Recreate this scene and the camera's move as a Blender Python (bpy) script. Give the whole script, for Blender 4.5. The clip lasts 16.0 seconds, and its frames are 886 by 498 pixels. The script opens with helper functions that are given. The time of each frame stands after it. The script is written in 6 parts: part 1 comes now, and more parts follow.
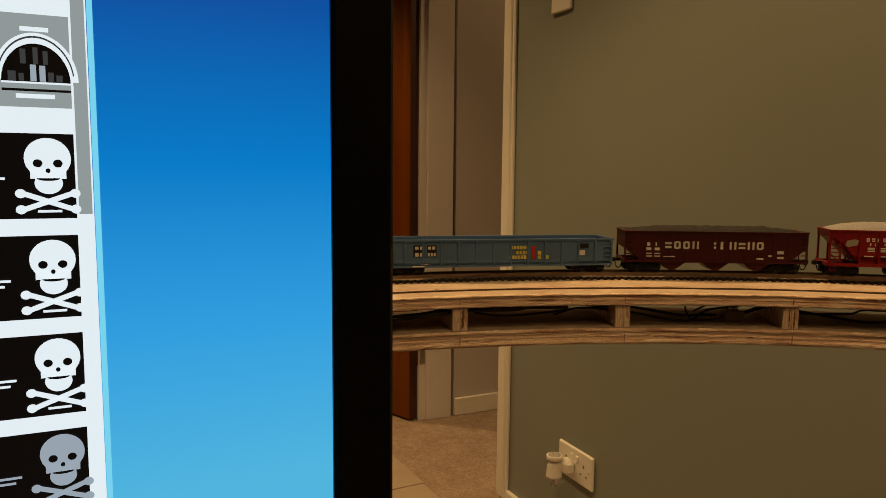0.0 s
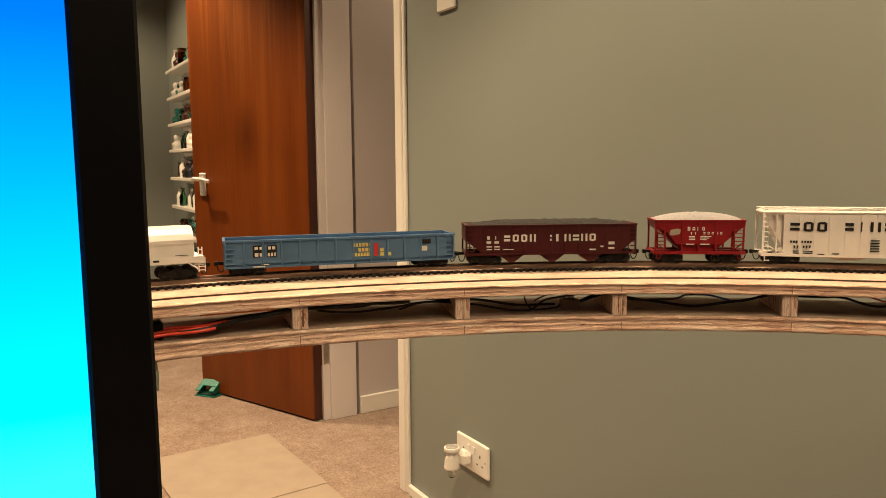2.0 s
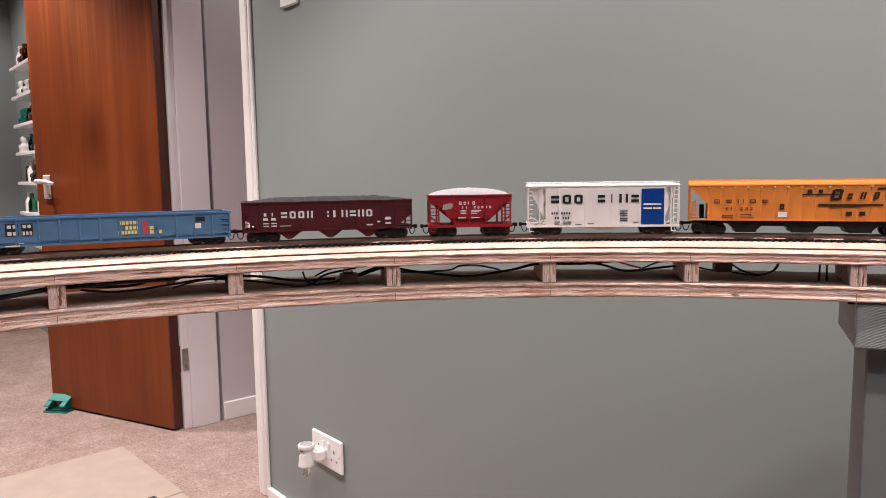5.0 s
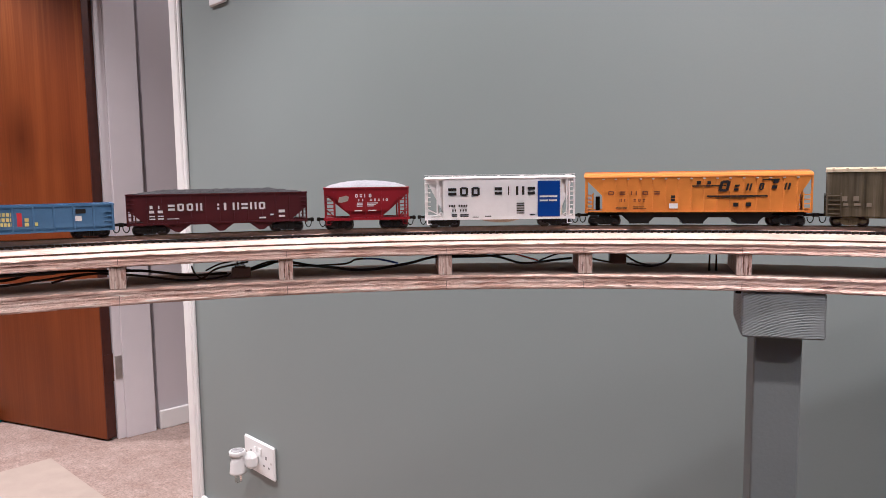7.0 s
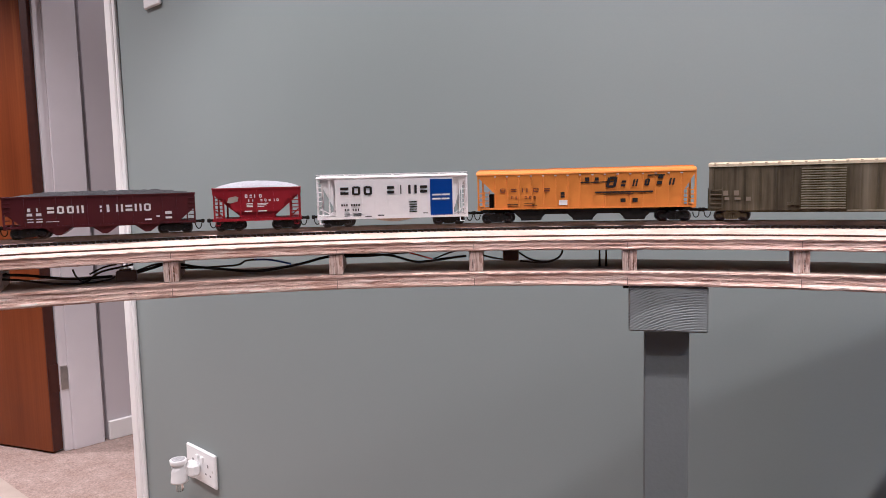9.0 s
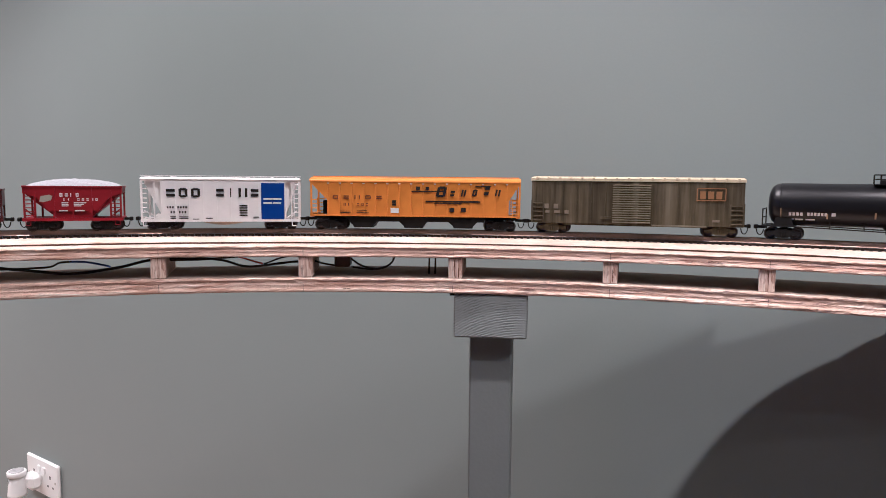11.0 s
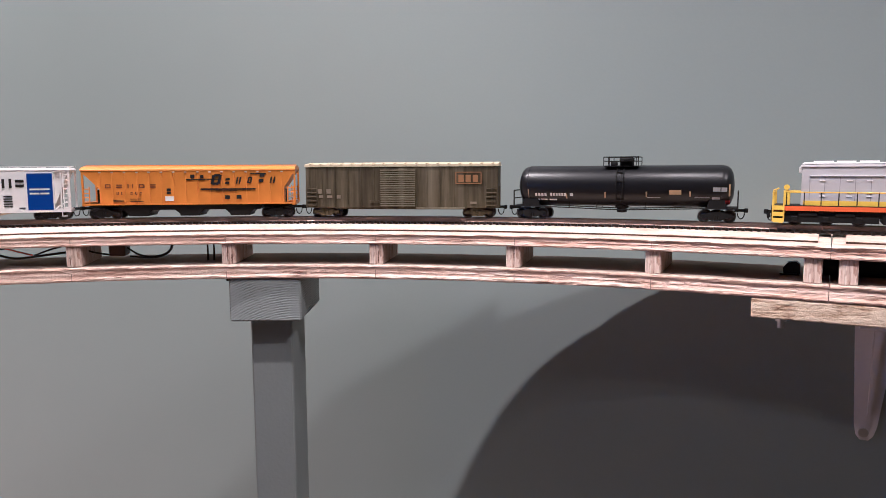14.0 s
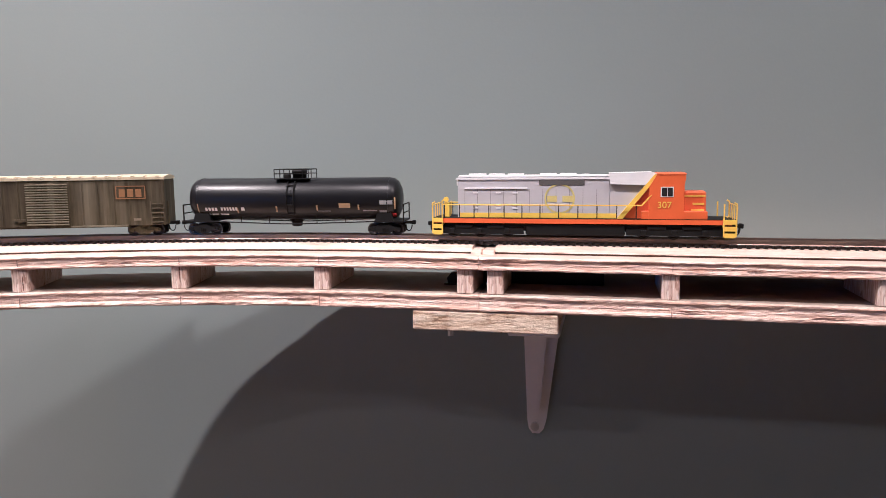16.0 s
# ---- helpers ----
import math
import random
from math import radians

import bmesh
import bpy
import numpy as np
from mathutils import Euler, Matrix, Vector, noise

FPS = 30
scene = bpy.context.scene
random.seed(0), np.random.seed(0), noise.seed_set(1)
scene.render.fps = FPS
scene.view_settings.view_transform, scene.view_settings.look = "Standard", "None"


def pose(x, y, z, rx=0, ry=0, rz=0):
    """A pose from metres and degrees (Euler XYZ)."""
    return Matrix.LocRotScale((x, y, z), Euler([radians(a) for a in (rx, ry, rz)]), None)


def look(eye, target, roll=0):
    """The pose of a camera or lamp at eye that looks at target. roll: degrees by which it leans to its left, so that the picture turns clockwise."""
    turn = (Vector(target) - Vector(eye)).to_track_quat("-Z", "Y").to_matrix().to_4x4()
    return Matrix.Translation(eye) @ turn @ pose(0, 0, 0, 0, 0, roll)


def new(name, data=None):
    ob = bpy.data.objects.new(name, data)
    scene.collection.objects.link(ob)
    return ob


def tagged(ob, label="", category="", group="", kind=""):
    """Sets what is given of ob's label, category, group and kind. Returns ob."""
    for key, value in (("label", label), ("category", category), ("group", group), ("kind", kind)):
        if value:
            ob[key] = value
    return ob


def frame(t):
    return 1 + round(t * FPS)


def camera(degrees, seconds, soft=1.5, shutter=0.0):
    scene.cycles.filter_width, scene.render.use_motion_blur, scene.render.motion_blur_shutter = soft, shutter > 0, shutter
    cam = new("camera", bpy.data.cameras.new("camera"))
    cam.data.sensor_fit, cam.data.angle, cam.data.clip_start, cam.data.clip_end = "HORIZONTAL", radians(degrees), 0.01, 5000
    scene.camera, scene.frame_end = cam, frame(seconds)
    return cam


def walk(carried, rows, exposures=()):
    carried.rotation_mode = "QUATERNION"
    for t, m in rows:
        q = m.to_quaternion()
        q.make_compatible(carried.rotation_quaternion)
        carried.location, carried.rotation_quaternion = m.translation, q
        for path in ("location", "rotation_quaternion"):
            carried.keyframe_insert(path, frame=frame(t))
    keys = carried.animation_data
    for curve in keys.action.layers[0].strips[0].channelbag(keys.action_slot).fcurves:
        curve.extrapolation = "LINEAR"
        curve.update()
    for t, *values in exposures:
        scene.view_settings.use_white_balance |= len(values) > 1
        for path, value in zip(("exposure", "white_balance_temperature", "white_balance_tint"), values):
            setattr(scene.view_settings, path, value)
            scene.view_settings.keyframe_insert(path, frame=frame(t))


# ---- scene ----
cam = camera(63.1, 16.0, soft=0.6)
PATH = [
    (0, (1.3633, -1.0382, 0.9732), (-0.4424, -0.2072, 0.7519), 0.54),
    (0.5, (1.3812, -1.0238, 0.9761), (-0.3888, -0.1202, 0.7514), 0.10),
    (1, (1.3905, -1.0160, 0.9766), (-0.3598, -0.0748, 0.7509), -0.01),
    (1.5, (1.3988, -1.0009, 0.9763), (-0.3290, -0.0197, 0.7486), -0.23),
    (2, (1.4024, -0.9850, 0.9748), (-0.2967, 0.0448, 0.7449), -0.34),
    (2.5, (1.4095, -0.9712, 0.9719), (-0.2627, 0.1006, 0.7372), -0.22),
    (3, (1.4314, -0.9578, 0.9761), (-0.1963, 0.1827, 0.7521), -0.35),
    (3.5, (1.4419, -0.9475, 0.9743), (-0.1597, 0.2323, 0.7668), -0.01),
    (4, (1.4525, -0.9354, 0.9647), (-0.1190, 0.2841, 0.7563), 0.52),
    (4.5, (1.4679, -0.9242, 0.9553), (-0.0780, 0.3264, 0.7408), -0.09),
    (7, (1.5131, -0.8682, 0.9344), (0.0691, 0.5007, 0.7323), -0.76),
    (7.5, (1.5279, -0.8532, 0.9328), (0.0993, 0.5337, 0.7441), -0.24),
    (8, (1.5363, -0.8415, 0.9331), (0.1160, 0.5548, 0.7509), -0.17),
    (8.5, (1.5445, -0.8338, 0.9319), (0.1315, 0.5717, 0.7658), -0.19),
    (9, (1.5648, -0.8135, 0.9279), (0.1744, 0.6113, 0.7357), -1.39),
    (11.5, (1.6300, -0.7722, 0.9344), (0.5081, 0.8737, 0.7545), 0.60),
    (12, (1.6604, -0.7614, 0.9347), (0.5418, 0.8878, 0.7658), -0.10),
    (12.5, (1.6916, -0.7609, 0.9380), (0.5910, 0.8978, 0.7439), 0.09),
    (13, (1.7041, -0.7596, 0.9390), (0.6723, 0.9367, 0.6984), -0.61),
    (13.5, (1.7267, -0.7392, 0.9305), (0.7599, 0.9967, 0.7027), 0.02),
    (14, (1.7337, -0.7356, 0.9307), (0.7900, 1.0139, 0.7099), -0.29),
    (14.5, (1.7425, -0.7297, 0.9338), (0.8680, 1.0562, 0.7193), -0.56),
    (15, (1.7705, -0.7034, 0.9300), (1.0058, 1.1317, 0.7120), -0.67),
    (15.5, (1.8068, -0.6792, 0.9350), (1.1873, 1.2080, 0.7013), -0.96),
    (16, (1.8297, -0.6718, 0.9485), (1.3932, 1.2640, 0.6989), -0.60),
]
EXPO = [
    (0.0, -1.75, 6900, -8), (0.5, -1.32, 7400, -13), (1.0, -0.88, 6850, -11), (1.5, -0.58, 5900, -8), (2.0, -0.28, 4950, -6),
    (2.5, -0.1, 4350, 0), (3.0, 0.06, 4090, 3), (3.5, 0.06, 3960, 5), (4.5, 0.07, 3800, 8), (7.0, 0.11, 3560, 7), (9.2, 0.09, 3540, 8), (11.5, 0.06, 3540, 7), (13.0, 0.06, 3560, 7), (14.0, 0.3, 3540, 7), (16.0, 0.37, 3600, 8),
]
walk(cam, [(t, look(e, g, r)) for t, e, g, r in PATH], EXPO)

# ---- world and lamps ----
world = bpy.data.worlds.new("world")
scene.world = world
world.use_nodes = True
world.node_tree.nodes["Background"].inputs[0].default_value = (0.02, 0.025, 0.04, 1)
world.node_tree.nodes["Background"].inputs[1].default_value = 0.02

CEIL = 2.4
# x, y, watts, cone, soft rim and lamp radius of each downlight
# 2.95 is added to brighten the right; the left four are unseen fill
LAMPS = [(0.68, -0.75, 216, 103, 0.5, 0.012), (1.80, -0.83, 105, 102, 0.5, 0.055), (2.95, -0.8, 100, 136, 0.5, 0.04), (2.08, -1.8, 11, 130, 0.4, 0.02), (0.90, -1.72, 13, 130, 0.4, 0.02),
         (-0.55, -0.85, 162, 106, 0.6, 0.03), (-1.9, -0.9, 225, 112, 0.4, 0.02), (-1.9, -2.0, 80, 106, 0.35, 0.02), (-3.0, -0.95, 82, 144, 0.4, 0.02)]
# unseen fill lamp, added to brighten the hallway
HALL_FILL = (-0.5, 1.1, 60, 140, 0.4, 0.02)


# ---- materials ----
def nodes_of(name):
    m = bpy.data.materials.new(name)
    m.use_nodes = True
    nt = m.node_tree
    return m, nt, nt.nodes["Principled BSDF"]


def link(nt, a, b):
    nt.links.new(a, b)


def coords(nt, scale, kind="Object"):
    tc = nt.nodes.new("ShaderNodeTexCoord")
    mp = nt.nodes.new("ShaderNodeMapping")
    mp.inputs["Scale"].default_value = scale
    link(nt, tc.outputs[kind], mp.inputs["Vector"])
    return mp.outputs["Vector"]


def noise_tex(nt, vec, scale, detail=4.0, rough=0.55):
    n = nt.nodes.new("ShaderNodeTexNoise")
    n.inputs["Scale"].default_value = scale
    n.inputs["Detail"].default_value = detail
    n.inputs["Roughness"].default_value = rough
    link(nt, vec, n.inputs["Vector"])
    return n.outputs["Fac"]


def ramp(nt, fac, stops):
    r = nt.nodes.new("ShaderNodeValToRGB")
    els = r.color_ramp.elements
    els.remove(els[1])
    els[0].position, els[0].color = stops[0][0], (*stops[0][1], 1)
    for p, c in stops[1:]:
        els.new(p).color = (*c, 1)
    link(nt, fac, r.inputs["Fac"])
    return r.outputs["Color"]


def mix(nt, fac, a, b, mode="MIX"):
    m = nt.nodes.new("ShaderNodeMix")
    m.data_type, m.blend_type = "RGBA", mode
    for sock, v in ((m.inputs[0], fac), (m.inputs[6], a), (m.inputs[7], b)):
        if isinstance(v, (int, float)):
            sock.default_value = v
        elif isinstance(v, tuple):
            sock.default_value = (*v, 1)
        else:
            link(nt, v, sock)
    return m.outputs[2]


def bump(nt, bsdf, height, strength, dist):
    b = nt.nodes.new("ShaderNodeBump")
    b.inputs["Strength"].default_value = strength
    b.inputs["Distance"].default_value = dist
    link(nt, height, b.inputs["Height"])
    link(nt, b.outputs["Normal"], bsdf.inputs["Normal"])


def shade(c, k):
    return tuple(min(1.0, v * k) for v in c)


def plain(name, col, rough=0.5, metal=0.0, vary=0.12, scale=60.0, fine=900.0, relief=0.1, depth=0.0004):
    """A painted or moulded surface: two scales of tone, a little relief."""
    m, nt, b = nodes_of(name)
    v = coords(nt, (1, 1, 1))
    big = noise_tex(nt, v, scale)
    small = noise_tex(nt, v, fine, 3.0)
    c1 = ramp(nt, big, [(0.3, shade(col, 1 - vary)), (0.7, shade(col, 1 + vary))])
    c2 = mix(nt, 0.25, c1, ramp(nt, small, [(0.3, shade(col, 1 - vary)), (0.7, shade(col, 1 + vary))]))
    link(nt, c2, b.inputs["Base Color"])
    b.inputs["Roughness"].default_value = rough
    b.inputs["Metallic"].default_value = metal
    if relief:
        bump(nt, b, small, relief, depth)
    return m


def plywood(name, layers=None, along=(20, 20, 240), face=1.0):
    """Raw sawn plywood: torn veneer edges with dark flecks; layers are (height, tone) of the veneers on the edge, light
    on the rim painted in.
    """
    m, nt, b = nodes_of(name)
    ax, ay, az = along
    wide = noise_tex(nt, coords(nt, (0.3 * ax, 0.3 * ay, 0.3 * az)), 1.0, 5.0, 0.65)
    g = noise_tex(nt, coords(nt, (1.2 * ax, 1.2 * ay, 0.8 * az)), 1.0, 5.0, 0.6)
    c = ramp(nt, g, [(0.28, (0.52, 0.36, 0.275)), (0.38, (0.74, 0.56, 0.455)), (0.48, (0.85, 0.675, 0.565)), (0.58, (0.91, 0.755, 0.65)), (0.68, (0.98, 0.88, 0.79))])
    c = mix(nt, 0.8, c, ramp(nt, wide, [(0.34, (0.78, 0.70, 0.66)), (0.46, (0.97, 0.94, 0.92)), (0.58, (1.06, 1.05, 1.04)), (0.7, (0.92, 0.86, 0.83))]), "MULTIPLY")
    # pits where the saw tore fibres out, and pale lifted splinters
    torn = noise_tex(nt, coords(nt, (2.6 * ax, 2.6 * ay, 1.3 * az)), 1.0, 6.0, 0.7)
    c = mix(nt, 0.85, c, ramp(nt, torn, [(0.29, (0.16, 0.09, 0.065)), (0.335, (0.55, 0.43, 0.37)), (0.38, (0.96, 0.93, 0.91)), (0.57, (1.0, 1.0, 1.0)), (0.65, (1.25, 1.26, 1.27))]), "MULTIPLY")
    # long wavering glue lines that come and go
    wave = noise_tex(nt, coords(nt, (0.34 * ax, 0.34 * ay, 0.62 * az)), 1.0, 4.0, 0.5)
    line = ramp(nt, wave, [(0.445, (1.0, 1.0, 1.0)), (0.468, (0.66, 0.54, 0.48)), (0.488, (0.66, 0.54, 0.48)), (0.508, (1.0, 1.0, 1.0)), (0.57, (1.0, 1.0, 1.0)), (0.592, (0.70, 0.59, 0.54)), (0.615, (1.0, 1.0, 1.0))])
    c = mix(nt, ramp(nt, wide, [(0.40, (0.0, 0.0, 0.0)), (0.54, (1.0, 1.0, 1.0))]), c, mix(nt, 1.0, c, line, "MULTIPLY"))
    geo = nt.nodes.new("ShaderNodeNewGeometry")
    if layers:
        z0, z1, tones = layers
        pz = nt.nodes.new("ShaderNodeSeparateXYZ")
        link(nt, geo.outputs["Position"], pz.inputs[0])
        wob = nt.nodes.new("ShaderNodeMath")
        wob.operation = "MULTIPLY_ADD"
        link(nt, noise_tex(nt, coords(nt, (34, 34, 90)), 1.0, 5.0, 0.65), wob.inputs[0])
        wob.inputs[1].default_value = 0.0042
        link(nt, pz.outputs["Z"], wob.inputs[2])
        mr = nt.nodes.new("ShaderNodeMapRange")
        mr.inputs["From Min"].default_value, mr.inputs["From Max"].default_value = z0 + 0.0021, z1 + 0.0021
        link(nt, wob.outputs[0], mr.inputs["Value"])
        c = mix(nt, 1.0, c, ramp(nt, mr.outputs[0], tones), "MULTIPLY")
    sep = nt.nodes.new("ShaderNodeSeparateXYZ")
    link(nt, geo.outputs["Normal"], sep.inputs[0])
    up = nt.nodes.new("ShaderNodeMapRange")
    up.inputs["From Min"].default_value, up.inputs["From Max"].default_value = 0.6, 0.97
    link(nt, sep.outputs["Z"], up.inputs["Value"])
    # face below 1 darkens the upward side, putting shade into its colour
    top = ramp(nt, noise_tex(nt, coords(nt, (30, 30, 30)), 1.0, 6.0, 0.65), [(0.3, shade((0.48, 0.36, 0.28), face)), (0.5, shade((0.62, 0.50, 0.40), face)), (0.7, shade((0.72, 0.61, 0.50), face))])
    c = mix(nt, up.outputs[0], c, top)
    link(nt, c, b.inputs["Base Color"])
    b.inputs["Roughness"].default_value = 0.75
    bump(nt, b, mix(nt, 0.6, g, torn), 0.8, 0.003)
    return m


def carpet(name):
    """Short cut pile: trodden blotches, mottled tufts, pale flecks."""
    m, nt, b = nodes_of(name)
    v = coords(nt, (1, 1, 1))
    big = noise_tex(nt, v, 4.5, 6.0, 0.68)
    mid = noise_tex(nt, v, 34.0, 6.0, 0.72)
    tuft = noise_tex(nt, v, 120.0, 4.0, 0.75)
    c = ramp(nt, big, [(0.34, (0.262, 0.192, 0.152)), (0.46, (0.305, 0.236, 0.196)), (0.55, (0.33, 0.260, 0.218)), (0.66, (0.37, 0.298, 0.252))])
    c = mix(nt, 0.75, c, ramp(nt, mid, [(0.33, (0.74, 0.70, 0.67)), (0.44, (0.95, 0.93, 0.92)), (0.54, (1.03, 1.03, 1.03)), (0.66, (1.28, 1.28, 1.28))]), "MULTIPLY")
    c = mix(nt, 0.85, c, ramp(nt, tuft, [(0.33, (0.68, 0.66, 0.64)), (0.48, (1.0, 1.0, 1.0)), (0.66, (1.34, 1.34, 1.34))]), "MULTIPLY")
    link(nt, c, b.inputs["Base Color"])
    b.inputs["Roughness"].default_value = 1.0
    bump(nt, b, mix(nt, 0.5, tuft, mid), 0.8, 0.007)
    return m


def door_wood(name):
    """Stained veneer under satin varnish: faint long figure, fine pores, soft blotches in the stain."""
    m, nt, b = nodes_of(name)
    g = noise_tex(nt, coords(nt, (9, 9, 0.55)), 1.6, 5.0, 0.55)
    f = noise_tex(nt, coords(nt, (130, 130, 2.2)), 1.0, 4.0, 0.6)
    blot = noise_tex(nt, coords(nt, (2.2, 2.2, 1.5)), 1.0, 3.0, 0.5)
    c = ramp(nt, g, [(0.30, (0.130, 0.031, 0.0012)), (0.46, (0.156, 0.040, 0.0016)), (0.58, (0.170, 0.045, 0.002)), (0.72, (0.205, 0.059, 0.003))])
    c = mix(nt, 0.3, c, ramp(nt, f, [(0.34, (0.115, 0.024, 0.001)), (0.66, (0.215, 0.056, 0.003))]))
    c = mix(nt, 0.85, c, ramp(nt, blot, [(0.30, (0.78, 0.76, 0.74)), (0.44, (0.97, 0.97, 0.97)), (0.65, (1.08, 1.1, 1.08))]), "MULTIPLY")
    # golden flame figure in the upper veneer, a soft darker spot beside the handle
    at = nt.nodes.new("ShaderNodeSeparateXYZ")
    link(nt, coords(nt, (1, 1, 1)), at.inputs[0])
    high = nt.nodes.new("ShaderNodeMapRange")
    high.inputs["From Min"].default_value, high.inputs["From Max"].default_value = 1.15, 1.7
    link(nt, at.outputs["Z"], high.inputs["Value"])
    flame = ramp(nt, noise_tex(nt, coords(nt, (34, 34, 0.9)), 1.0, 3.0, 0.5), [(0.50, (0.0, 0.0, 0.0)), (0.60, (0.55, 0.55, 0.55)), (0.66, (0.1, 0.1, 0.1)), (0.72, (0.5, 0.5, 0.5))])
    c = mix(nt, mix(nt, 1.0, flame, high.outputs[0], "MULTIPLY"), c, (0.34, 0.125, 0.010))
    mp = coords(nt, (11, 0, 6))
    mp.node.inputs["Location"].default_value = (-0.33 * 11, 0, -1.09 * 6)
    spot = nt.nodes.new("ShaderNodeTexGradient")
    spot.gradient_type = "SPHERICAL"
    link(nt, mp, spot.inputs["Vector"])
    c = mix(nt, spot.outputs["Fac"], c, mix(nt, 1.0, c, (0.5, 0.45, 0.45), "MULTIPLY"))
    link(nt, c, b.inputs["Base Color"])
    b.inputs["Roughness"].default_value = 0.38
    b.inputs["Specular IOR Level"].default_value = 0.25
    bump(nt, b, f, 0.05, 0.0004)
    return m


def glow(name, col, strength):
    m, nt, b = nodes_of(name)
    b.inputs["Base Color"].default_value = (0.01, 0.01, 0.01, 1)
    b.inputs["Emission Color"].default_value = (*col, 1)
    b.inputs["Emission Strength"].default_value = strength
    b.inputs["Roughness"].default_value = 0.3
    return m


def screen_blue(name):
    m, nt, b = nodes_of(name)
    tc = nt.nodes.new("ShaderNodeTexCoord")
    sep = nt.nodes.new("ShaderNodeSeparateXYZ")
    link(nt, tc.outputs["Generated"], sep.inputs[0])
    c = ramp(nt, sep.outputs["Z"], [(0.2, (0.085, 0.405, 0.74)), (0.42, (0.034, 0.295, 0.74)), (0.62, (0.004, 0.17, 0.58)), (0.82, (0.0, 0.069, 0.36))])
    b.inputs["Base Color"].default_value = (0.01, 0.01, 0.01, 1)
    link(nt, c, b.inputs["Emission Color"])
    b.inputs["Emission Strength"].default_value = 3.7
    b.inputs["Roughness"].default_value = 0.35
    return m


def clear_glass(name, col):
    m, nt, b = nodes_of(name)
    b.inputs["Base Color"].default_value = (*col, 1)
    b.inputs["Roughness"].default_value = 0.03
    b.inputs["IOR"].default_value = 1.5
    b.inputs["Transmission Weight"].default_value = 1.0
    return m


WALL = plain("wall_paint", (0.245, 0.278, 0.268), 0.55, 0, 0.03, 2.0, 300.0, 0.12, 0.0008)
HALLW = plain("hallway_wall_paint", (0.55, 0.52, 0.54), 0.8, 0, 0.03, 2.0, 300.0, 0.1, 0.0006)
LINING = plain("lilac_grey_gloss_paint", (0.72, 0.69, 0.715), 0.4, 0, 0.03, 8.0, 400.0, 0.05)
HALL = plain("hall_paint", (0.56, 0.54, 0.55), 0.8, 0, 0.03, 2.0, 300.0, 0.1, 0.0006)
# dark tone for walls out of view, to hold down bounced light
DARKW = plain("unseen_wall_dark", (0.03, 0.033, 0.031), 0.85, 0, 0.03, 2.0, 300.0, 0.12, 0.0008)
WHITE = plain("white_gloss_paint", (0.82, 0.81, 0.79), 0.35, 0, 0.03, 8.0, 400.0, 0.05)
# ceiling is out of view; toned dark for the same weaker bounce
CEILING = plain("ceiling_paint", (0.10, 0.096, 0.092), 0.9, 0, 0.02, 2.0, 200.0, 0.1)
CARPET = carpet("beige_carpet")
DOORW = door_wood("stained_door_veneer")
DOORE = plain("shaded_door_edge", (0.06, 0.015, 0.006), 0.5, 0, 0.2)
# veneer tones; the topmost are raised to paint in light on the upper edge
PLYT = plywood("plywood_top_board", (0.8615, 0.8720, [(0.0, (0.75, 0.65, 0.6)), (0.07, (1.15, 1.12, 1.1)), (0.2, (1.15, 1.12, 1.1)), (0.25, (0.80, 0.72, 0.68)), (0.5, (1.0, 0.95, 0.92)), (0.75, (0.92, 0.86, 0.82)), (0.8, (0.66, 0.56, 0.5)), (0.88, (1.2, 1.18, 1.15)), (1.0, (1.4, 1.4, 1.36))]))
# face 0.52 paints in the shade beneath the top board
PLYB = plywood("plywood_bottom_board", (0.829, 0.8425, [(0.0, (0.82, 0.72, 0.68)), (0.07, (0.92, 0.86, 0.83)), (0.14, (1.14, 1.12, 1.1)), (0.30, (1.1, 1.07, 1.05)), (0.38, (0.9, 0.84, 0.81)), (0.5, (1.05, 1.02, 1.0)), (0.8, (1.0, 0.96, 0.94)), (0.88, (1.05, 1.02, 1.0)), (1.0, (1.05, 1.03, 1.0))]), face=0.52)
PLYS = plywood("plywood_spacer", None, (330, 330, 42))
PLASTIC = plain("white_plastic", (0.80, 0.80, 0.79), 0.3, 0, 0.02, 20, 500, 0.02)
BLACKP = plain("black_plastic", (0.004, 0.004, 0.005), 0.3, 0, 0.2)
BLACKP.node_tree.nodes["Principled BSDF"].inputs["Specular IOR Level"].default_value = 0.2
DARK = plain("dark_slot", (0.01, 0.01, 0.01), 0.6)
STEEL = plain("brushed_steel", (0.62, 0.60, 0.57), 0.3, 1.0, 0.08)
CHROME = plain("satin_chrome", (0.80, 0.79, 0.78), 0.5, 0.7, 0.05)


# ---- building helpers ----
def part(name, bm, material, parent, label="", smooth=False, at=None):
    me = bpy.data.meshes.new(name)
    bmesh.ops.recalc_face_normals(bm, faces=bm.faces)
    bm.to_mesh(me)
    bm.free()
    me.materials.append(material)
    if smooth:
        for p in me.polygons:
            p.use_smooth = True
    ob = new(name, me)
    if parent is not None:
        ob.parent = parent
    if at is not None:
        ob.matrix_basis = at
    if label:
        ob["label"] = label
    return ob


def thing(name, label, category, m=None, group="", kind=""):
    e = new(name)
    e.empty_display_size = 0.02
    if m is not None:
        e.matrix_basis = m
    return tagged(e, label, category, group, kind)


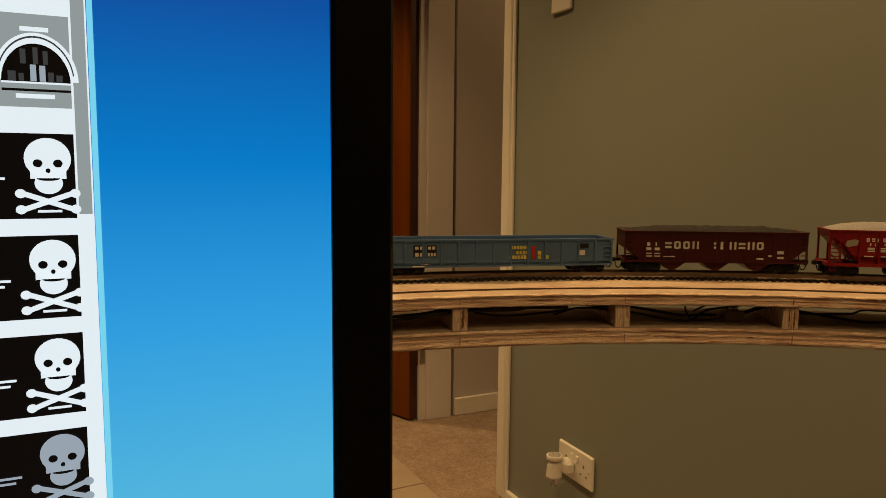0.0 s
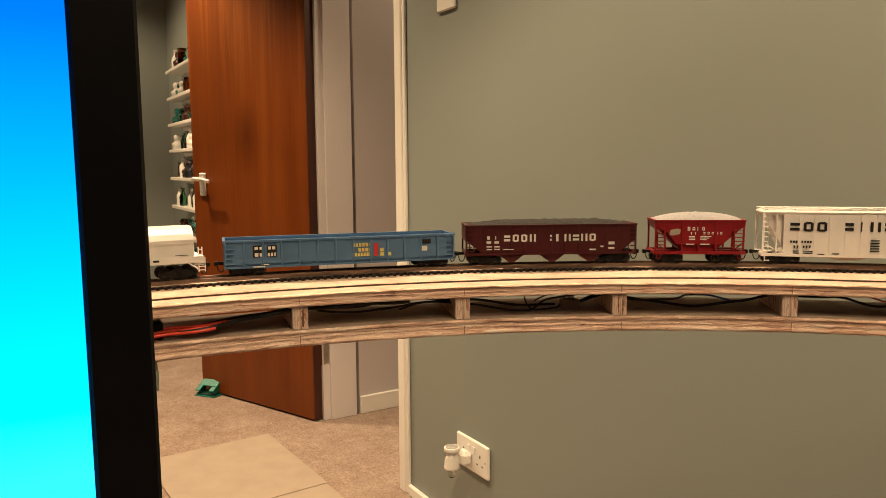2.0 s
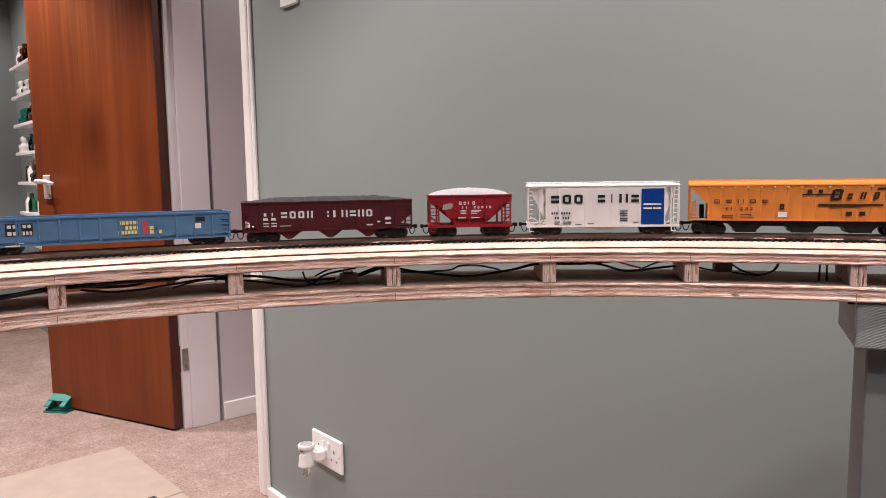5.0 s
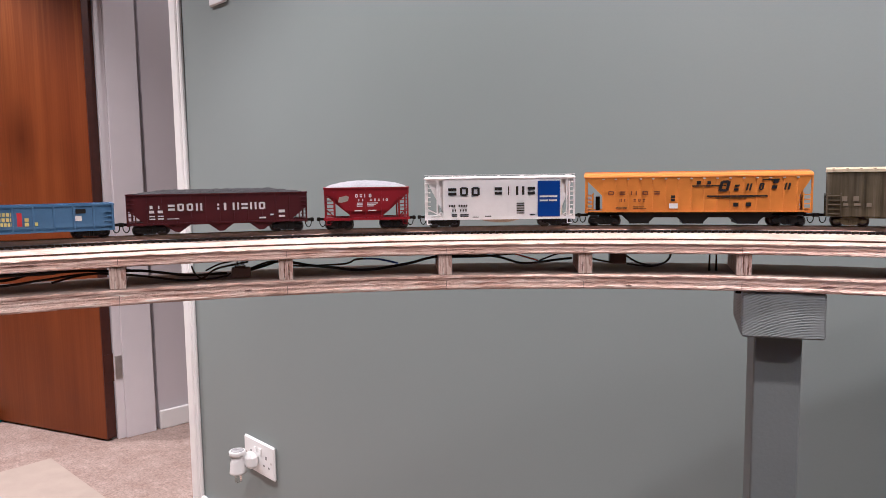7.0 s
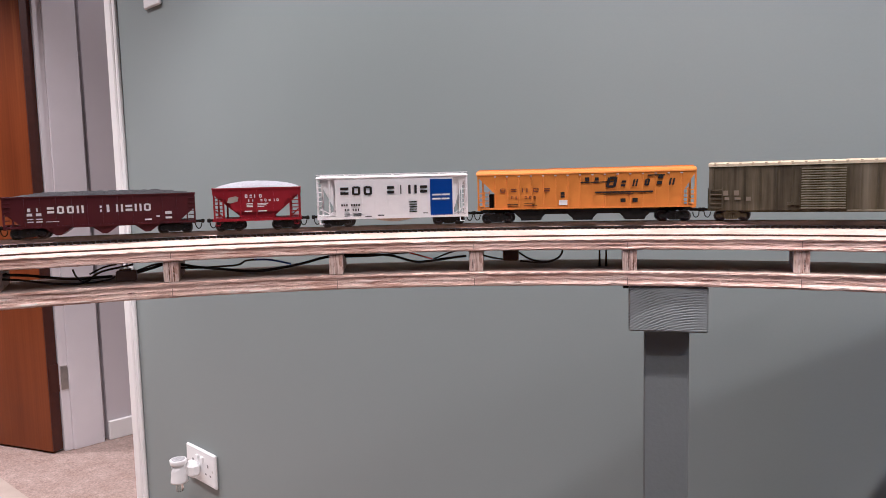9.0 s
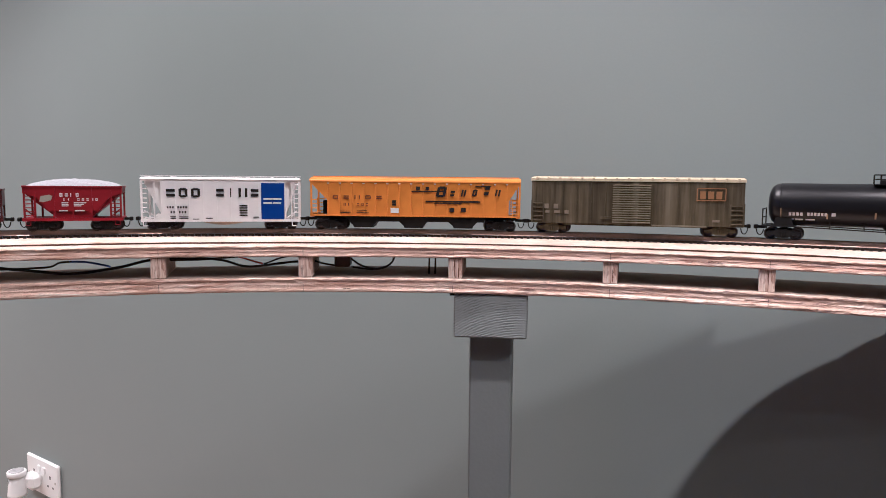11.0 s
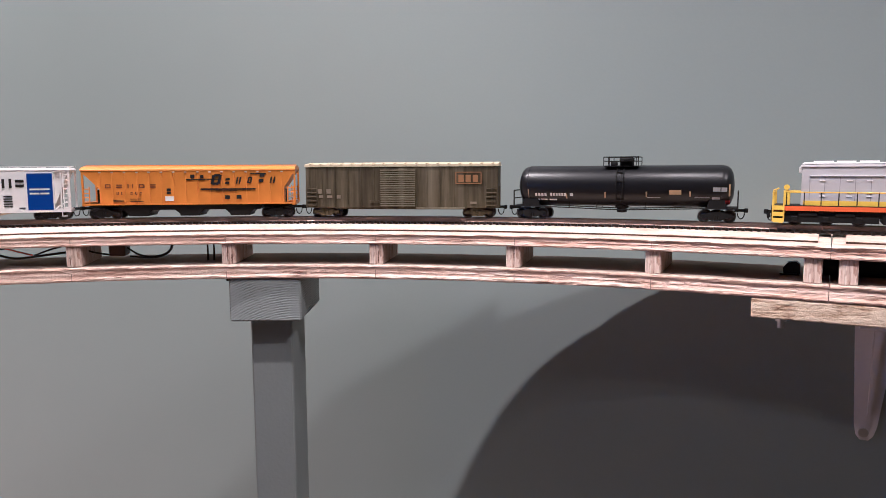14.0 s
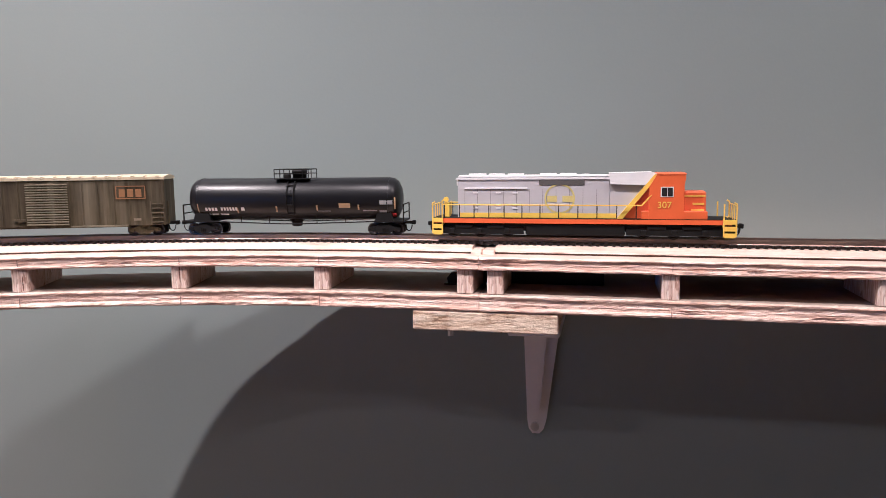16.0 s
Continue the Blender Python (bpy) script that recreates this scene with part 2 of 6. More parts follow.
def box(bm, x0, x1, y0, y1, z0, z1, bevel=0.0, seg=1):
    r = bmesh.ops.create_cube(bm, size=1.0)
    vs = r["verts"]
    bmesh.ops.scale(bm, vec=(abs(x1 - x0), abs(y1 - y0), abs(z1 - z0)), verts=vs)
    bmesh.ops.translate(bm, vec=((x0 + x1) / 2, (y0 + y1) / 2, (z0 + z1) / 2), verts=vs)
    if bevel:
        es = list({e for v in vs for e in v.link_edges})
        bmesh.ops.bevel(bm, geom=es, offset=bevel, segments=seg, affect="EDGES", profile=0.5)
    return bm


def boxes(*specs, bevel=0.0):
    bm = bmesh.new()
    for s in specs:
        box(bm, *s, bevel=bevel)
    return bm


def cyl_between(bm, a, b, r0, r1=None, seg=12, caps=True):
    a, b = Vector(a), Vector(b)
    d = b - a
    m = Matrix.Translation((a + b) / 2) @ d.to_track_quat("Z", "Y").to_matrix().to_4x4()
    bmesh.ops.create_cone(bm, cap_ends=caps, segments=seg, radius1=r0, radius2=r0 if r1 is None else r1, depth=d.length, matrix=m)
    return bm


def tube(bm, pts, r, seg=8):
    for a, b in zip(pts[:-1], pts[1:]):
        cyl_between(bm, a, b, r, seg=seg)
    return bm


def prism(pts, y0, y1, bm=None):
    """Extrude an outline in x, z from y0 to y1."""
    bm = bm or bmesh.new()
    lo = [bm.verts.new((x, y0, z)) for x, z in pts]
    hi = [bm.verts.new((x, y1, z)) for x, z in pts]
    n = len(pts)
    bm.faces.new(lo)
    bm.faces.new(hi[::-1])
    for i in range(n):
        bm.faces.new((lo[i], hi[i], hi[(i + 1) % n], lo[(i + 1) % n]))
    return bm


def lathe(bm, prof, seg=20, m=None):
    """Turn a profile of (radius, z) round z."""
    rings = []
    for r, z in prof:
        rings.append([bm.verts.new((r * math.cos(2 * math.pi * i / seg), r * math.sin(2 * math.pi * i / seg), z)) for i in range(seg)])
    for a, b in zip(rings[:-1], rings[1:]):
        for i in range(seg):
            bm.faces.new((a[i], a[(i + 1) % seg], b[(i + 1) % seg], b[i]))
    bm.faces.new(rings[0][::-1])
    bm.faces.new(rings[-1])
    if m is not None:
        bmesh.ops.transform(bm, matrix=m, verts=[v for ring in rings for v in ring])
    return bm


# ---- the room ----
def structure(name, bm, material, label):
    ob = part(name, bm, material, None)
    return tagged(ob, label, "", "", "structure")


X0, X1, Y0 = -3.75, 3.3, -3.2
DX0, DX1, DH = -1.13, -0.46, 2.0
HY = 2.2
structure("floor", boxes((X0 - 0.12, X1 + 0.12, Y0 - 0.12, HY + 0.1, -0.1, 0)), CARPET, "beige short-pile carpet floor")
structure("ceiling", boxes((X0 - 0.12, X1 + 0.12, Y0 - 0.12, HY + 0.1, CEIL, CEIL + 0.1)), CEILING, "unseen flat ceiling, darkened to cut bounced light")
structure("wall_north", boxes((X0 - 0.12, DX0 - 0.031, 0, 0.155, 0, CEIL), (DX1, X1, 0, 0.155, 0, CEIL), (DX0 - 0.031, DX1, 0, 0.155, DH, CEIL)), WALL, "sage grey painted plaster wall with a doorway")
structure("wall_east", boxes((X1, X1 + 0.12, Y0, HY + 0.1, 0, CEIL)), DARKW, "unseen plaster wall, darkened to cut bounced light")
structure("wall_south", boxes((X0 - 0.12, X1 + 0.12, Y0 - 0.12, Y0, 0, CEIL)), DARKW, "unseen plaster wall, darkened to cut bounced light")
WY0, WY1, WZ0, WZ1 = -1.75, -0.45, 0.86, 1.92
structure("wall_west", boxes((X0 - 0.12, X0, Y0, WY0, 0, CEIL), (X0 - 0.12, X0, WY1, 0.155, 0, CEIL), (X0 - 0.12, X0, WY0, WY1, 0, WZ0), (X0 - 0.12, X0, WY0, WY1, WZ1, CEIL)), WALL, "sage grey painted plaster wall with a window recess")
structure("wall_hall_west", boxes((DX0 - 0.1, DX0 - 0.012, 0.166, HY, 0, CEIL), (DX0 - 0.1, DX0 - 0.036, 0.1555, 0.166, 0, CEIL)), HALLW, "pale painted hallway wall beyond the doorway")
structure("wall_hall_north", boxes((DX0 - 0.1, X1, HY, HY + 0.1, 0, CEIL)), HALL, "pale painted hallway end wall")

# door frame, architrave and skirting
fr = thing("door_frame", "white painted wooden door frame with plain architrave", "door frame", kind="structure")
part("jamb", boxes((DX0 - 0.030, DX0 - 0.010, 0.016, 0.043, 0, DH), bevel=0.001), LINING, fr)
part("jamb_lining", boxes((DX0 - 0.030, DX0 - 0.0005, 0.0433, 0.150, 0, DH), bevel=0.0015), LINING, fr, "lilac grey painted lining")
part("jamb", boxes((DX1 - 0.025, DX1 - 0.0005, -0.003, 0.158, 0, DH), bevel=0.003), WHITE, fr)
part("head", boxes((DX0, DX1 - 0.025, -0.002, 0.157, DH - 0.03, DH), bevel=0.003), WHITE, fr)
part("architrave", boxes((DX1 + 0.001, DX1 + 0.04, -0.016, -0.0005, 0, DH + 0.05), (DX1 + 0.026, DX1 + 0.051, -0.011, -0.0005, 0, DH + 0.05), bevel=0.003), WHITE, fr)
structure("skirting", boxes((DX1 + 0.0515, X1, -0.014, -0.0005, 0, 0.032), bevel=0.003), WHITE, "low white painted skirting board")
structure("hall_skirting", boxes((DX0 - 0.0115, DX0 + 0.002, 0.1665, HY, 0, 0.071), bevel=0.003), WHITE, "white painted hallway skirting board")
structure("west_skirting", boxes((X0, X0 + 0.014, Y0, 0, 0, 0.07), bevel=0.003), WHITE, "white painted skirting board")


# the open door, hinged on the frame
def make_door():
    ang = math.degrees(math.atan2(-0.387, -0.922))
    d = thing("door", "open flush door in red-brown stained wood veneer", "door", pose(-1.162, 0.011, 0, 0, 0, ang))
    part("leaf", boxes((-0.005, 0.69, 0.0, 0.04, 0.008, 1.975), bevel=0.0015), DOORW, d)
    # dark strip paints the shade on the hinge edge
    part("edge_strip", boxes((-0.0086, -0.0053, 0.0008, 0.0392, 0.008, 1.975)), DOORE, d, "hinge edge of the door, its shade painted dark")
    h = part("handle_plate", boxes((0.600, 0.640, 0.0405, 0.049, 0.855, 0.95), bevel=0.003), CHROME, d, "satin chrome handle backplate")
    bm = bmesh.new()
    cyl_between(bm, (0.62, 0.049, 0.925), (0.62, 0.09, 0.925), 0.009)
    tube(bm, [(0.626, 0.088, 0.925), (0.58, 0.09, 0.924), (0.52, 0.087, 0.916)], 0.008)
    part("lever", bm, CHROME, h, "satin chrome lever handle", True)
    for z in (0.215, 1.65):
        bm = boxes((-0.0110, -0.0088, 0.002, 0.034, z, z + 0.1), bevel=0.0004)
        cyl_between(bm, (-0.009, -0.001, z), (-0.009, -0.001, z + 0.1), 0.005)
        part("hinge", bm, DOORE, d, "dark butt hinge")
    return d


make_door()
for z in (0.222, 1.66):
    bm = boxes((DX0 - 0.0115, DX0 - 0.0075, 0.0175, 0.0415, z, z + 0.085), bevel=0.0008)
    for k in (0.014, 0.037, 0.060):
        cyl_between(bm, (DX0 - 0.0085, 0.030, z + k), (DX0 - 0.006, 0.030, z + k), 0.003, seg=8)
    part("hinge_leaf", bm, STEEL, fr, "steel hinge leaf with screws")


# window in the far wall, its sill and the glass things on it
def make_window():
    w = thing("window_1", "white window with a drawn pale roller blind", "window", kind="structure")
    part("reveal", boxes((X0 - 0.119, X0 + 0.001, WY1 - 0.006, WY1 + 0.0, WZ0 + 0.01, WZ1), (X0 - 0.119, X0 + 0.001, WY0, WY0 + 0.006, WZ0 + 0.01, WZ1)), WHITE, w)
    part("window_frame", boxes((X0 - 0.115, X0 - 0.06, WY1 - 0.07, WY1 - 0.007, WZ0 + 0.02, WZ1), (X0 - 0.115, X0 - 0.06, WY0 + 0.007, WY0 + 0.07, WZ0 + 0.02, WZ1),
                               (X0 - 0.115, X0 - 0.06, WY0 + 0.07, WY1 - 0.07, WZ0 + 0.02, WZ0 + 0.08), (X0 - 0.115, X0 - 0.06, WY0 + 0.07, WY1 - 0.07, WZ1 - 0.06, WZ1), bevel=0.004), WHITE, w)
    pane = part("pane", boxes((X0 - 0.1, X0 - 0.094, WY0 + 0.07, WY1 - 0.07, WZ0 + 0.08, WZ1 - 0.06)), clear_glass("window_glass", (0.9, 0.95, 0.95)), w)
    pane.visible_shadow = False
    part("roller_blind", boxes((X0 - 0.056, X0 - 0.053, WY0 + 0.02, WY1 - 0.062, WZ0 + 0.03, WZ1)), plain("blind_cloth", (0.62, 0.59, 0.61), 0.9, 0, 0.05), w, "pale grey roller blind")
    part("window_sill", boxes((X0 - 0.06, X0 + 0.1, WY0 - 0.06, WY1 + 0.075, WZ0 - 0.02, WZ0 + 0.006), bevel=0.004), WHITE, w, "white projecting window sill")


make_window()
TEAL = clear_glass("teal_glass", (0.12, 0.75, 0.62))
GLASS = clear_glass("bottle_glass", (0.93, 0.97, 0.95))
GREENG = clear_glass("green_glass", (0.10, 0.28, 0.16))
AMBER = clear_glass("amber_glass", (0.30, 0.08, 0.02))
PORC = plain("white_porcelain", (0.82, 0.82, 0.80), 0.15, 0, 0.03)
BROWNP = plain("brown_porcelain", (0.05, 0.018, 0.010), 0.2, 0, 0.15)
BLACKG = plain("black_glazed", (0.012, 0.012, 0.014), 0.15, 0, 0.1)

INSUL = [(0.030, 0), (0.033, 0.006), (0.030, 0.018), (0.034, 0.022), (0.033, 0.034), (0.022, 0.042), (0.018, 0.050), (0.024, 0.056), (0.023, 0.072), (0.012, 0.082)]
BOTTLE = [(0.020, 0), (0.022, 0.004), (0.022, 0.055), (0.012, 0.075), (0.009, 0.080), (0.009, 0.098), (0.011, 0.099), (0.011, 0.105)]
JAR = [(0.024, 0), (0.025, 0.004), (0.025, 0.06), (0.019, 0.07), (0.021, 0.072), (0.021, 0.085)]


def turned(name, prof, material, label, cat, m, k=1.0, group=""):
    bm = lathe(bmesh.new(), [(r * k, z * k) for r, z in prof], 18)
    ob = part(name, bm, material, None, "", True, m)
    return tagged(ob, label, cat, group)


SZ = WZ0 + 0.006
turned("glass_insulator", INSUL, TEAL, "teal glass telegraph insulator on the window sill", "insulator", pose(X0 + 0.045, -0.515, SZ), 1.05)
turned("glass_jar", JAR, GLASS, "small clear glass jar on the window sill", "jar", pose(X0 + 0.05, -0.605, SZ))
turned("glass_bottle", BOTTLE, GLASS, "small clear glass bottle on the window sill", "bottle", pose(X0 + 0.03, -0.665, SZ))
turned("glass_jar", JAR, GLASS, "small clear glass jar on the window sill", "jar", pose(X0 + 0.05, -0.72, SZ))

# display shelves on the wall beyond the door
SHELF_Z = [1.54, 1.38, 1.225, 1.07, 0.905, 0.735, 0.57, 0.41]
rng = random.Random(5)
KINDS = [("glass_bottle", BOTTLE, GLASS, "clear glass bottle", "bottle"), ("insulator", INSUL, PORC, "white porcelain insulator", "insulator"),
         ("insulator", INSUL, BROWNP, "brown glazed porcelain insulator", "insulator"), ("glass_bottle", BOTTLE, GREENG, "dark green glass bottle", "bottle"),
         ("glass_jar", JAR, AMBER, "amber glass jar", "jar"), ("insulator", INSUL, BLACKG, "black glazed insulator", "insulator"), ("insulator", INSUL, TEAL, "teal glass insulator", "insulator"),
         ("glass_bottle", BOTTLE, PORC, "white ceramic bottle", "bottle")]
for i, z in enumerate(SHELF_Z):
    sh = thing("wall_shelf", "narrow white wall shelf holding bottles and insulators", "shelf", pose(-3.28, -0.001, z), "display shelves")
    part("board", boxes((0, 0.75, -0.104, 0, -0.009, 0.009), bevel=0.002), WHITE, sh)
    part("cleat", boxes((0.0, 0.75, -0.014, -0.001, -0.03, -0.0095), bevel=0.001), WHITE, sh)
    for k in range(6):
        n, pr, mt, lb, ct = KINDS[(i * 3 + k * (2 + i % 3)) % len(KINDS)] if (i, k) not in ((0, 0), (1, 0)) else KINDS[7 if i == 0 else 1]
        ob = turned(n, pr, mt, lb + " on a white wall shelf", ct, pose(-3.24 + k * 0.115 + rng.uniform(-0.012, 0.012), -0.054 + rng.uniform(-0.012, 0.012), z + 0.009), rng.uniform(0.95, 1.25), "shelf collection")


# wall plates
SLOT = plain("grey_slot", (0.20, 0.19, 0.19), 0.6)


def make_socket():
    s = thing("wall_socket", "white plastic double wall socket with switches", "socket", pose(-0.073, 0, 0.2395))
    part("plate", boxes((-0.073, 0.073, -0.009, -0.0005, -0.043, 0.043), bevel=0.0035), PLASTIC, s)
    for sx in (-0.037, 0.037):
        part("rocker_switch", boxes((sx * 0.32 - 0.005, sx * 0.32 + 0.005, -0.0125, -0.0085, 0.012, 0.027), bevel=0.0012), PLASTIC, s, "white rocker switch")
        for slot in ((sx - 0.003, sx + 0.003, -0.0096, -0.0088, 0.004, 0.012), (sx - 0.0145, sx - 0.008, -0.0096, -0.0088, -0.016, -0.012), (sx + 0.008, sx + 0.0145, -0.0096, -0.0088, -0.016, -0.012)):
            part("pin_slot", boxes(slot), SLOT, s, "grey shadowed socket slot")
    for sx in (-0.06, 0.06):
        part("screw", cyl_between(bmesh.new(), (sx, -0.0085, 0), (sx, -0.0098, 0), 0.003, seg=10), STEEL, s)


def make_freshener():
    f = thing("plug_in_freshener", "white plug-in air freshener with a clear refill", "air freshener", pose(-0.084, -0.001, 0.236))
    part("plug", boxes((-0.019, 0.021, -0.040, -0.0095, -0.020, 0.018), bevel=0.009), PLASTIC, f)
    m = pose(-0.014, -0.052, 0.004)
    part("collar", lathe(bmesh.new(), [(0.0185, 0.012), (0.0198, 0.014), (0.0202, 0.0225), (0.0190, 0.0238), (0.0160, 0.0235)], 28, m), PLASTIC, f, "round white collar", True)
    bm = bmesh.new()
    n, rows = 40, 8
    grid = []
    for i in range(n):
        a = 2 * math.pi * i / n
        dip = 0.5 + 0.5 * math.cos(a + radians(70))
        z1 = 0.0118 - 0.016 * dip ** 3
        grid.append([bm.verts.new(((0.0172 + 0.0034 * (1 - q / rows) ** 1.4) * math.cos(a), (0.0172 + 0.0034 * (1 - q / rows) ** 1.4) * math.sin(a), -0.033 + (z1 + 0.033) * q / rows)) for q in range(rows + 1)])
    for i in range(n):
        for q in range(rows):
            bm.faces.new((grid[i][q], grid[(i + 1) % n][q], grid[(i + 1) % n][q + 1], grid[i][q + 1]))
    bm.faces.new([c[0] for c in grid][::-1])
    bmesh.ops.transform(bm, matrix=m, verts=bm.verts)
    part("body", bm, PLASTIC, f, "white skirted body with a scooped front", True)
    part("core", lathe(bmesh.new(), [(0.0150, -0.030), (0.0155, 0.0125), (0.010, 0.013)], 24, m), PLASTIC, f, "", True)
    bm = lathe(bmesh.new(), [(0.0158, 0.0), (0.0158, 0.0012), (0.004, 0.0013), (0.004, 0.0008)], 24, pose(-0.014, -0.052, 0.0274))
    part("vent_cap", bm, plain("grey_plastic", (0.40, 0.40, 0.41), 0.4), f, "grey vent ring", True)
    bm = lathe(bmesh.new(), [(0.0075, -0.023), (0.0088, -0.021), (0.0088, -0.007), (0.0066, 0.0)], 18, pose(-0.014, -0.052, -0.030))
    part("refill", bm, clear_glass("refill_plastic", (0.85, 0.83, 0.78)), f, "clear refill bottle", True)


def make_switch():
    s = thing("light_switch", "white plastic light switch", "switch", pose(-0.191, 0, 1.405))
    part("plate", boxes((-0.043, 0.043, -0.009, -0.0005, -0.043, 0.043), bevel=0.003), PLASTIC, s)
    part("rocker_switch", boxes((-0.006, 0.006, -0.013, -0.0085, -0.012, 0.012), bevel=0.0015), PLASTIC, s)


make_socket()
make_freshener()
make_switch()

# loose things on the carpet
CARD = plain("cardboard", (0.385, 0.325, 0.265), 0.85, 0, 0.08, 12, 400, 0.15)
card = thing("cardboard_sheet", "flat tan cardboard sheet lying on the carpet", "cardboard", pose(-1.105, -0.217, 0.0, 0, 0, 3.2))
part("panel", boxes((0, 0.5, -0.425, 0, 0.001, 0.006), bevel=0.001), CARD, card)
part("flap", boxes((0.503, 0.66, -0.42, -0.004, 0.001, 0.005), bevel=0.001), CARD, card)
PUNCHC = plain("teal_enamel", (0.02, 0.20, 0.165), 0.35, 0, 0.08)
DARKT = plain("dark_teal_enamel", (0.006, 0.05, 0.042), 0.4, 0, 0.1)
pu = thing("hole_punch", "teal green metal hole punch on the carpet beside the door", "hole punch", pose(-1.70, -0.285, 0, 0, 0, 40))
part("base", boxes((-0.052, 0.052, -0.034, 0.034, 0.0, 0.006), bevel=0.002), PUNCHC, pu)
part("tray", boxes((-0.046, 0.046, -0.028, 0.028, 0.006, 0.014), bevel=0.002), DARKT, pu, "dark green chip tray")
for sx in (-0.036, 0.036):
    part("punch_post", boxes((sx - 0.004, sx + 0.004, -0.020, 0.024, 0.012, 0.040), bevel=0.0015), PUNCHC, pu)
TILT = pose(0, -0.004, 0.040, 28, 0, 0)
part("arm", boxes((-0.046, 0.046, -0.004, 0.036, 0.0, 0.006), bevel=0.0015), PUNCHC, pu, "", False, TILT)
for sx in (-0.034, 0.034):
    part("arm_lug", boxes((sx - 0.012, sx + 0.012, -0.034, -0.0043, 0.0, 0.006), bevel=0.0015), PUNCHC, pu, "", False, TILT)

# ---- model railway baseboards ----
CX, CY, RF = 1.657, -0.947, 0.822
DEP = 0.092
ZB0, ZB1, ZT0, ZT1 = 0.829, 0.8425, 0.8615, 0.8720
ZBED = 0.8780
JX = 1.7345


def arc(th, r):
    """Point at th degrees left of the tangent, at radius r."""
    a = radians(th)
    return CX - r * math.sin(a), CY + r * math.cos(a)


def line_at(s, r):
    """Point and heading on the line at radius r; s is metres at the track's middle, 0 at the tangent."""
    if s >= 0:
        return CX + s, CY + r, 0.0
    th = math.degrees(-s / (RF + 0.046))
    x, y = arc(th, r)
    return x, y, th


def back(s):
    """How much deeper the boards grow towards the wall."""
    return 0.0285 if s > SJ else 0.013 * min(1.0, max(0.0, (s + 0.22) / 0.17))


def sweep(stations, section, rough=False, deep=0.0):
    """Sweep an outline of (radius, z) along stations s."""
    bm = bmesh.new()
    prev = None
    n = len(section)
    for s in stations:
        ring = []
        for j, (r, z) in enumerate(section):
            x, y, _ = line_at(s, r + max(back(s), deep if s < SJ else 0.0) if abs(r - RF - DEP) < 0.001 else r)
            k = noise.noise((s * 40 + j * 7, j * 3.1, 0)) * 0.0002
            if rough and r < RF + 0.01:
                # torn fibres: long waves along the ply, short ones across it
                x, y, _ = line_at(s, r + noise.noise((s * 55, z * 700, 2)) * 0.0004 + noise.noise((s * 170, z * 1300, 5)) * 0.00042 + noise.noise((s * 480, z * 2100, 9)) * 0.0003)
                z += noise.noise((s * 210, j * 5.3, 2)) * 0.00025 + noise.noise((s * 70, j * 2.1, 7)) * 0.0003
            ring.append(bm.verts.new((x, y + k, z + k)))
        if prev:
            for j in range(n):
                bm.faces.new((prev[j], ring[j], ring[(j + 1) % n], prev[(j + 1) % n]))
        else:
            bm.faces.new(ring)
        prev = ring
    bm.faces.new(prev[::-1])
    return bm


PLY_FACE = ((0.0014, 0.0), (0.0004, 0.05), (0.0, 0.13), (0.0002, 0.22), (0.0010, 0.31), (0.0012, 0.40), (0.0010, 0.49), (0.0013, 0.58), (0.0012, 0.67), (0.0007, 0.76), (0.0001, 0.84), (0.0001, 0.92), (0.0012, 1.0))


def ply_edge(r0, r1, z0, z1):
    """A board whose sawn edge shows its plies: lower and upper ply proud, the core set back."""
    return [(r0 + d, z0 + k * (z1 - z0)) for d, k in PLY_FACE] + [(r1 - 0.0008, z1), (r1, z1 - 0.0008), (r1, z0 + 0.0008), (r1 - 0.0008, z0)]


S_END = -radians(108) * (RF + 0.046)
SJ = JX - CX
st_a = list(np.arange(S_END, SJ, 0.016)) + [SJ]
fine_a = list(np.arange(S_END, SJ, 0.0017)) + [SJ]
st_b = list(np.arange(SJ + 0.0005, 1.55, 0.02))
fine_b = list(np.arange(SJ + 0.0005, 0.75, 0.0017)) + list(np.arange(0.75, 1.55, 0.02))
mod_a = thing("curved_baseboard", "curved raw plywood railway baseboard with spacer blocks", "baseboard")
mod_b = thing("straight_baseboard", "straight raw plywood railway baseboard with spacer blocks", "baseboard")
for mod, st in ((mod_a, fine_a), (mod_b, fine_b)):
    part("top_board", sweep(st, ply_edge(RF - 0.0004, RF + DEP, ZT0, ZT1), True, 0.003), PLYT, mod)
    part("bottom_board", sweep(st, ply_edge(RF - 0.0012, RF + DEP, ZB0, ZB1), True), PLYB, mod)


# the bevelled track bed on a thin brown strip
BEDSTRIP = plain("brown_bed_strip", (0.13, 0.075, 0.045), 0.9, 0, 0.3, 200, 1200, 0.5)
BEDM = plywood("pale_track_bed")
for mod, st in ((mod_a, [s for s in st_a if s < SJ - 0.014] + [SJ - 0.009]), (mod_b, [SJ + 0.010] + [s for s in st_b if s > SJ + 0.014])):
    part("bed_strip", sweep(st, [(RF + 0.0205, ZT1 + 0.0001), (RF + 0.0205, ZT1 + 0.0015), (RF + 0.0715, ZT1 + 0.0015), (RF + 0.0715, ZT1 + 0.0001)]), BEDSTRIP, mod, "thin brown strip below the track bed")
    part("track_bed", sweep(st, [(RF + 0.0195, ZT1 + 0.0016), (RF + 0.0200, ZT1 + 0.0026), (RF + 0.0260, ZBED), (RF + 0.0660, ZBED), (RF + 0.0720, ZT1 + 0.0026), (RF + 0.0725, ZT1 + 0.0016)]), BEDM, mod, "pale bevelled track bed")
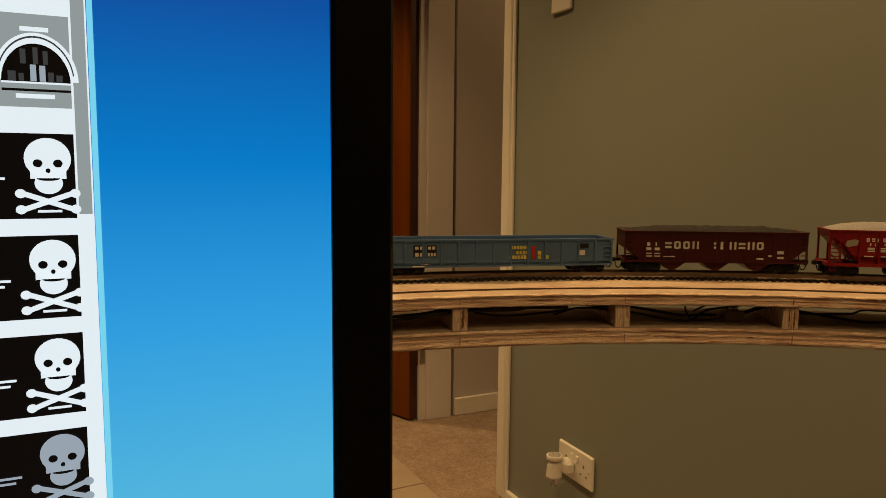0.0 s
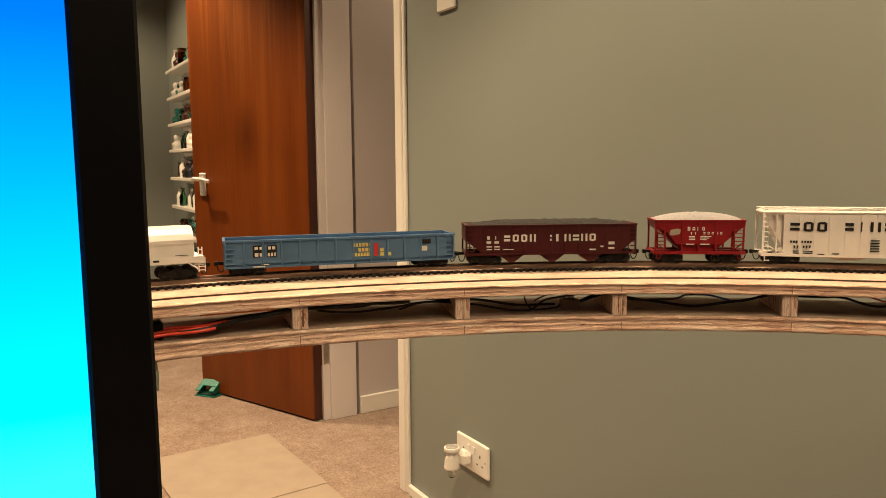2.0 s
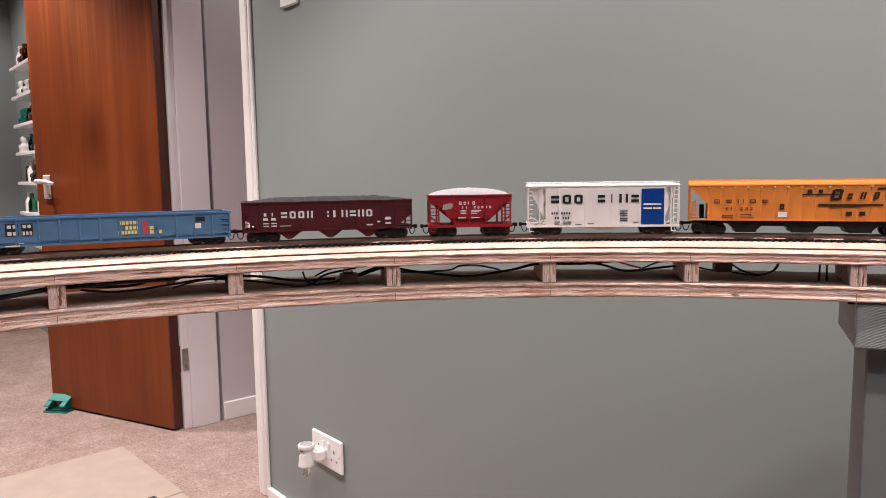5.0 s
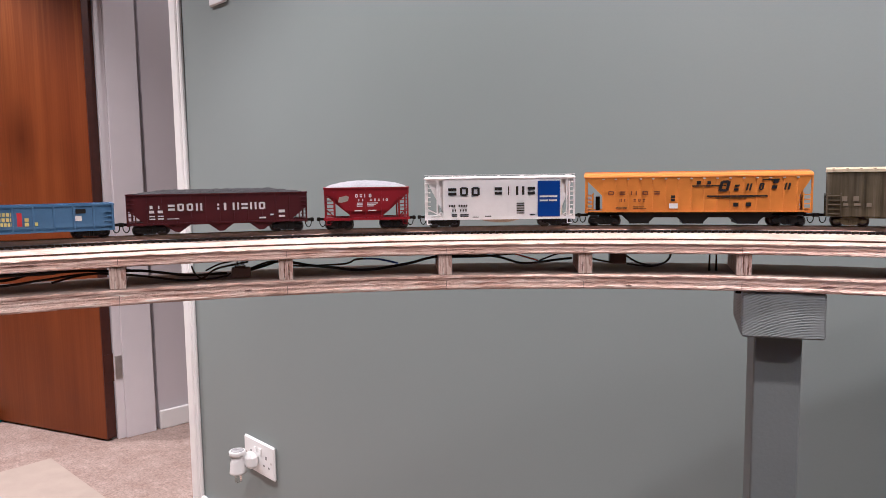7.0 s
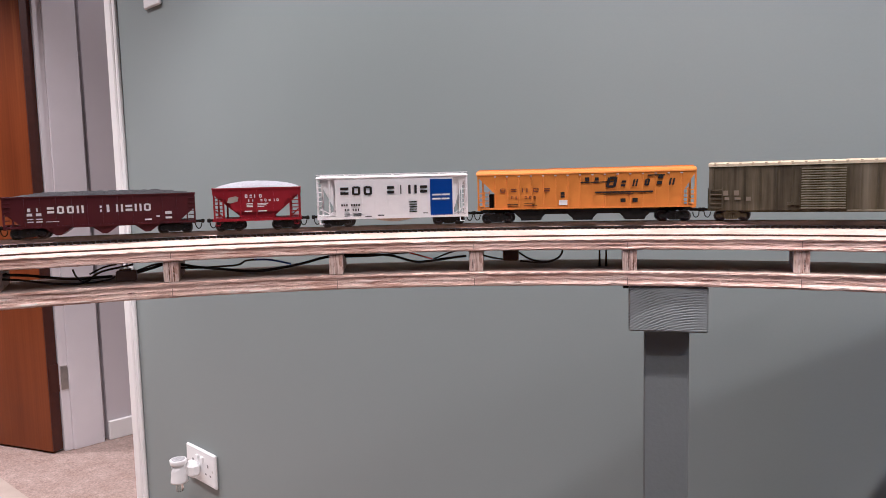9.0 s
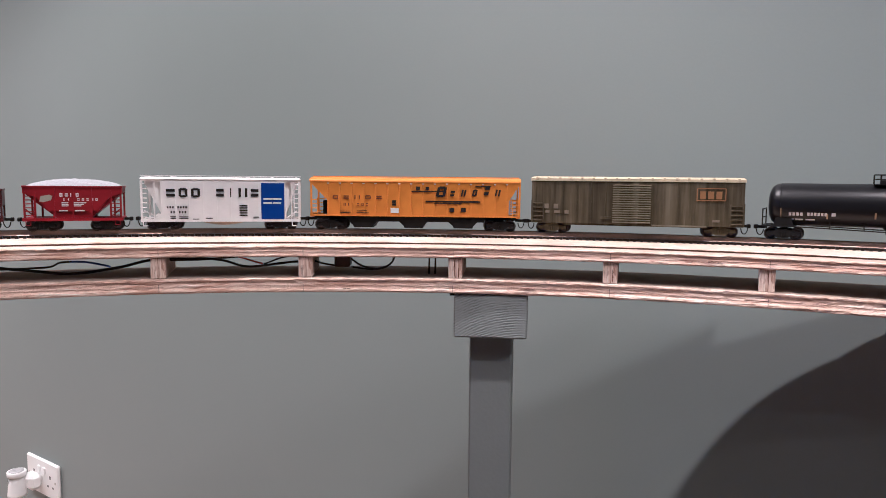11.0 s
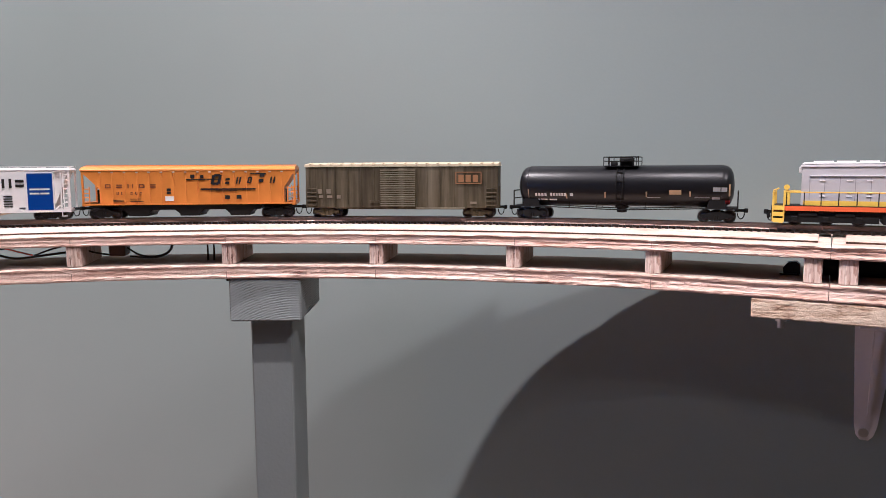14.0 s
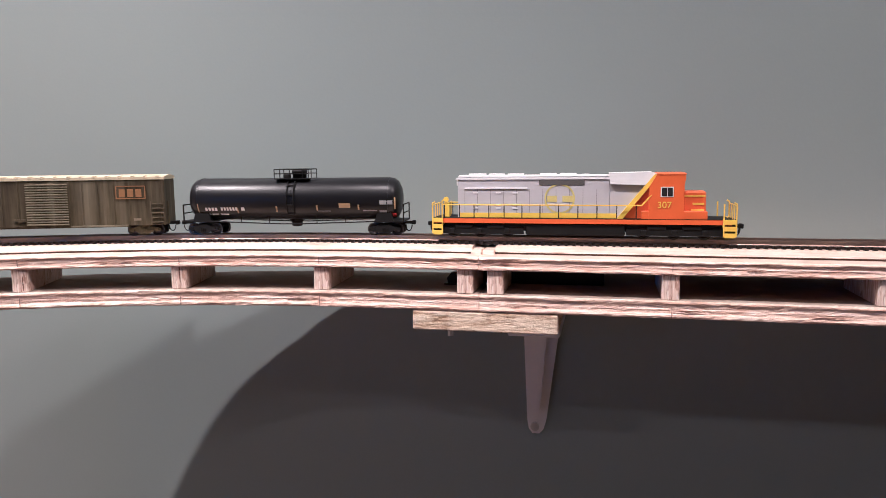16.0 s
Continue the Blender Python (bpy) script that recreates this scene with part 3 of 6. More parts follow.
for mod, s0, s1 in ((mod_a, SJ - 0.0088, SJ - 0.0003), (mod_b, SJ + 0.0008, SJ + 0.0098)):
    part("joint_packing", sweep([s0, s1], [(RF + 0.0150, ZT1 + 0.0001), (RF + 0.0160, ZT1 + 0.0036), (RF + 0.0720, ZT1 + 0.0036), (RF + 0.0725, ZT1 + 0.0001)]), BEDM, mod, "pale packing strip at the board end")


def spacer(mod, s, w=0.0127):
    x, y, th = line_at(s, RF + 0.002)
    part("spacer", boxes((-w / 2, w / 2, 0, 0.075, ZB1 - 0.0002, ZT0 + 0.0002), bevel=0.0008), PLYS, mod, "", False, pose(x, y, 0, 0, 0, th))


PENCIL = plain("pencil_line", (0.26, 0.18, 0.145), 0.8)


def pencil(mod, s, k):
    for r, z0, z1 in ((RF, 0.8635 + k, 0.8690 + k), (RF - 0.0012, 0.8300, 0.8375 + k)):
        x, y, th = line_at(s, r)
        part("pencil_mark", boxes((-0.0002, 0.0002, -0.0003, 0.0004, z0, z1)), PENCIL, mod, "", False, pose(x, y, 0, 0, 0, th))


for th in (98.0, 88.4, 78.7, 69.1, 59.4, 49.3, 40.3, 30.7, 21.0, 12.1, 3.7):
    spacer(mod_a, -radians(th) * (RF + 0.046))
    pencil(mod_a, -radians(th - 0.06 * ((int(th) * 7) % 5 - 2)) * (RF + 0.046), 0.0004 * ((int(th) * 3) % 5 - 2))
spacer(mod_a, 1.7232 - CX)
spacer(mod_b, 1.7471 - CX)
for x in (1.878, 2.0227, 2.18, 2.33, 2.48, 2.63, 2.78, 2.93, 3.08):
    spacer(mod_b, x - CX)
    pencil(mod_b, x - CX + 0.001, 0.0006)

# splits and knots on the board edges
KNOT = plain("dark_wood_split", (0.20, 0.105, 0.07), 0.9, 0, 0.4, 300)
crk = random.Random(3)


def split(mod, s, z, length, tall=0.0010):
    """A ragged dark split along the grain of a board edge."""
    x, y, th = line_at(s, RF if z > 0.85 else RF - 0.0012)
    n = 15
    up = [(-length / 2 + length * i / n, tall * 0.6 * crk.uniform(0.0, 1.0) * (1 - abs(2 * i / n - 1) ** 2) + 0.00004) for i in range(n + 1)]
    dn = [(-length / 2 + length * i / n, -tall * 0.6 * crk.uniform(0.0, 1.0) * (1 - abs(2 * i / n - 1) ** 2) - 0.00004) for i in range(n, -1, -1)]
    part("wood_split", prism(up + dn, -0.00025, 0.0003), KNOT, mod, "dark split in the veneer", False, pose(x, y, z, 0, 0, th))


for mod, s, z, length, tall in ((mod_a, -0.2395, 0.8652, 0.026, 0.0006), (mod_a, -0.226, 0.8660, 0.012, 0.0008), (mod_a, -0.5705, 0.8326, 0.007, 0.0010), (mod_a, -0.3948, 0.8352, 0.015, 0.0014),
                                (mod_a, -0.0771, 0.8368, 0.020, 0.0007), (mod_a, -0.8307, 0.8700, 0.024, 0.0008), (mod_a, -0.9349, 0.8356, 0.006, 0.0013), (mod_a, -0.66, 0.8388, 0.018, 0.0004),
                                (mod_a, -1.12, 0.8672, 0.022, 0.0006), (mod_a, -0.48, 0.8660, 0.026, 0.0004), (mod_b, 0.0846, 0.8690, 0.010, 0.0009), (mod_b, 0.098, 0.8676, 0.008, 0.0008),
                                (mod_b, 0.2344, 0.8350, 0.024, 0.0012), (mod_b, 0.3289, 0.8336, 0.028, 0.0010), (mod_b, 0.2791, 0.8656, 0.012, 0.0010)):
    split(mod, s, z, length, tall)

# upright cracks and torn slots in the faces of some spacers
for th, dx, wide, k0, k1 in ((59.4, -0.0012, 0.0012, 0.05, 0.95), (59.4, 0.0026, 0.0016, 0.0, 0.8), (30.7, -0.0006, 0.0012, 0.1, 0.9), (30.7, 0.0034, 0.0016, 0.0, 0.55), (78.7, 0.0022, 0.0040, 0.1, 0.95), (21.0, 0.0024, 0.0012, 0.05, 0.7), (88.4, -0.002, 0.0014, 0.2, 0.9), (40.3, -0.003, 0.0008, 0.1, 0.6), (12.1, 0.001, 0.0010, 0.3, 1.0)):
    x, y, rz = line_at(-radians(th) * (RF + 0.046), RF + 0.002)
    zs = [ZB1 + (ZT0 - ZB1) * (k0 + (k1 - k0) * i / 12) for i in range(13)]
    lo = [(dx - wide * 0.5 * crk.uniform(0.25, 1.0) * (1 - abs(i / 6 - 1) ** 4) - 0.00008, z) for i, z in enumerate(zs)]
    hi = [(dx + wide * 0.5 * crk.uniform(0.25, 1.0) * (1 - abs(i / 6 - 1) ** 4) + 0.00008, z) for i, z in enumerate(zs)]
    part("wood_split", prism(hi + lo[::-1], -0.00025, 0.0003), KNOT, mod_a, "dark upright crack in the spacer", False, pose(x, y, 0, 0, 0, rz))

# the free-standing leg under the curve, painted like the wall
GREYT = plain("grey_painted_timber", (0.25, 0.272, 0.266), 0.8, 0, 0.05, 10, 260, 0.25, 0.001)


def painted_end(name):
    """Painted end grain: raised growth rings broken by torn patches."""
    m, nt, b = nodes_of(name)
    w = nt.nodes.new("ShaderNodeTexWave")
    w.wave_type = "RINGS"
    w.rings_direction = "Y"
    w.inputs["Scale"].default_value = 135
    w.inputs["Distortion"].default_value = 3.6
    w.inputs["Detail"].default_value = 3.5
    w.inputs["Detail Scale"].default_value = 1.6
    w.inputs["Detail Roughness"].default_value = 0.62
    mp = coords(nt, (1, 1, 1))
    mp.node.inputs["Location"].default_value = (-0.030, 0, -0.700)
    link(nt, mp, w.inputs["Vector"])
    torn = noise_tex(nt, coords(nt, (170, 170, 420)), 1.0, 5.0, 0.7)
    patch = noise_tex(nt, coords(nt, (45, 45, 70)), 1.0, 3.0, 0.6)
    height = mix(nt, ramp(nt, patch, [(0.42, (0.0, 0.0, 0.0)), (0.60, (0.75, 0.75, 0.75))]), w.outputs["Fac"], torn)
    c = ramp(nt, height, [(0.0, (0.15, 0.163, 0.16)), (0.14, (0.215, 0.232, 0.227)), (0.28, (0.275, 0.297, 0.29)), (1.0, (0.31, 0.334, 0.327))])
    link(nt, c, b.inputs["Base Color"])
    b.inputs["Roughness"].default_value = 0.7
    bump(nt, b, height, 0.45, 0.0010)
    return m


ENDG = painted_end("painted_end_grain")


def make_leg(th, with_post):
    x, y = arc(th, RF + 0.001)
    if with_post:
        g = thing("trestle_post", "grey painted timber leg with a grooved end-grain block", "trestle", pose(x, y, 0, 0, 0, th))
    else:
        g = thing("support_block", "grey-green painted timber block with hanging stubs", "support block", pose(x, y, 0, 0, 0, th))
    if with_post:
        part("block", boxes((-0.0340, 0.0340, 0, 0.103, ZB0 - 0.0415, ZB0 - 0.0005), bevel=0.0016), ENDG, g, "grooved painted end-grain block")
    else:
        wavy = [(-0.034 + 0.08 * i / 24, ZB0 - 0.0238 + 0.0009 * math.sin(i * 0.9) + 0.0007 * math.sin(i * 2.3)) for i in range(25)]
        part("block", prism(wavy + [(0.0468, ZB0 - 0.012), (0.0455, ZB0 - 0.0005), (-0.034, ZB0 - 0.0005)], 0.002, 0.08), plain("pale_green_timber_paint", (0.26, 0.30, 0.265), 0.5, 0, 0.4, 45, 260, 0.5, 0.0015), g)
    if with_post:
        part("post", boxes((-0.0208, 0.0196, 0.024, 0.090, 0, ZB0 - 0.0425), bevel=0.0015), GREYT, g)
        part("packing", boxes((-0.039, 0.033, 0.010, 0.06, ZB0 - 0.004, ZB0 - 0.0004)), BLACKP, g, "thin black packing strip")
    else:
        for sx in (0.012, 0.027):
            part("stub", cyl_between(bmesh.new(), (sx, 0.025, ZB0 - 0.0232), (sx + 0.004, 0.022, ZB0 - 0.0360), 0.0044, 0.0040, 14), BROWNP, g)


make_leg(28.4, True)
make_leg(89.5, False)

def chipboard(name):
    """Coarse strand board: slanting torn strands with dark gaps."""
    m, nt, b = nodes_of(name)
    mp = coords(nt, (42, 60, 260))
    mp.node.inputs["Rotation"].default_value = (0, radians(28), 0)
    f = noise_tex(nt, mp, 1.0, 8.0, 0.75)
    k = noise_tex(nt, coords(nt, (95, 95, 210)), 1.0, 6.0, 0.7)
    c = ramp(nt, f, [(0.34, (0.20, 0.11, 0.05)), (0.42, (0.58, 0.42, 0.27)), (0.5, (0.78, 0.63, 0.46)), (0.68, (0.90, 0.78, 0.62))])
    c = mix(nt, 0.8, c, ramp(nt, k, [(0.33, (0.25, 0.16, 0.10)), (0.40, (0.85, 0.80, 0.74)), (0.5, (1.0, 1.0, 1.0)), (0.7, (1.12, 1.12, 1.1))]), "MULTIPLY")
    link(nt, c, b.inputs["Base Color"])
    b.inputs["Roughness"].default_value = 0.85
    bump(nt, b, mix(nt, 0.5, f, k), 1.0, 0.004)
    return m


CHIP = chipboard("rough_chipboard")

# the wall bracket at the joint
BRK = plain("white_enamel", (0.78, 0.74, 0.72), 0.4, 0, 0.03)
br = thing("shelf_bracket", "white enamelled steel shelf bracket screwed to the wall", "bracket")
pl = [(1.7560, 0.812), (1.7930, 0.812), (1.7835, 0.74), (1.7785, 0.70), (1.776, 0.691), (1.772, 0.6865), (1.7655, 0.6865), (1.762, 0.691), (1.7605, 0.70)]
bmv = prism(pl, -0.006, -0.0008)
part("wall_plate", bmv, BRK, br)
part("rib", prism([(1.772, 0.808), (1.780, 0.808), (1.773, 0.71), (1.770, 0.71)], -0.012, -0.0055), BRK, br)
part("arm", boxes((1.756, 1.797, -0.115, -0.0062, 0.808, 0.8125), bevel=0.001), BRK, br)
part("screw", cyl_between(bmesh.new(), (1.768, -0.0058, 0.694), (1.768, -0.009, 0.694), 0.0042, seg=12), STEEL, br, "dull steel screw head")
bk = part("packing_block", boxes((1.681, 1.796, -0.1255, -0.012, 0.8128, ZB0 - 0.0005), bevel=0.001), CHIP, None)
tagged(bk, "raw plywood packing block under the baseboard joint", "wood block")
bolt = bmesh.new()
cyl_between(bolt, (1.7, -0.07, 0.795), (1.7, -0.07, 0.8127), 0.0025, seg=10)
cyl_between(bolt, (1.7, -0.07, 0.801), (1.7, -0.07, 0.805), 0.005, seg=6)
tagged(part("bolt", bolt, STEEL, None), "small steel bolt hanging under the plywood block", "bolt")

# joining hardware in the shade behind the joint
jp = part("joining_plate", boxes((1.7175, 1.830, -0.072, -0.066, ZB1 + 0.0003, ZT0 - 0.0003), bevel=0.0008), BLACKP, None)
tagged(jp, "black joining plate between the plywood boards", "plate")
cl = thing("toggle_clip", "small black toggle clip beside the baseboard joint", "clip", pose(1.7070, -0.080, ZB1))
part("clip_base", boxes((-0.009, 0.006, -0.006, 0.006, 0.0002, 0.0014), bevel=0.0005), BLACKP, cl)
part("clip_arm", prism([(-0.006, 0.0014), (-0.0065, 0.006), (-0.003, 0.0105), (0.003, 0.0115), (0.0062, 0.009), (0.0062, 0.0014)], -0.004, 0.004), BLACKP, cl)
bt = thing("cable_terminal", "black cable terminal with bright contacts between the boards", "terminal", pose(*arc(86.3, RF + 0.012), ZB1, 0, 0, 86.3))
part("housing", boxes((-0.006, 0.006, 0, 0.03, 0.0003, 0.014), bevel=0.001), BLACKP, bt)
for z in (0.004, 0.0085):
    part("contact", boxes((0.0061, 0.014, 0.004, 0.007, z, z + 0.002), bevel=0.0003), STEEL, bt, "bright metal contact")

# ---- track ----
RC = RF + 0.046
ZTIE, ZRAIL = ZBED + 0.0024, 0.8842
TIEM = plain("tie_plastic", (0.022, 0.015, 0.012), 0.34, 0, 0.3, 200, 1500)
RAILM = plain("dull_nickel_rail", (0.42, 0.32, 0.26), 0.38, 0.95, 0.2)
tr = thing("model_track", "nickel silver model railway track on brown ties", "track")
for off in (-0.00825, 0.00825):
    part("rail", sweep(list(np.arange(S_END + 0.01, 1.54, 0.02)), [(RC + off - 0.0009, ZTIE), (RC + off - 0.0004, ZTIE + 0.0006), (RC + off - 0.0004, ZRAIL), (RC + off + 0.0004, ZRAIL), (RC + off + 0.0004, ZTIE + 0.0006), (RC + off + 0.0009, ZTIE)]), RAILM, tr)
for off in (-0.00825, 0.00825):
    part("tie_web", sweep(list(np.arange(S_END + 0.01, 1.54, 0.02)), [(RC + off - 0.0018, ZBED + 0.0002), (RC + off - 0.0018, ZTIE - 0.0003), (RC + off + 0.0018, ZTIE - 0.0003), (RC + off + 0.0018, ZBED + 0.0002)]), TIEM, tr)
vs, fs = [], []
for i in range(int((1.54 - S_END - 0.02) / 0.0062)):
    s = S_END + 0.012 + i * 0.0062
    x, y, th = line_at(s, RC)
    c, d = math.cos(radians(th)), math.sin(radians(th))
    b0 = len(vs)
    for dz in (ZBED + 0.0001, ZTIE):
        for a, b in ((-0.00125, -0.015), (0.00125, -0.015), (0.00125, 0.015), (-0.00125, 0.015)):
            vs.append((x + a * c - b * d, y + a * d + b * c, dz))
    fs += [tuple(b0 + q for q in f) for f in ((4, 5, 6, 7), (0, 1, 5, 4), (1, 2, 6, 5), (2, 3, 7, 6), (3, 0, 4, 7))]
me = bpy.data.meshes.new("tie_strip")
me.from_pydata(vs, [], fs)
me.materials.append(TIEM)
ties = new("tie_strip", me)
ties.parent = tr
tagged(ties, "dark brown plastic ties", "", "", "stuff")

for off in (-0.00825, 0.00825):
    part("rail_joiner", boxes((JX - 0.006, JX + 0.006, CY + RC + off - 0.0011, CY + RC + off + 0.0011, ZTIE - 0.0004, ZTIE + 0.0012), bevel=0.0002), STEEL, tr, "bright metal rail joiner")

# ---- computer monitor and an added desk, out of view ----
SX = 1.093
mon = thing("computer_monitor", "black desktop monitor showing a blue desktop and a file window", "monitor", pose(SX, 0, 0))
MY0, MY1, MZ0, MZ1 = -1.47, -0.9366, 0.775, 1.105
BZ = 0.0218
BZR = 0.0248
part("case", boxes((-0.04, -0.004, MY0, MY1, MZ0, MZ1), bevel=0.004), BLACKP, mon)
for nm, sp in (("bezel", (-0.0042, 0.003, MY1 - BZR, MY1, MZ0, MZ1)), ("bezel", (-0.0042, 0.003, MY0, MY0 + BZ, MZ0, MZ1)), ("bezel", (-0.0042, 0.003, MY0 + BZ, MY1 - BZR, MZ1 - BZ, MZ1)), ("bezel", (-0.0042, 0.003, MY0 + BZ, MY1 - BZR, MZ0, MZ0 + BZ))):
    part(nm, boxes(sp, bevel=0.0015), BLACKP, mon, "glossy black bezel")
part("screen", boxes((-0.0035, 0.0, MY0 + BZ, MY1 - BZR, MZ0 + BZ, MZ1 - BZ)), screen_blue("blue_desktop"), mon, "lit blue gradient desktop")
WHITEW, GREYW, BLACKW = glow("window_white", (0.80, 0.82, 1.0), 3.4), glow("window_grey", (0.36, 0.38, 0.44), 2.7), glow("window_black", (0.004, 0.004, 0.006), 1.0)
DIMW, DARKGW = glow("window_dim", (0.42, 0.46, 0.62), 2.6), glow("window_dark_grey", (0.06, 0.06, 0.07), 2.4)
GLOWB = glow("window_edge", (0.22, 0.66, 1.0), 3.2)
win = part("file_window", boxes((0.0002, 0.0006, MY0 + BZ, -1.0435, MZ0 + BZ + 0.01, MZ1 - BZ)), WHITEW, mon, "white file window with picture thumbnails")
# added dark cover over the unseen part, so the screen lights the room less
part("screen_mask", boxes((0.0007, 0.0012, MY0 + BZ + 0.002, -1.0860, MZ0 + BZ + 0.012, MZ1 - BZ - 0.012)), BLACKW, win, "unseen dark cover, added to cut the screen's light")
part("window_border", boxes((0.0002, 0.0007, -1.0433, -1.0415, MZ0 + BZ + 0.01, MZ1 - BZ)), GLOWB, win)
part("scroll_bar", boxes((0.0007, 0.0011, -1.0480, -1.0440, 0.957, MZ1 - BZ - 0.01)), GREYW, win)


def disc(bm, y, z, ry, rz, x, a0=0, a1=360, n=28):
    """A flat ellipse facing the viewer of the screen."""
    bm.faces.new([bm.verts.new((x, y + ry * math.cos(radians(a0 + (a1 - a0) * i / n)), z + rz * math.sin(radians(a0 + (a1 - a0) * i / n)))) for i in range(n if a1 - a0 == 360 else n + 1)])
    return bm


def tilted_bar(bm, y, z, w, h, ang, x):
    q = bmesh.ops.create_cube(bm, size=1.0)["verts"]
    bmesh.ops.transform(bm, matrix=pose(x, y, z, ang, 0, 0) @ Matrix.Diagonal((0.0001, w, h, 1)), verts=q)


def thumb(zc, skull, dim):
    part("thumbnail", boxes((0.0008, 0.0010, -1.0790, -1.0487, zc - (0.0138 if skull else 0.0146), zc + (0.0138 if skull else 0.0146))), BLACKW if skull else GREYW, win)
    white = DIMW if dim else WHITEW
    bm = bmesh.new()
    if skull:
        yc = -1.0565
        disc(bm, yc, zc + 0.0058, 0.0068, 0.0066, 0.0013)
        box(bm, 0.0012, 0.0013, yc - 0.0052, yc + 0.0052, zc - 0.0008, zc + 0.0025)
        part("emblem", bm, white, win, "white skull and crossed bones emblem")
        bm = disc(bmesh.new(), yc, zc - 0.0022, 0.0041, 0.0036, 0.0013)
        part("emblem_jaw", bm, white, win)
        for sgn in (-1, 1):
            bm = bmesh.new()
            tilted_bar(bm, yc - 0.0003, zc - 0.0082, 0.0165, 0.0017, sgn * 20, 0.0013)
            for sy in (-1, 1):
                disc(bm, yc - 0.0003 + sy * 0.0079, zc - 0.0082 + sgn * sy * 0.0026, 0.0016, 0.0015, 0.0013, n=12)
            part("crossed_bone", bm, white, win)
        part("caption_bar", boxes((0.0012, 0.0013, yc - 0.0035, yc + 0.0035, zc - 0.0118, zc - 0.0110)), white, win)
        for sgn in (-1, 1):
            part("eye_socket", disc(bmesh.new(), yc + sgn * 0.0029, zc + 0.0042, 0.0014, 0.0013, 0.0015, n=14), BLACKW, win)
        part("nose_hole", disc(bmesh.new(), yc, zc + 0.0018, 0.0007, 0.0008, 0.0015, n=10), BLACKW, win)
        part("mouth_line", disc(bmesh.new(), yc, zc - 0.0006, 0.0034, 0.0009, 0.0015, 180, 360, 10), BLACKW, win)
        for k in (0.0, 0.0018):
            part("caption_bar", boxes((0.0012, 0.0013, -1.0785, -1.0688 - k, zc - 0.0012 - k, zc - 0.0004 - k)), white, win)
    else:
        yc = -1.0585
        disc(bm, yc, zc - 0.0062, 0.0121, 0.0150, 0.0012, 0, 180)
        part("emblem", bm, WHITEW, win, "white round arch picture")
        part("arch_rim", disc(bmesh.new(), yc, zc - 0.0062, 0.0110, 0.0140, 0.0013, 8, 172), DARKGW, win)
        part("arch_band", disc(bmesh.new(), yc, zc - 0.0062, 0.0106, 0.0134, 0.0014, 6, 174), WHITEW, win)
        part("arch_opening", disc(bmesh.new(), yc, zc - 0.0068, 0.0098, 0.0122, 0.0015, 0, 180), BLACKW, win)
        for y, w, h in ((-0.0068, 0.0022, 0.003), (-0.0042, 0.0014, 0.0024), (-0.0008, 0.0017, 0.0052), (0.0018, 0.0017, 0.0050), (0.0042, 0.0016, 0.003), (0.0066, 0.0018, 0.0022)):
            part("picture_bar", boxes((0.0015, 0.0016, yc + y - w / 2, yc + y + w / 2, zc - 0.0064, zc - 0.0064 + h)), DIMW if abs(y) < 0.003 else DARKGW, win)
        for y, w, h in ((-0.0035, 0.0016, 0.0046), (0.0, 0.0014, 0.0052), (0.0028, 0.0014, 0.0042)):
            part("picture_bar", boxes((0.0015, 0.0016, yc + y - w / 2, yc + y + w / 2, zc - 0.0010, zc - 0.0010 + h)), DARKGW, win)
        part("picture_bar", boxes((0.0015, 0.0016, yc - 0.0098, yc + 0.0098, zc - 0.0072, zc - 0.0066)), WHITEW, win)
        part("picture_bar", boxes((0.0012, 0.0013, yc - 0.0098, yc + 0.0098, zc - 0.0096, zc - 0.0088)), BLACKW, win)
        part("picture_bar", boxes((0.0012, 0.0013, yc - 0.0040, yc + 0.0040, zc + 0.0092, zc + 0.0106)), WHITEW, win)
        part("picture_bar", boxes((0.0012, 0.0013, yc - 0.0060, yc + 0.0050, zc - 0.0118, zc - 0.0104)), WHITEW, win)


thumb(1.0062, False, False)
for i in range(5):
    thumb(0.9695 - 0.0332 * i, True, i >= 3)
part("stand_neck", boxes((-0.075, -0.0405, -1.235, -1.165, 0.715, 0.95), bevel=0.004), BLACKP, mon)
part("stand_base", boxes((-0.16, 0.07, -1.32, -1.08, 0.7005, 0.715), bevel=0.004), BLACKP, mon)
# unseen desk carries the monitor; its size and dark tone cut bounced light
DESKM = plain("desk_laminate", (0.028, 0.019, 0.014), 0.6, 0, 0.1)
dk = thing("desk", "unseen dark brown laminate desk, widened to cut floor bounce", "desk")
part("desktop", boxes((0.92, 2.90, -1.72, -0.74, 0.675, 0.70), bevel=0.003), DESKM, dk)
# added slab, out of view, that blocks light bounced off the carpet
part("bounce_shield", boxes((1.45, 2.90, -0.7395, -0.46, 0.675, 0.70), bevel=0.003), DESKM, dk)
for x, y in ((0.95, -1.69), (2.87, -1.69), (0.95, -0.77), (2.87, -0.49), (1.48, -0.49)):
    part("desk_leg", boxes((x - 0.02, x + 0.02, y - 0.02, y + 0.02, 0, 0.675), bevel=0.002), DESKM, dk)

# ---- ceiling downlights ----
LAMPG = glow("lamp_face", (1.0, 0.552, 0.25), 8.0)
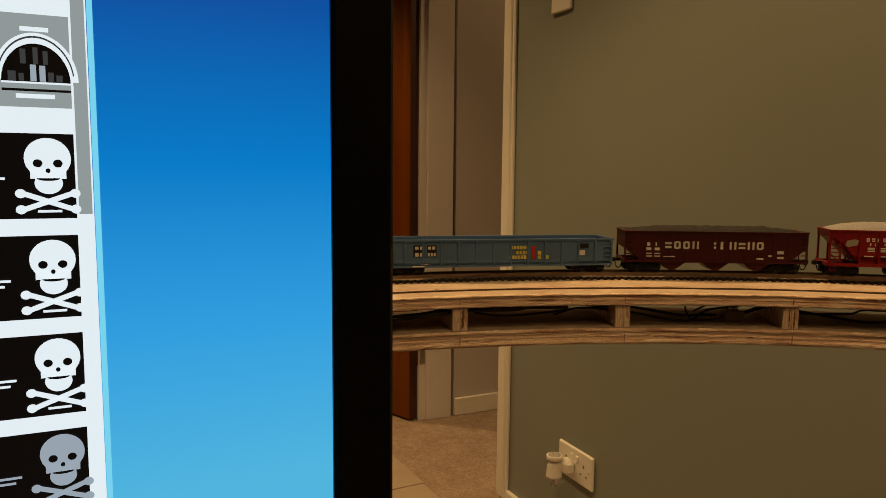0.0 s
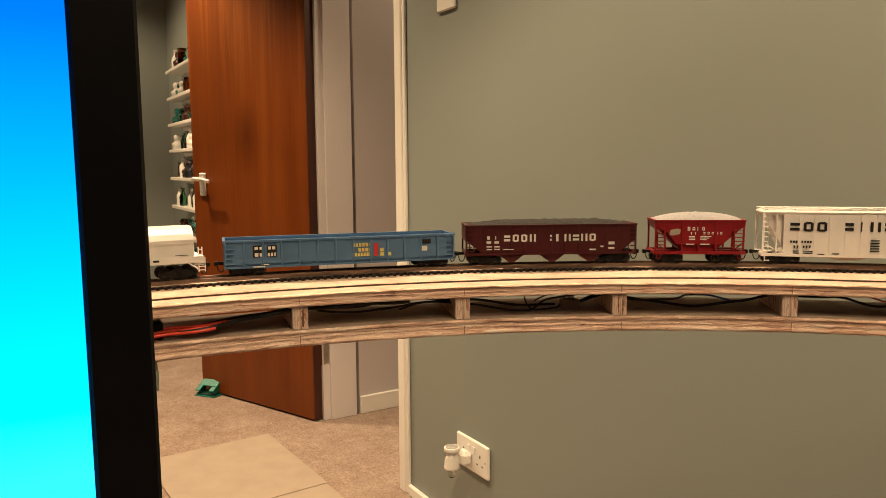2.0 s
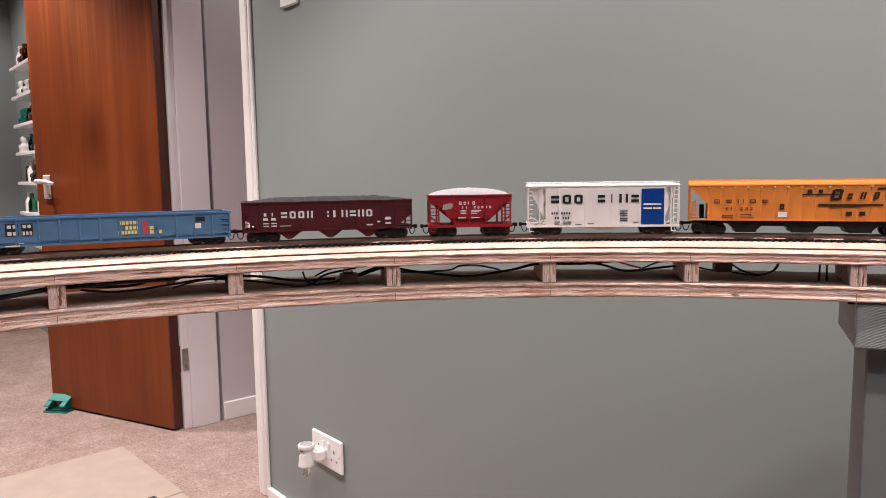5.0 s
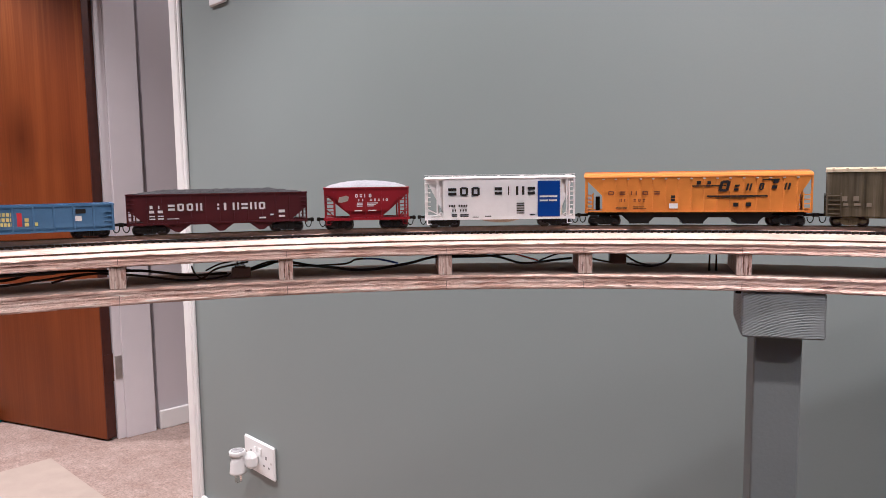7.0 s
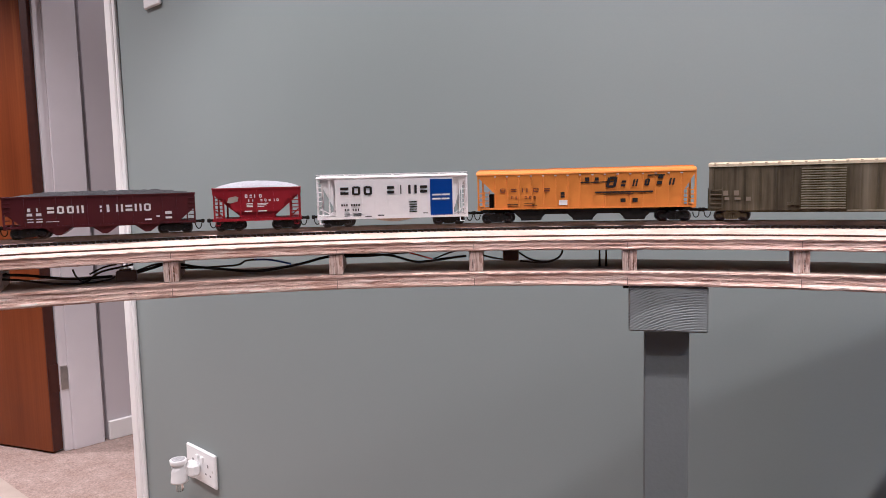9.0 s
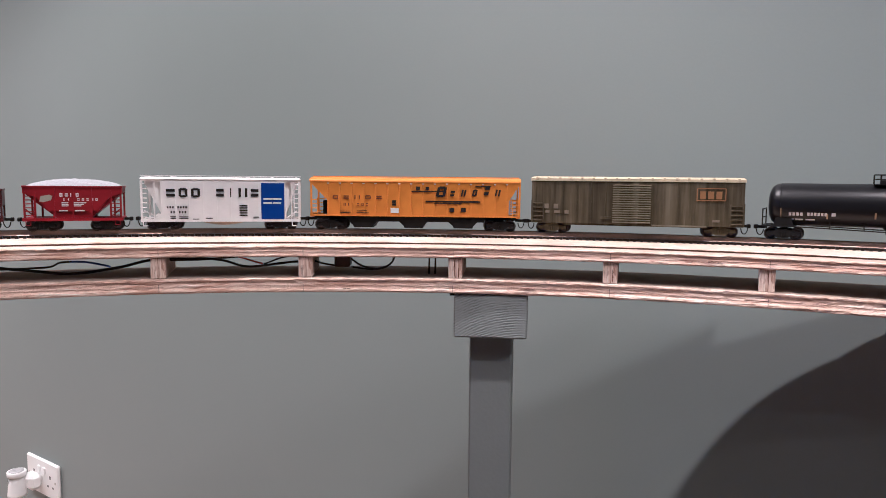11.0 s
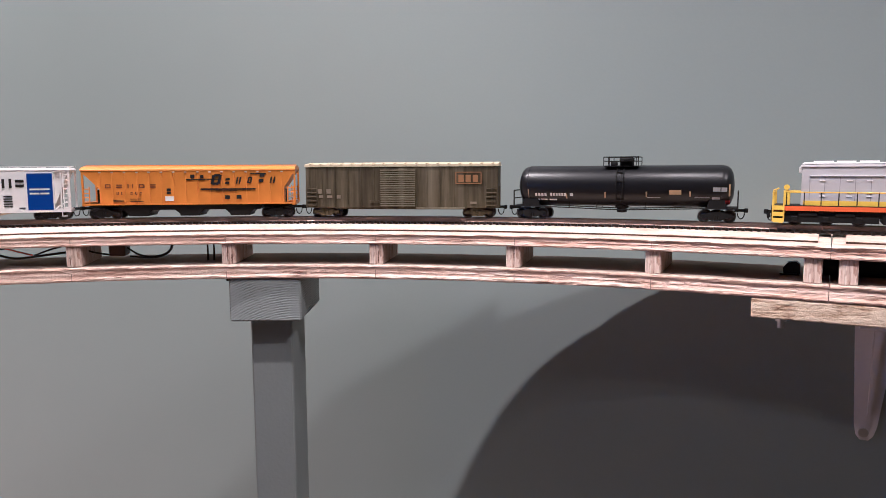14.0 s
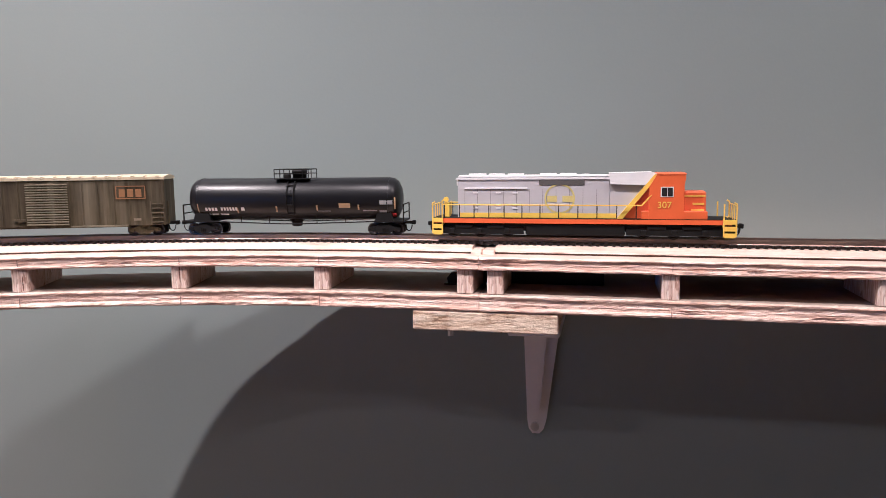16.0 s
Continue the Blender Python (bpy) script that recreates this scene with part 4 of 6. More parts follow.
for i, (x, y, watts, cone, rim, rad) in enumerate(LAMPS + [HALL_FILL]):
    # added fill lamps get the same fitting as the rest
    d = thing("ceiling_downlight", "unseen small round white recessed ceiling downlight", "light", pose(x, y, CEIL), "ceiling downlights")
    part("trim", lathe(bmesh.new(), [(0.043, -0.0005), (0.043, -0.004), (0.034, -0.006), (0.027, -0.003)], 24), WHITE, d, "", True)
    bm = bmesh.new()
    bmesh.ops.create_circle(bm, cap_ends=True, segments=20, radius=0.026, matrix=pose(0, 0, -0.0045))
    part("lamp", bm, LAMPG, d)
    l = bpy.data.lights.new("downlight", "SPOT")
    l.energy, l.color, l.shadow_soft_size, l.spot_size, l.spot_blend = watts, (1.0, 0.552, 0.25), rad, radians(cone), rim
    lo = new("downlight", l)
    lo.matrix_basis = pose(x, y, CEIL - 0.02)

# ---- wiring under the curved board ----
WIREB = plain("black_wire", (0.012, 0.012, 0.013), 0.45, 0, 0.2)
WIRER = plain("red_wire", (0.72, 0.07, 0.03), 0.4, 0, 0.1)
WIREU = plain("blue_wire", (0.03, 0.08, 0.45), 0.4, 0, 0.1)


def wire_run(label, anchors, r, mat, depth=0.030):
    """A round wire through (degrees, height) anchors on the curve, smoothed between them."""
    a = [anchors[0]] + list(anchors) + [anchors[-1]]
    pts = []
    for p0, p1, p2, p3 in zip(a, a[1:], a[2:], a[3:]):
        for i in range(8):
            t = i / 8
            v = [0.5 * (2 * c1 + (c2 - c0) * t + (2 * c0 - 5 * c1 + 4 * c2 - c3) * t * t + (3 * c1 - c0 - 3 * c2 + c3) * t ** 3) for c0, c1, c2, c3 in zip(p0, p1, p2, p3)]
            pts.append((*arc(v[0], RF + depth + 0.003 * math.sin(v[0] * 1.7)), v[1]))
    cu = bpy.data.curves.new("wire", "CURVE")
    cu.dimensions, cu.bevel_depth, cu.bevel_resolution = "3D", r, 2
    sp = cu.splines.new("POLY")
    sp.points.add(len(pts) - 1)
    for p, w in zip(sp.points, pts):
        p.co = (*w, 1)
    cu.materials.append(mat)
    tmp = new("wire", cu)
    me = bpy.data.meshes.new_from_object(tmp.evaluated_get(bpy.context.evaluated_depsgraph_get()))
    bpy.data.objects.remove(tmp)
    for p in me.polygons:
        p.use_smooth = True
    return tagged(new("wire", me), label, "wire", "layout wiring")


SAG = "black wire sagging under the curved plywood board"
wire_run(SAG, [(78.5, 0.857), (75.1, 0.8525), (73.5, 0.8569), (71.4, 0.8567), (68.5, 0.8548), (66.8, 0.8515), (64.7, 0.8475), (62.8, 0.8479)], 0.0012, WIREB)
wire_run(SAG, [(77.5, 0.853), (75.1, 0.8485), (72.8, 0.8522), (69.8, 0.8540), (66.8, 0.8469), (65.2, 0.8440), (64.4, 0.8445), (63.5, 0.8527), (61.5, 0.8588)], 0.0010, WIREB, 0.026)
wire_run(SAG, [(72.6, 0.8479), (71.4, 0.8515), (69.7, 0.8542), (68.4, 0.8555)], 0.0009, WIREB, 0.034)
wire_run("black wire looping under the curved plywood board", [(65.0, 0.8570), (64.8, 0.8495), (64.3, 0.8440), (63.1, 0.8455), (62.7, 0.8487)], 0.0008, WIREB, 0.024)
wire_run(SAG, [(64.2, 0.8505), (63.4, 0.8560), (62.6, 0.8586)], 0.0008, WIREB, 0.032)
wire_run(SAG, [(61.5, 0.8502), (60.6, 0.8535), (59.8, 0.8565), (58.9, 0.8552), (57.5, 0.8512), (55.4, 0.8467), (53.5, 0.8466), (51.7, 0.8507), (50.0, 0.8566), (47.3, 0.8588)], 0.0013, WIREB)
wire_run(SAG, [(61.5, 0.8520), (60.2, 0.8572), (58.9, 0.8527), (55.9, 0.8520), (55.0, 0.8566), (54.3, 0.8573)], 0.0009, WIREB, 0.027)
wire_run("blue wire sagging under the curved plywood board", [(54.5, 0.8573), (53.8, 0.8567), (53.2, 0.8549), (52.2, 0.8509)], 0.0009, WIREU, 0.027)
wire_run(SAG, [(49.5, 0.8568), (47.3, 0.8580), (45.8, 0.8556), (44.4, 0.8498), (43.1, 0.8506), (40.8, 0.8541)], 0.0011, WIREB)
wire_run(SAG, [(48.8, 0.8562), (46.1, 0.8575), (44.6, 0.8590)], 0.0009, WIREB, 0.026)
wire_run("dull red wire sagging under the curved plywood board", [(44.9, 0.8588), (44.0, 0.8553), (43.1, 0.8515)], 0.0008, WIRER, 0.033)
wire_run(SAG, [(43.1, 0.8515), (42.2, 0.8564), (41.5, 0.8590)], 0.0008, WIREB, 0.033)
wire_run(SAG, [(40.2, 0.8560), (39.3, 0.8520), (38.5, 0.8495)], 0.0009, WIREB, 0.032)
wire_run("black wire looping under the curved plywood board", [(37.6, 0.8566), (36.9, 0.8503), (36.0, 0.8477), (35.3, 0.8496), (34.9, 0.8542), (34.8, 0.8600)], 0.0009, WIREB)
wire_run("black wire looping under the curved plywood board", [(37.5, 0.8478), (36.1, 0.8464), (35.3, 0.8487), (34.9, 0.8542), (34.8, 0.8600)], 0.0008, WIREB, 0.034)


for k, c in enumerate(("red", "orange-red", "red")):
    wire_run("thick %s wire rising from the lower plywood board" % c, [(98, 0.8440 + 0.001 * k), (92, 0.8446 + 0.0014 * k), (88, 0.8458 + 0.0018 * k), (86, 0.8470 + 0.0016 * k), (84.5, 0.8482 + 0.0014 * k), (83.2 - 0.4 * k, 0.8494 + 0.0012 * k)], 0.0013, WIRER, 0.005 + 0.004 * k)
wire_run("thick blue wire lying on the lower plywood board", [(98, 0.8440), (95, 0.8441), (92, 0.8442), (90, 0.8444), (88, 0.8450), (86.6, 0.8458)], 0.0012, WIREU, 0.0024)
wire_run("black wire bundle rising to the board underside", [(85.2, 0.8476), (84.0, 0.8490), (82.6, 0.8508), (81.4, 0.8540), (80.2, 0.8566), (78.4, 0.8580), (75.8, 0.8590), (72.0, 0.8596)], 0.0017, WIREB, 0.008)
wire_run("black wire bundle rising to the board underside", [(85.0, 0.8490), (83.0, 0.8512), (81.0, 0.8545), (79.2, 0.8572), (76.5, 0.8588), (73.0, 0.8592)], 0.0012, WIREB, 0.020)
tb = part("terminal_block", boxes((-0.0075, 0.0075, 0.024, 0.044, ZT0 - 0.0122, ZT0 - 0.0003), bevel=0.001), plain("brown_plastic", (0.10, 0.055, 0.035), 0.5), None, "", False, pose(*arc(38.1, RF), 0, 0, 0, 38.1))
tagged(tb, "small brown terminal block under the plywood board", "terminal block")
cn = thing("wire_connector", "small grey-brown wire connector hanging from bright metal lugs", "connector", pose(*arc(62.1, RF), 0, 0, 0, 62.1))
part("body", boxes((-0.0085, 0.0085, 0.022, 0.032, ZT0 - 0.0175, ZT0 - 0.0085), (-0.0060, 0.0045, 0.0235, 0.0305, ZT0 - 0.0086, ZT0 - 0.0070), bevel=0.0008), plain("grey_brown_plastic", (0.20, 0.15, 0.125), 0.4), cn)
for x in (-0.0032, 0.0012):
    part("lug", boxes((x - 0.0009, x + 0.0009, 0.0240, 0.0256, ZT0 - 0.0072, ZT0 - 0.0002), (x - 0.0014, x + 0.0014, 0.0228, 0.0262, ZT0 - 0.0070, ZT0 - 0.0052), bevel=0.0003), PLASTIC, cn, "pale bright lug")
for th in (32.1, 32.5):
    x, y = arc(th, RF + 0.03)
    tagged(part("screw", cyl_between(bmesh.new(), (x, y, ZT0 - 0.0185), (x, y, ZT0 + 0.001), 0.0011, 0.0007, seg=8), BLACKP, None), "black screw tip poking through the plywood board", "screw")

# ---- the train ----
BLACKC = plain("truck_black", (0.006, 0.0056, 0.0052), 0.6, 0, 0.25, 300)
BLACKC.node_tree.nodes["Principled BSDF"].inputs["Specular IOR Level"].default_value = 0.25
RUSTY = plain("truck_weathered", (0.105, 0.085, 0.038), 0.85, 0, 0.35, 300)
WHEELM = plain("dark_wheel_steel", (0.10, 0.09, 0.085), 0.35, 0.8, 0.2)
ORANGE = plain("orange_car_paint", (0.64, 0.245, 0.0005), 0.45, 0, 0.06, 90)
ORANGE.node_tree.nodes["Principled BSDF"].inputs["Specular IOR Level"].default_value = 0.25
MAROON = plain("maroon_car_paint", (0.058, 0.006, 0.009), 0.45, 0, 0.10, 90)
RED = plain("red_car_paint", (0.235, 0.004, 0.009), 0.45, 0, 0.06, 90)
WHITEC = plain("white_car_paint", (0.90, 0.89, 0.89), 0.45, 0, 0.04, 90)
SILVER = plain("pale_grey_car_paint", (0.87, 0.86, 0.86), 0.36, 0, 0.04, 90)
BLUEP = plain("blue_panel_paint", (0.010, 0.050, 0.33), 0.42, 0, 0.05)
GONB = plain("blue_car_paint", (0.10, 0.19, 0.37), 0.5, 0, 0.10, 70)
TANKB = plain("satin_black_tank_paint", (0.008, 0.008, 0.010), 0.34, 0, 0.15, 60)
TANKB.node_tree.nodes["Principled BSDF"].inputs["Specular IOR Level"].default_value = 0.35
GREYL = plain("grey_engine_paint", (0.49, 0.475, 0.50), 0.45, 0, 0.05, 90)
GREYR = plain("light_grey_roof_paint", (0.80, 0.79, 0.80), 0.45, 0, 0.05, 90)
ORANGEL = plain("orange_engine_paint", (0.66, 0.125, 0.003), 0.42, 0, 0.06, 90)
YELLOW = plain("yellow_engine_paint", (0.80, 0.56, 0.02), 0.42, 0, 0.05, 90)
BLACKL = plain("black_lettering", (0.012, 0.011, 0.011), 0.5)
BROWNL = plain("faded_brown_lettering", (0.16, 0.05, 0.012), 0.5)
WHITEL = plain("white_lettering", (0.80, 0.79, 0.76), 0.5)
YELL = plain("yellow_lettering", (0.72, 0.66, 0.16), 0.5)
REDL = plain("red_lettering", (0.50, 0.03, 0.03), 0.5)
TAN = plain("tan_underframe", (0.42, 0.33, 0.23), 0.7, 0, 0.2, 200)
LOADC = plain("coal_load_grey", (0.055, 0.055, 0.06), 0.9, 0, 0.4, 700, 2500, 1.0, 0.002)
LOADG = plain("pale_ore_load", (0.42, 0.42, 0.46), 0.95, 0, 0.12, 500, 2500, 0.8, 0.001)


def weathered(name):
    m, nt, b = nodes_of(name)
    st = noise_tex(nt, coords(nt, (85, 85, 5)), 1.0, 6.0, 0.65)
    c = ramp(nt, st, [(0.36, (0.010, 0.006, 0.002)), (0.45, (0.040, 0.029, 0.011)), (0.55, (0.085, 0.068, 0.034)), (0.66, (0.17, 0.145, 0.090))])
    pat = noise_tex(nt, coords(nt, (35, 35, 35)), 1.0, 4.0)
    c = mix(nt, 0.35, c, ramp(nt, pat, [(0.35, (0.034, 0.026, 0.008)), (0.65, (0.095, 0.078, 0.032))]))
    # pale dust run down in broad streaks
    run = noise_tex(nt, coords(nt, (48, 48, 2.5)), 1.0, 3.0, 0.6)
    c = mix(nt, ramp(nt, run, [(0.53, (0.0, 0.0, 0.0)), (0.66, (0.55, 0.55, 0.55))]), c, (0.20, 0.172, 0.108))
    link(nt, c, b.inputs["Base Color"])
    b.inputs["Roughness"].default_value = 0.85
    bump(nt, b, st, 0.2, 0.0004)
    return m


OLIVE = weathered("weathered_olive_paint")
DUSTY = plain("dusty_olive_paint", (0.17, 0.148, 0.09), 0.85, 0, 0.25, 150)
CREAM = plain("pale_roof_paint", (0.58, 0.50, 0.33), 0.8, 0, 0.12, 120)


def at_track(s0, s1):
    """The pose of a wagon whose near side reaches from s0 to s1."""
    x, y, th = line_at((s0 + s1) / 2 * RC / 0.852, RC)
    return pose(x, y, ZRAIL, 0, 0, th), s1 - s0


WHEEL_PROF = [(0.0040, -0.0012), (0.0049, -0.0012), (0.0049, 0.0005), (0.0055, 0.0008), (0.0055, 0.0013), (0.0042, 0.0013), (0.0032, 0.0006)]
wheel_mesh = bpy.data.meshes.new("wheel")
_b = lathe(bmesh.new(), WHEEL_PROF, 18)
_b.to_mesh(wheel_mesh)
_b.free()
wheel_mesh.materials.append(WHEELM)


def truck_bm(wb):
    """A two-axle truck: bolster and two cast side frames."""
    bm = bmesh.new()
    box(bm, -0.0026, 0.0026, -0.0125, 0.0125, 0.0045, 0.0098)
    h = wb / 2
    for y0, y1 in ((-0.0142, -0.0120), (0.0120, 0.0142)):
        top = [(-h - 0.0032, 0.0042), (-h - 0.0032, 0.0066), (-h + 0.002, 0.0074), (-0.004, 0.0092), (0.004, 0.0092), (h - 0.002, 0.0074), (h + 0.0032, 0.0066), (h + 0.0032, 0.0042),
               (h - 0.0026, 0.0042), (h - 0.0040, 0.0030), (0.004, 0.0016), (-0.004, 0.0016), (-h + 0.0040, 0.0030), (-h + 0.0026, 0.0042)]
        prism(top, y0, y1, bm)
        for sx in (-h, h):
            cyl_between(bm, (sx, y0 - 0.0006 if y0 < 0 else y1 + 0.0006, 0.0052), (sx, 0.0, 0.0052), 0.0017, seg=8)
        for sx in (-0.0016, 0.0, 0.0016):
            cyl_between(bm, (sx, y0 - 0.0004 if y0 < 0 else y1 + 0.0004, 0.0022), (sx, y0 - 0.0004 if y0 < 0 else y1 + 0.0004, 0.0062), 0.0006, seg=6)
    return bm


def add_truck(g, x, mat, wb=0.0200):
    t = part("truck", truck_bm(wb), mat, g, "", False, pose(x, 0, 0))
    for sx in (-wb / 2, wb / 2):
        for sy, r in ((-0.0083, 90), (0.0083, -90)):
            w = new("wheel", wheel_mesh)
            w.parent = t
            w.matrix_basis = pose(sx, sy, 0.0050, r, 0, 0)
        part("axle", cyl_between(bmesh.new(), (sx, -0.009, 0.0050), (sx, 0.009, 0.0050), 0.0011, seg=8), WHEELM, t)
    return t


def add_coupler(g, x, d, reach=0.0075):
    """A knuckle coupler with its curved trip pin, pointing along d."""
    bm = boxes((min(x, x + d * reach), max(x, x + d * reach), -0.0016, 0.0016, 0.0088, 0.0112))
    box(bm, min(x + d * reach, x + d * (reach + 0.0032)), max(x + d * reach, x + d * (reach + 0.0032)), -0.0032, 0.002, 0.0082, 0.0118, 0.0006)
    pts = []
    for i in range(9):
        a = math.pi * i / 8
        pts.append((x + d * (reach - 0.0005 - 0.0028 + 0.0028 * math.cos(a) + 0.001), -0.004, 0.0088 - 0.0052 * math.sin(a) - 0.0006))
    tube(bm, pts, 0.00045, 6)
    return part("coupler", bm, BLACKC, g, "dark metal knuckle coupler")


def add_ladder(g, x, y, z0, z1, w, mat, n=5, posts=True):
    """A ladder with posts, or a row of single grab irons."""
    rungs = [z0 + (z1 - z0) * (i + 0.5) / n for i in range(n)]
    if not posts:
        for z in rungs:
            part("grab_iron", cyl_between(bmesh.new(), (x - w / 2, y, z), (x + w / 2, y, z), 0.00045, seg=6), mat, g)
        return
    bm = bmesh.new()
    for sx in (-w / 2, w / 2):
        cyl_between(bm, (x + sx, y, z0), (x + sx, y, z1), 0.0005, seg=6)
    for z in rungs:
        cyl_between(bm, (x - w / 2, y, z), (x + w / 2, y, z), 0.00045, seg=6)
    part("ladder", bm, mat, g)


def bars(g, spec, mat, y, name="lettering", label="", depth=0.00025):
    """Plain raised bars on the near side, each a part: (x, z, width, height)."""
    for x, z, w, h in spec:
        part(name, boxes((x, x + w, y - depth, y + 0.0001, z, z + h)), mat, g, label)


def row(x0, x1, z, h, n, fill=0.62, gaps=()):
    step = (x1 - x0) / n
    return [(x0 + i * step, z, step * fill, h) for i in range(n) if i not in gaps]


def glyphs(g, spec, mat, y, name="lettering", label="", depth=0.00025, forms="oue", lean=0.0):
    """Plain marks in place of lettering: (x, z, width, height). Forms: o a hollow block, u two uprights, e two level bars, i one upright."""
    for k, (x, z, w, h) in enumerate(spec):
        f = forms[k % len(forms)]
        t = min(0.26 * h, 0.36 * w)
        y0, y1 = y - depth, y + 0.0001
        bm = bmesh.new()
        if f in "ou":
            cut = 0.3 * t if f == "o" else 0.0
            box(bm, x, x + t, y0, y1, z + cut, z + h - cut)
            box(bm, x + w - t, x + w, y0, y1, z + cut, z + h - cut)
        if f in "oe":
            for q in ((0.0, h - 0.85 * t) if f == "o" else (0.08 * h, 0.60 * h)):
                box(bm, x + (0.6 * t if f == "o" else 0), x + w - (0.6 * t if f == "o" else 0), y0 + 0.00002, y1, z + q, z + q + (0.85 * t if f == "o" else 0.30 * h))
        if f == "i":
            box(bm, x, x + min(w, 1.3 * t), y0, y1, z, z + h)
        for v in bm.verts:
            v.co.x += lean * (v.co.z - z)
        part(name, bm, mat, g, label)


def run_gear(g, L, mat, inset, wb=0.0200):
    for d in (-1, 1):
        add_truck(g, d * (L / 2 - inset), mat, wb)
        add_coupler(g, d * (L / 2 - 0.003), d)


def heap(x0, x1, w, z0, h, seed, nx=44, ny=10, rough=0.0008, dome=False):
    """A loose load heaped in an open car."""
    bm = bmesh.new()
    grid = []
    for i in range(nx + 1):
        u = i / nx
        col = []
        for j in range(ny + 1):
            v = j / ny
            prof = (math.sin(math.pi * u) ** 0.55 if dome else min(1.0, 5.0 * u, 5.0 * (1 - u)) ** 0.8) * (math.sin(math.pi * v) ** 0.7)
            k = noise.noise((u * 30 + seed, v * 9, seed)) * rough + noise.noise((u * 90 + seed, v * 25, seed)) * rough * 0.5
            col.append(bm.verts.new((x0 + (x1 - x0) * u, (v - 0.5) * w, z0 + h * prof + k * (prof > 0))))
        grid.append(col)
    for i in range(nx):
        for j in range(ny):
            bm.faces.new((grid[i][j], grid[i + 1][j], grid[i + 1][j + 1], grid[i][j + 1]))
    return bm


def make_orange_hopper(s0, s1):
    m, L = at_track(s0, s1)
    g = thing("covered_hopper", "orange model covered hopper wagon with black lettering", "train wagon", m, "train wagons")
    a, W = L / 2, 0.0175
    out = [(-a + 0.0165, 0.0142), (-a + 0.0165, 0.029), (-a, 0.0455), (-a, 0.0478), (a, 0.0478), (a, 0.0455), (a - 0.0105, 0.029), (a - 0.0105, 0.0142)]
    part("body", prism(out, -W, W), ORANGE, g)
    roof = [(-W - 0.0009, 0.0462), (-W - 0.0006, 0.0474), (-W + 0.0002, 0.0484), (-W + 0.0016, 0.0492), (-0.008, 0.0505), (0.008, 0.0505), (W - 0.0016, 0.0492), (W - 0.0002, 0.0484), (W + 0.0006, 0.0474), (W + 0.0009, 0.0462)]
    bm = bmesh.new()
    prism([(y, z) for y, z in roof], -a - 0.0005, a + 0.0005, bm)
    bmesh.ops.rotate(bm, cent=(0, 0, 0), matrix=Matrix.Rotation(radians(90), 3, "Z"), verts=bm.verts)
    part("roof", bm, ORANGE, g)
    part("roof_walk", boxes((-a, a, -0.004, 0.004, 0.0507, 0.0515)), ORANGE, g)
    n = 16
    for i in range(n):
        x = -a + 0.0175 + (L - 0.030) * i / (n - 1)
        part("side_rib", boxes((x - 0.0005, x + 0.0005, -W - 0.0008, -W + 0.0002, 0.0145, 0.0440), bevel=0.0002), ORANGE, g)
        # the pale colour paints in the glints along the rib tops
        part("rib_cap", boxes((x - 0.0011, x + 0.0011, -W - 0.0016, -W + 0.0002, 0.0441, 0.0452), bevel=0.0003), CREAM, g, "rib cap painted pale for its highlight")
    part("side_sill", boxes((-a, a, -W - 0.0009, -W + 0.001, 0.0135, 0.0148)), ORANGE, g)
    part("side_sill", boxes((-a, a, W - 0.001, W + 0.0009, 0.0135, 0.0148)), ORANGE, g)
    part("end_sill", boxes((-a, -a + 0.003, -W, W, 0.0125, 0.016)), ORANGE, g)
    part("end_sill", boxes((a - 0.003, a, -W, W, 0.0125, 0.016)), ORANGE, g)
    for d in (-1, 1):
        for y in (-W + 0.0006, W - 0.0006):
            part("corner_post", boxes((d * a - 0.0008 - (0.0003 if d > 0 else -0.0011), d * a + 0.0008 - (0.0003 if d > 0 else -0.0011), y - 0.0008, y + 0.0008, 0.014, 0.047)), ORANGE, g)
        add_ladder(g, d * (a - 0.0042), -W - 0.0002, 0.0148, 0.031, 0.006, ORANGE, 4)
        add_ladder(g, d * (a - 0.0042), W + 0.0002, 0.0148, 0.031, 0.006, ORANGE, 4)
        part("brake_gear", boxes((d * (a - 0.012) - 0.002, d * (a - 0.012) + 0.002, -0.006, 0.006, 0.0148, 0.028), bevel=0.0006), BLACKC, g)
    part("centre_sill", boxes((-a + 0.001, a - 0.001, -0.0035, 0.0035, 0.0098, 0.0134)), BLACKC, g)
    part("underframe", prism([(-0.066, 0.0134), (0.069, 0.0134), (0.066, 0.0085), (-0.062, 0.0085)], -W + 0.002, W - 0.002), BLACKC, g)
    for x in (-0.050, -0.0015, 0.046):
        part("hopper_bay", prism([(x - 0.019, 0.0134), (x + 0.019, 0.0134), (x + 0.010, 0.0045), (x + 0.0095, 0.0026), (x - 0.0085, 0.0026), (x - 0.009, 0.0045)], -W + 0.0025, W - 0.0025), BLACKC, g, "black hopper outlet")
    k = L / 1095
    X = lambda zx: (zx - 632) * k
    Z = lambda zy: (350 - zy) * 0.000172
    y = -W - 0.0009
    sp = row(X(205), X(490), Z(177), 0.0038, 5, 0.5)
    glyphs(g, sp, BROWNL, y, "lettering", "dark brown plain mark", forms="oeuoe")
    glyphs(g, row(X(262), X(402), Z(214), 0.0028, 6, 0.5, (2,)), BROWNL, y, forms="uieoe")
    big = [(X(815), Z(160), 0.0040, 0.0066), (X(872), Z(157), 0.0042, 0.0064), (X(930), Z(155), 0.0042, 0.0064), (X(990), Z(153), 0.0044, 0.0098), (X(1048), Z(154), 0.0046, 0.0062), (X(742), Z(162), 0.0088, 0.0102)]
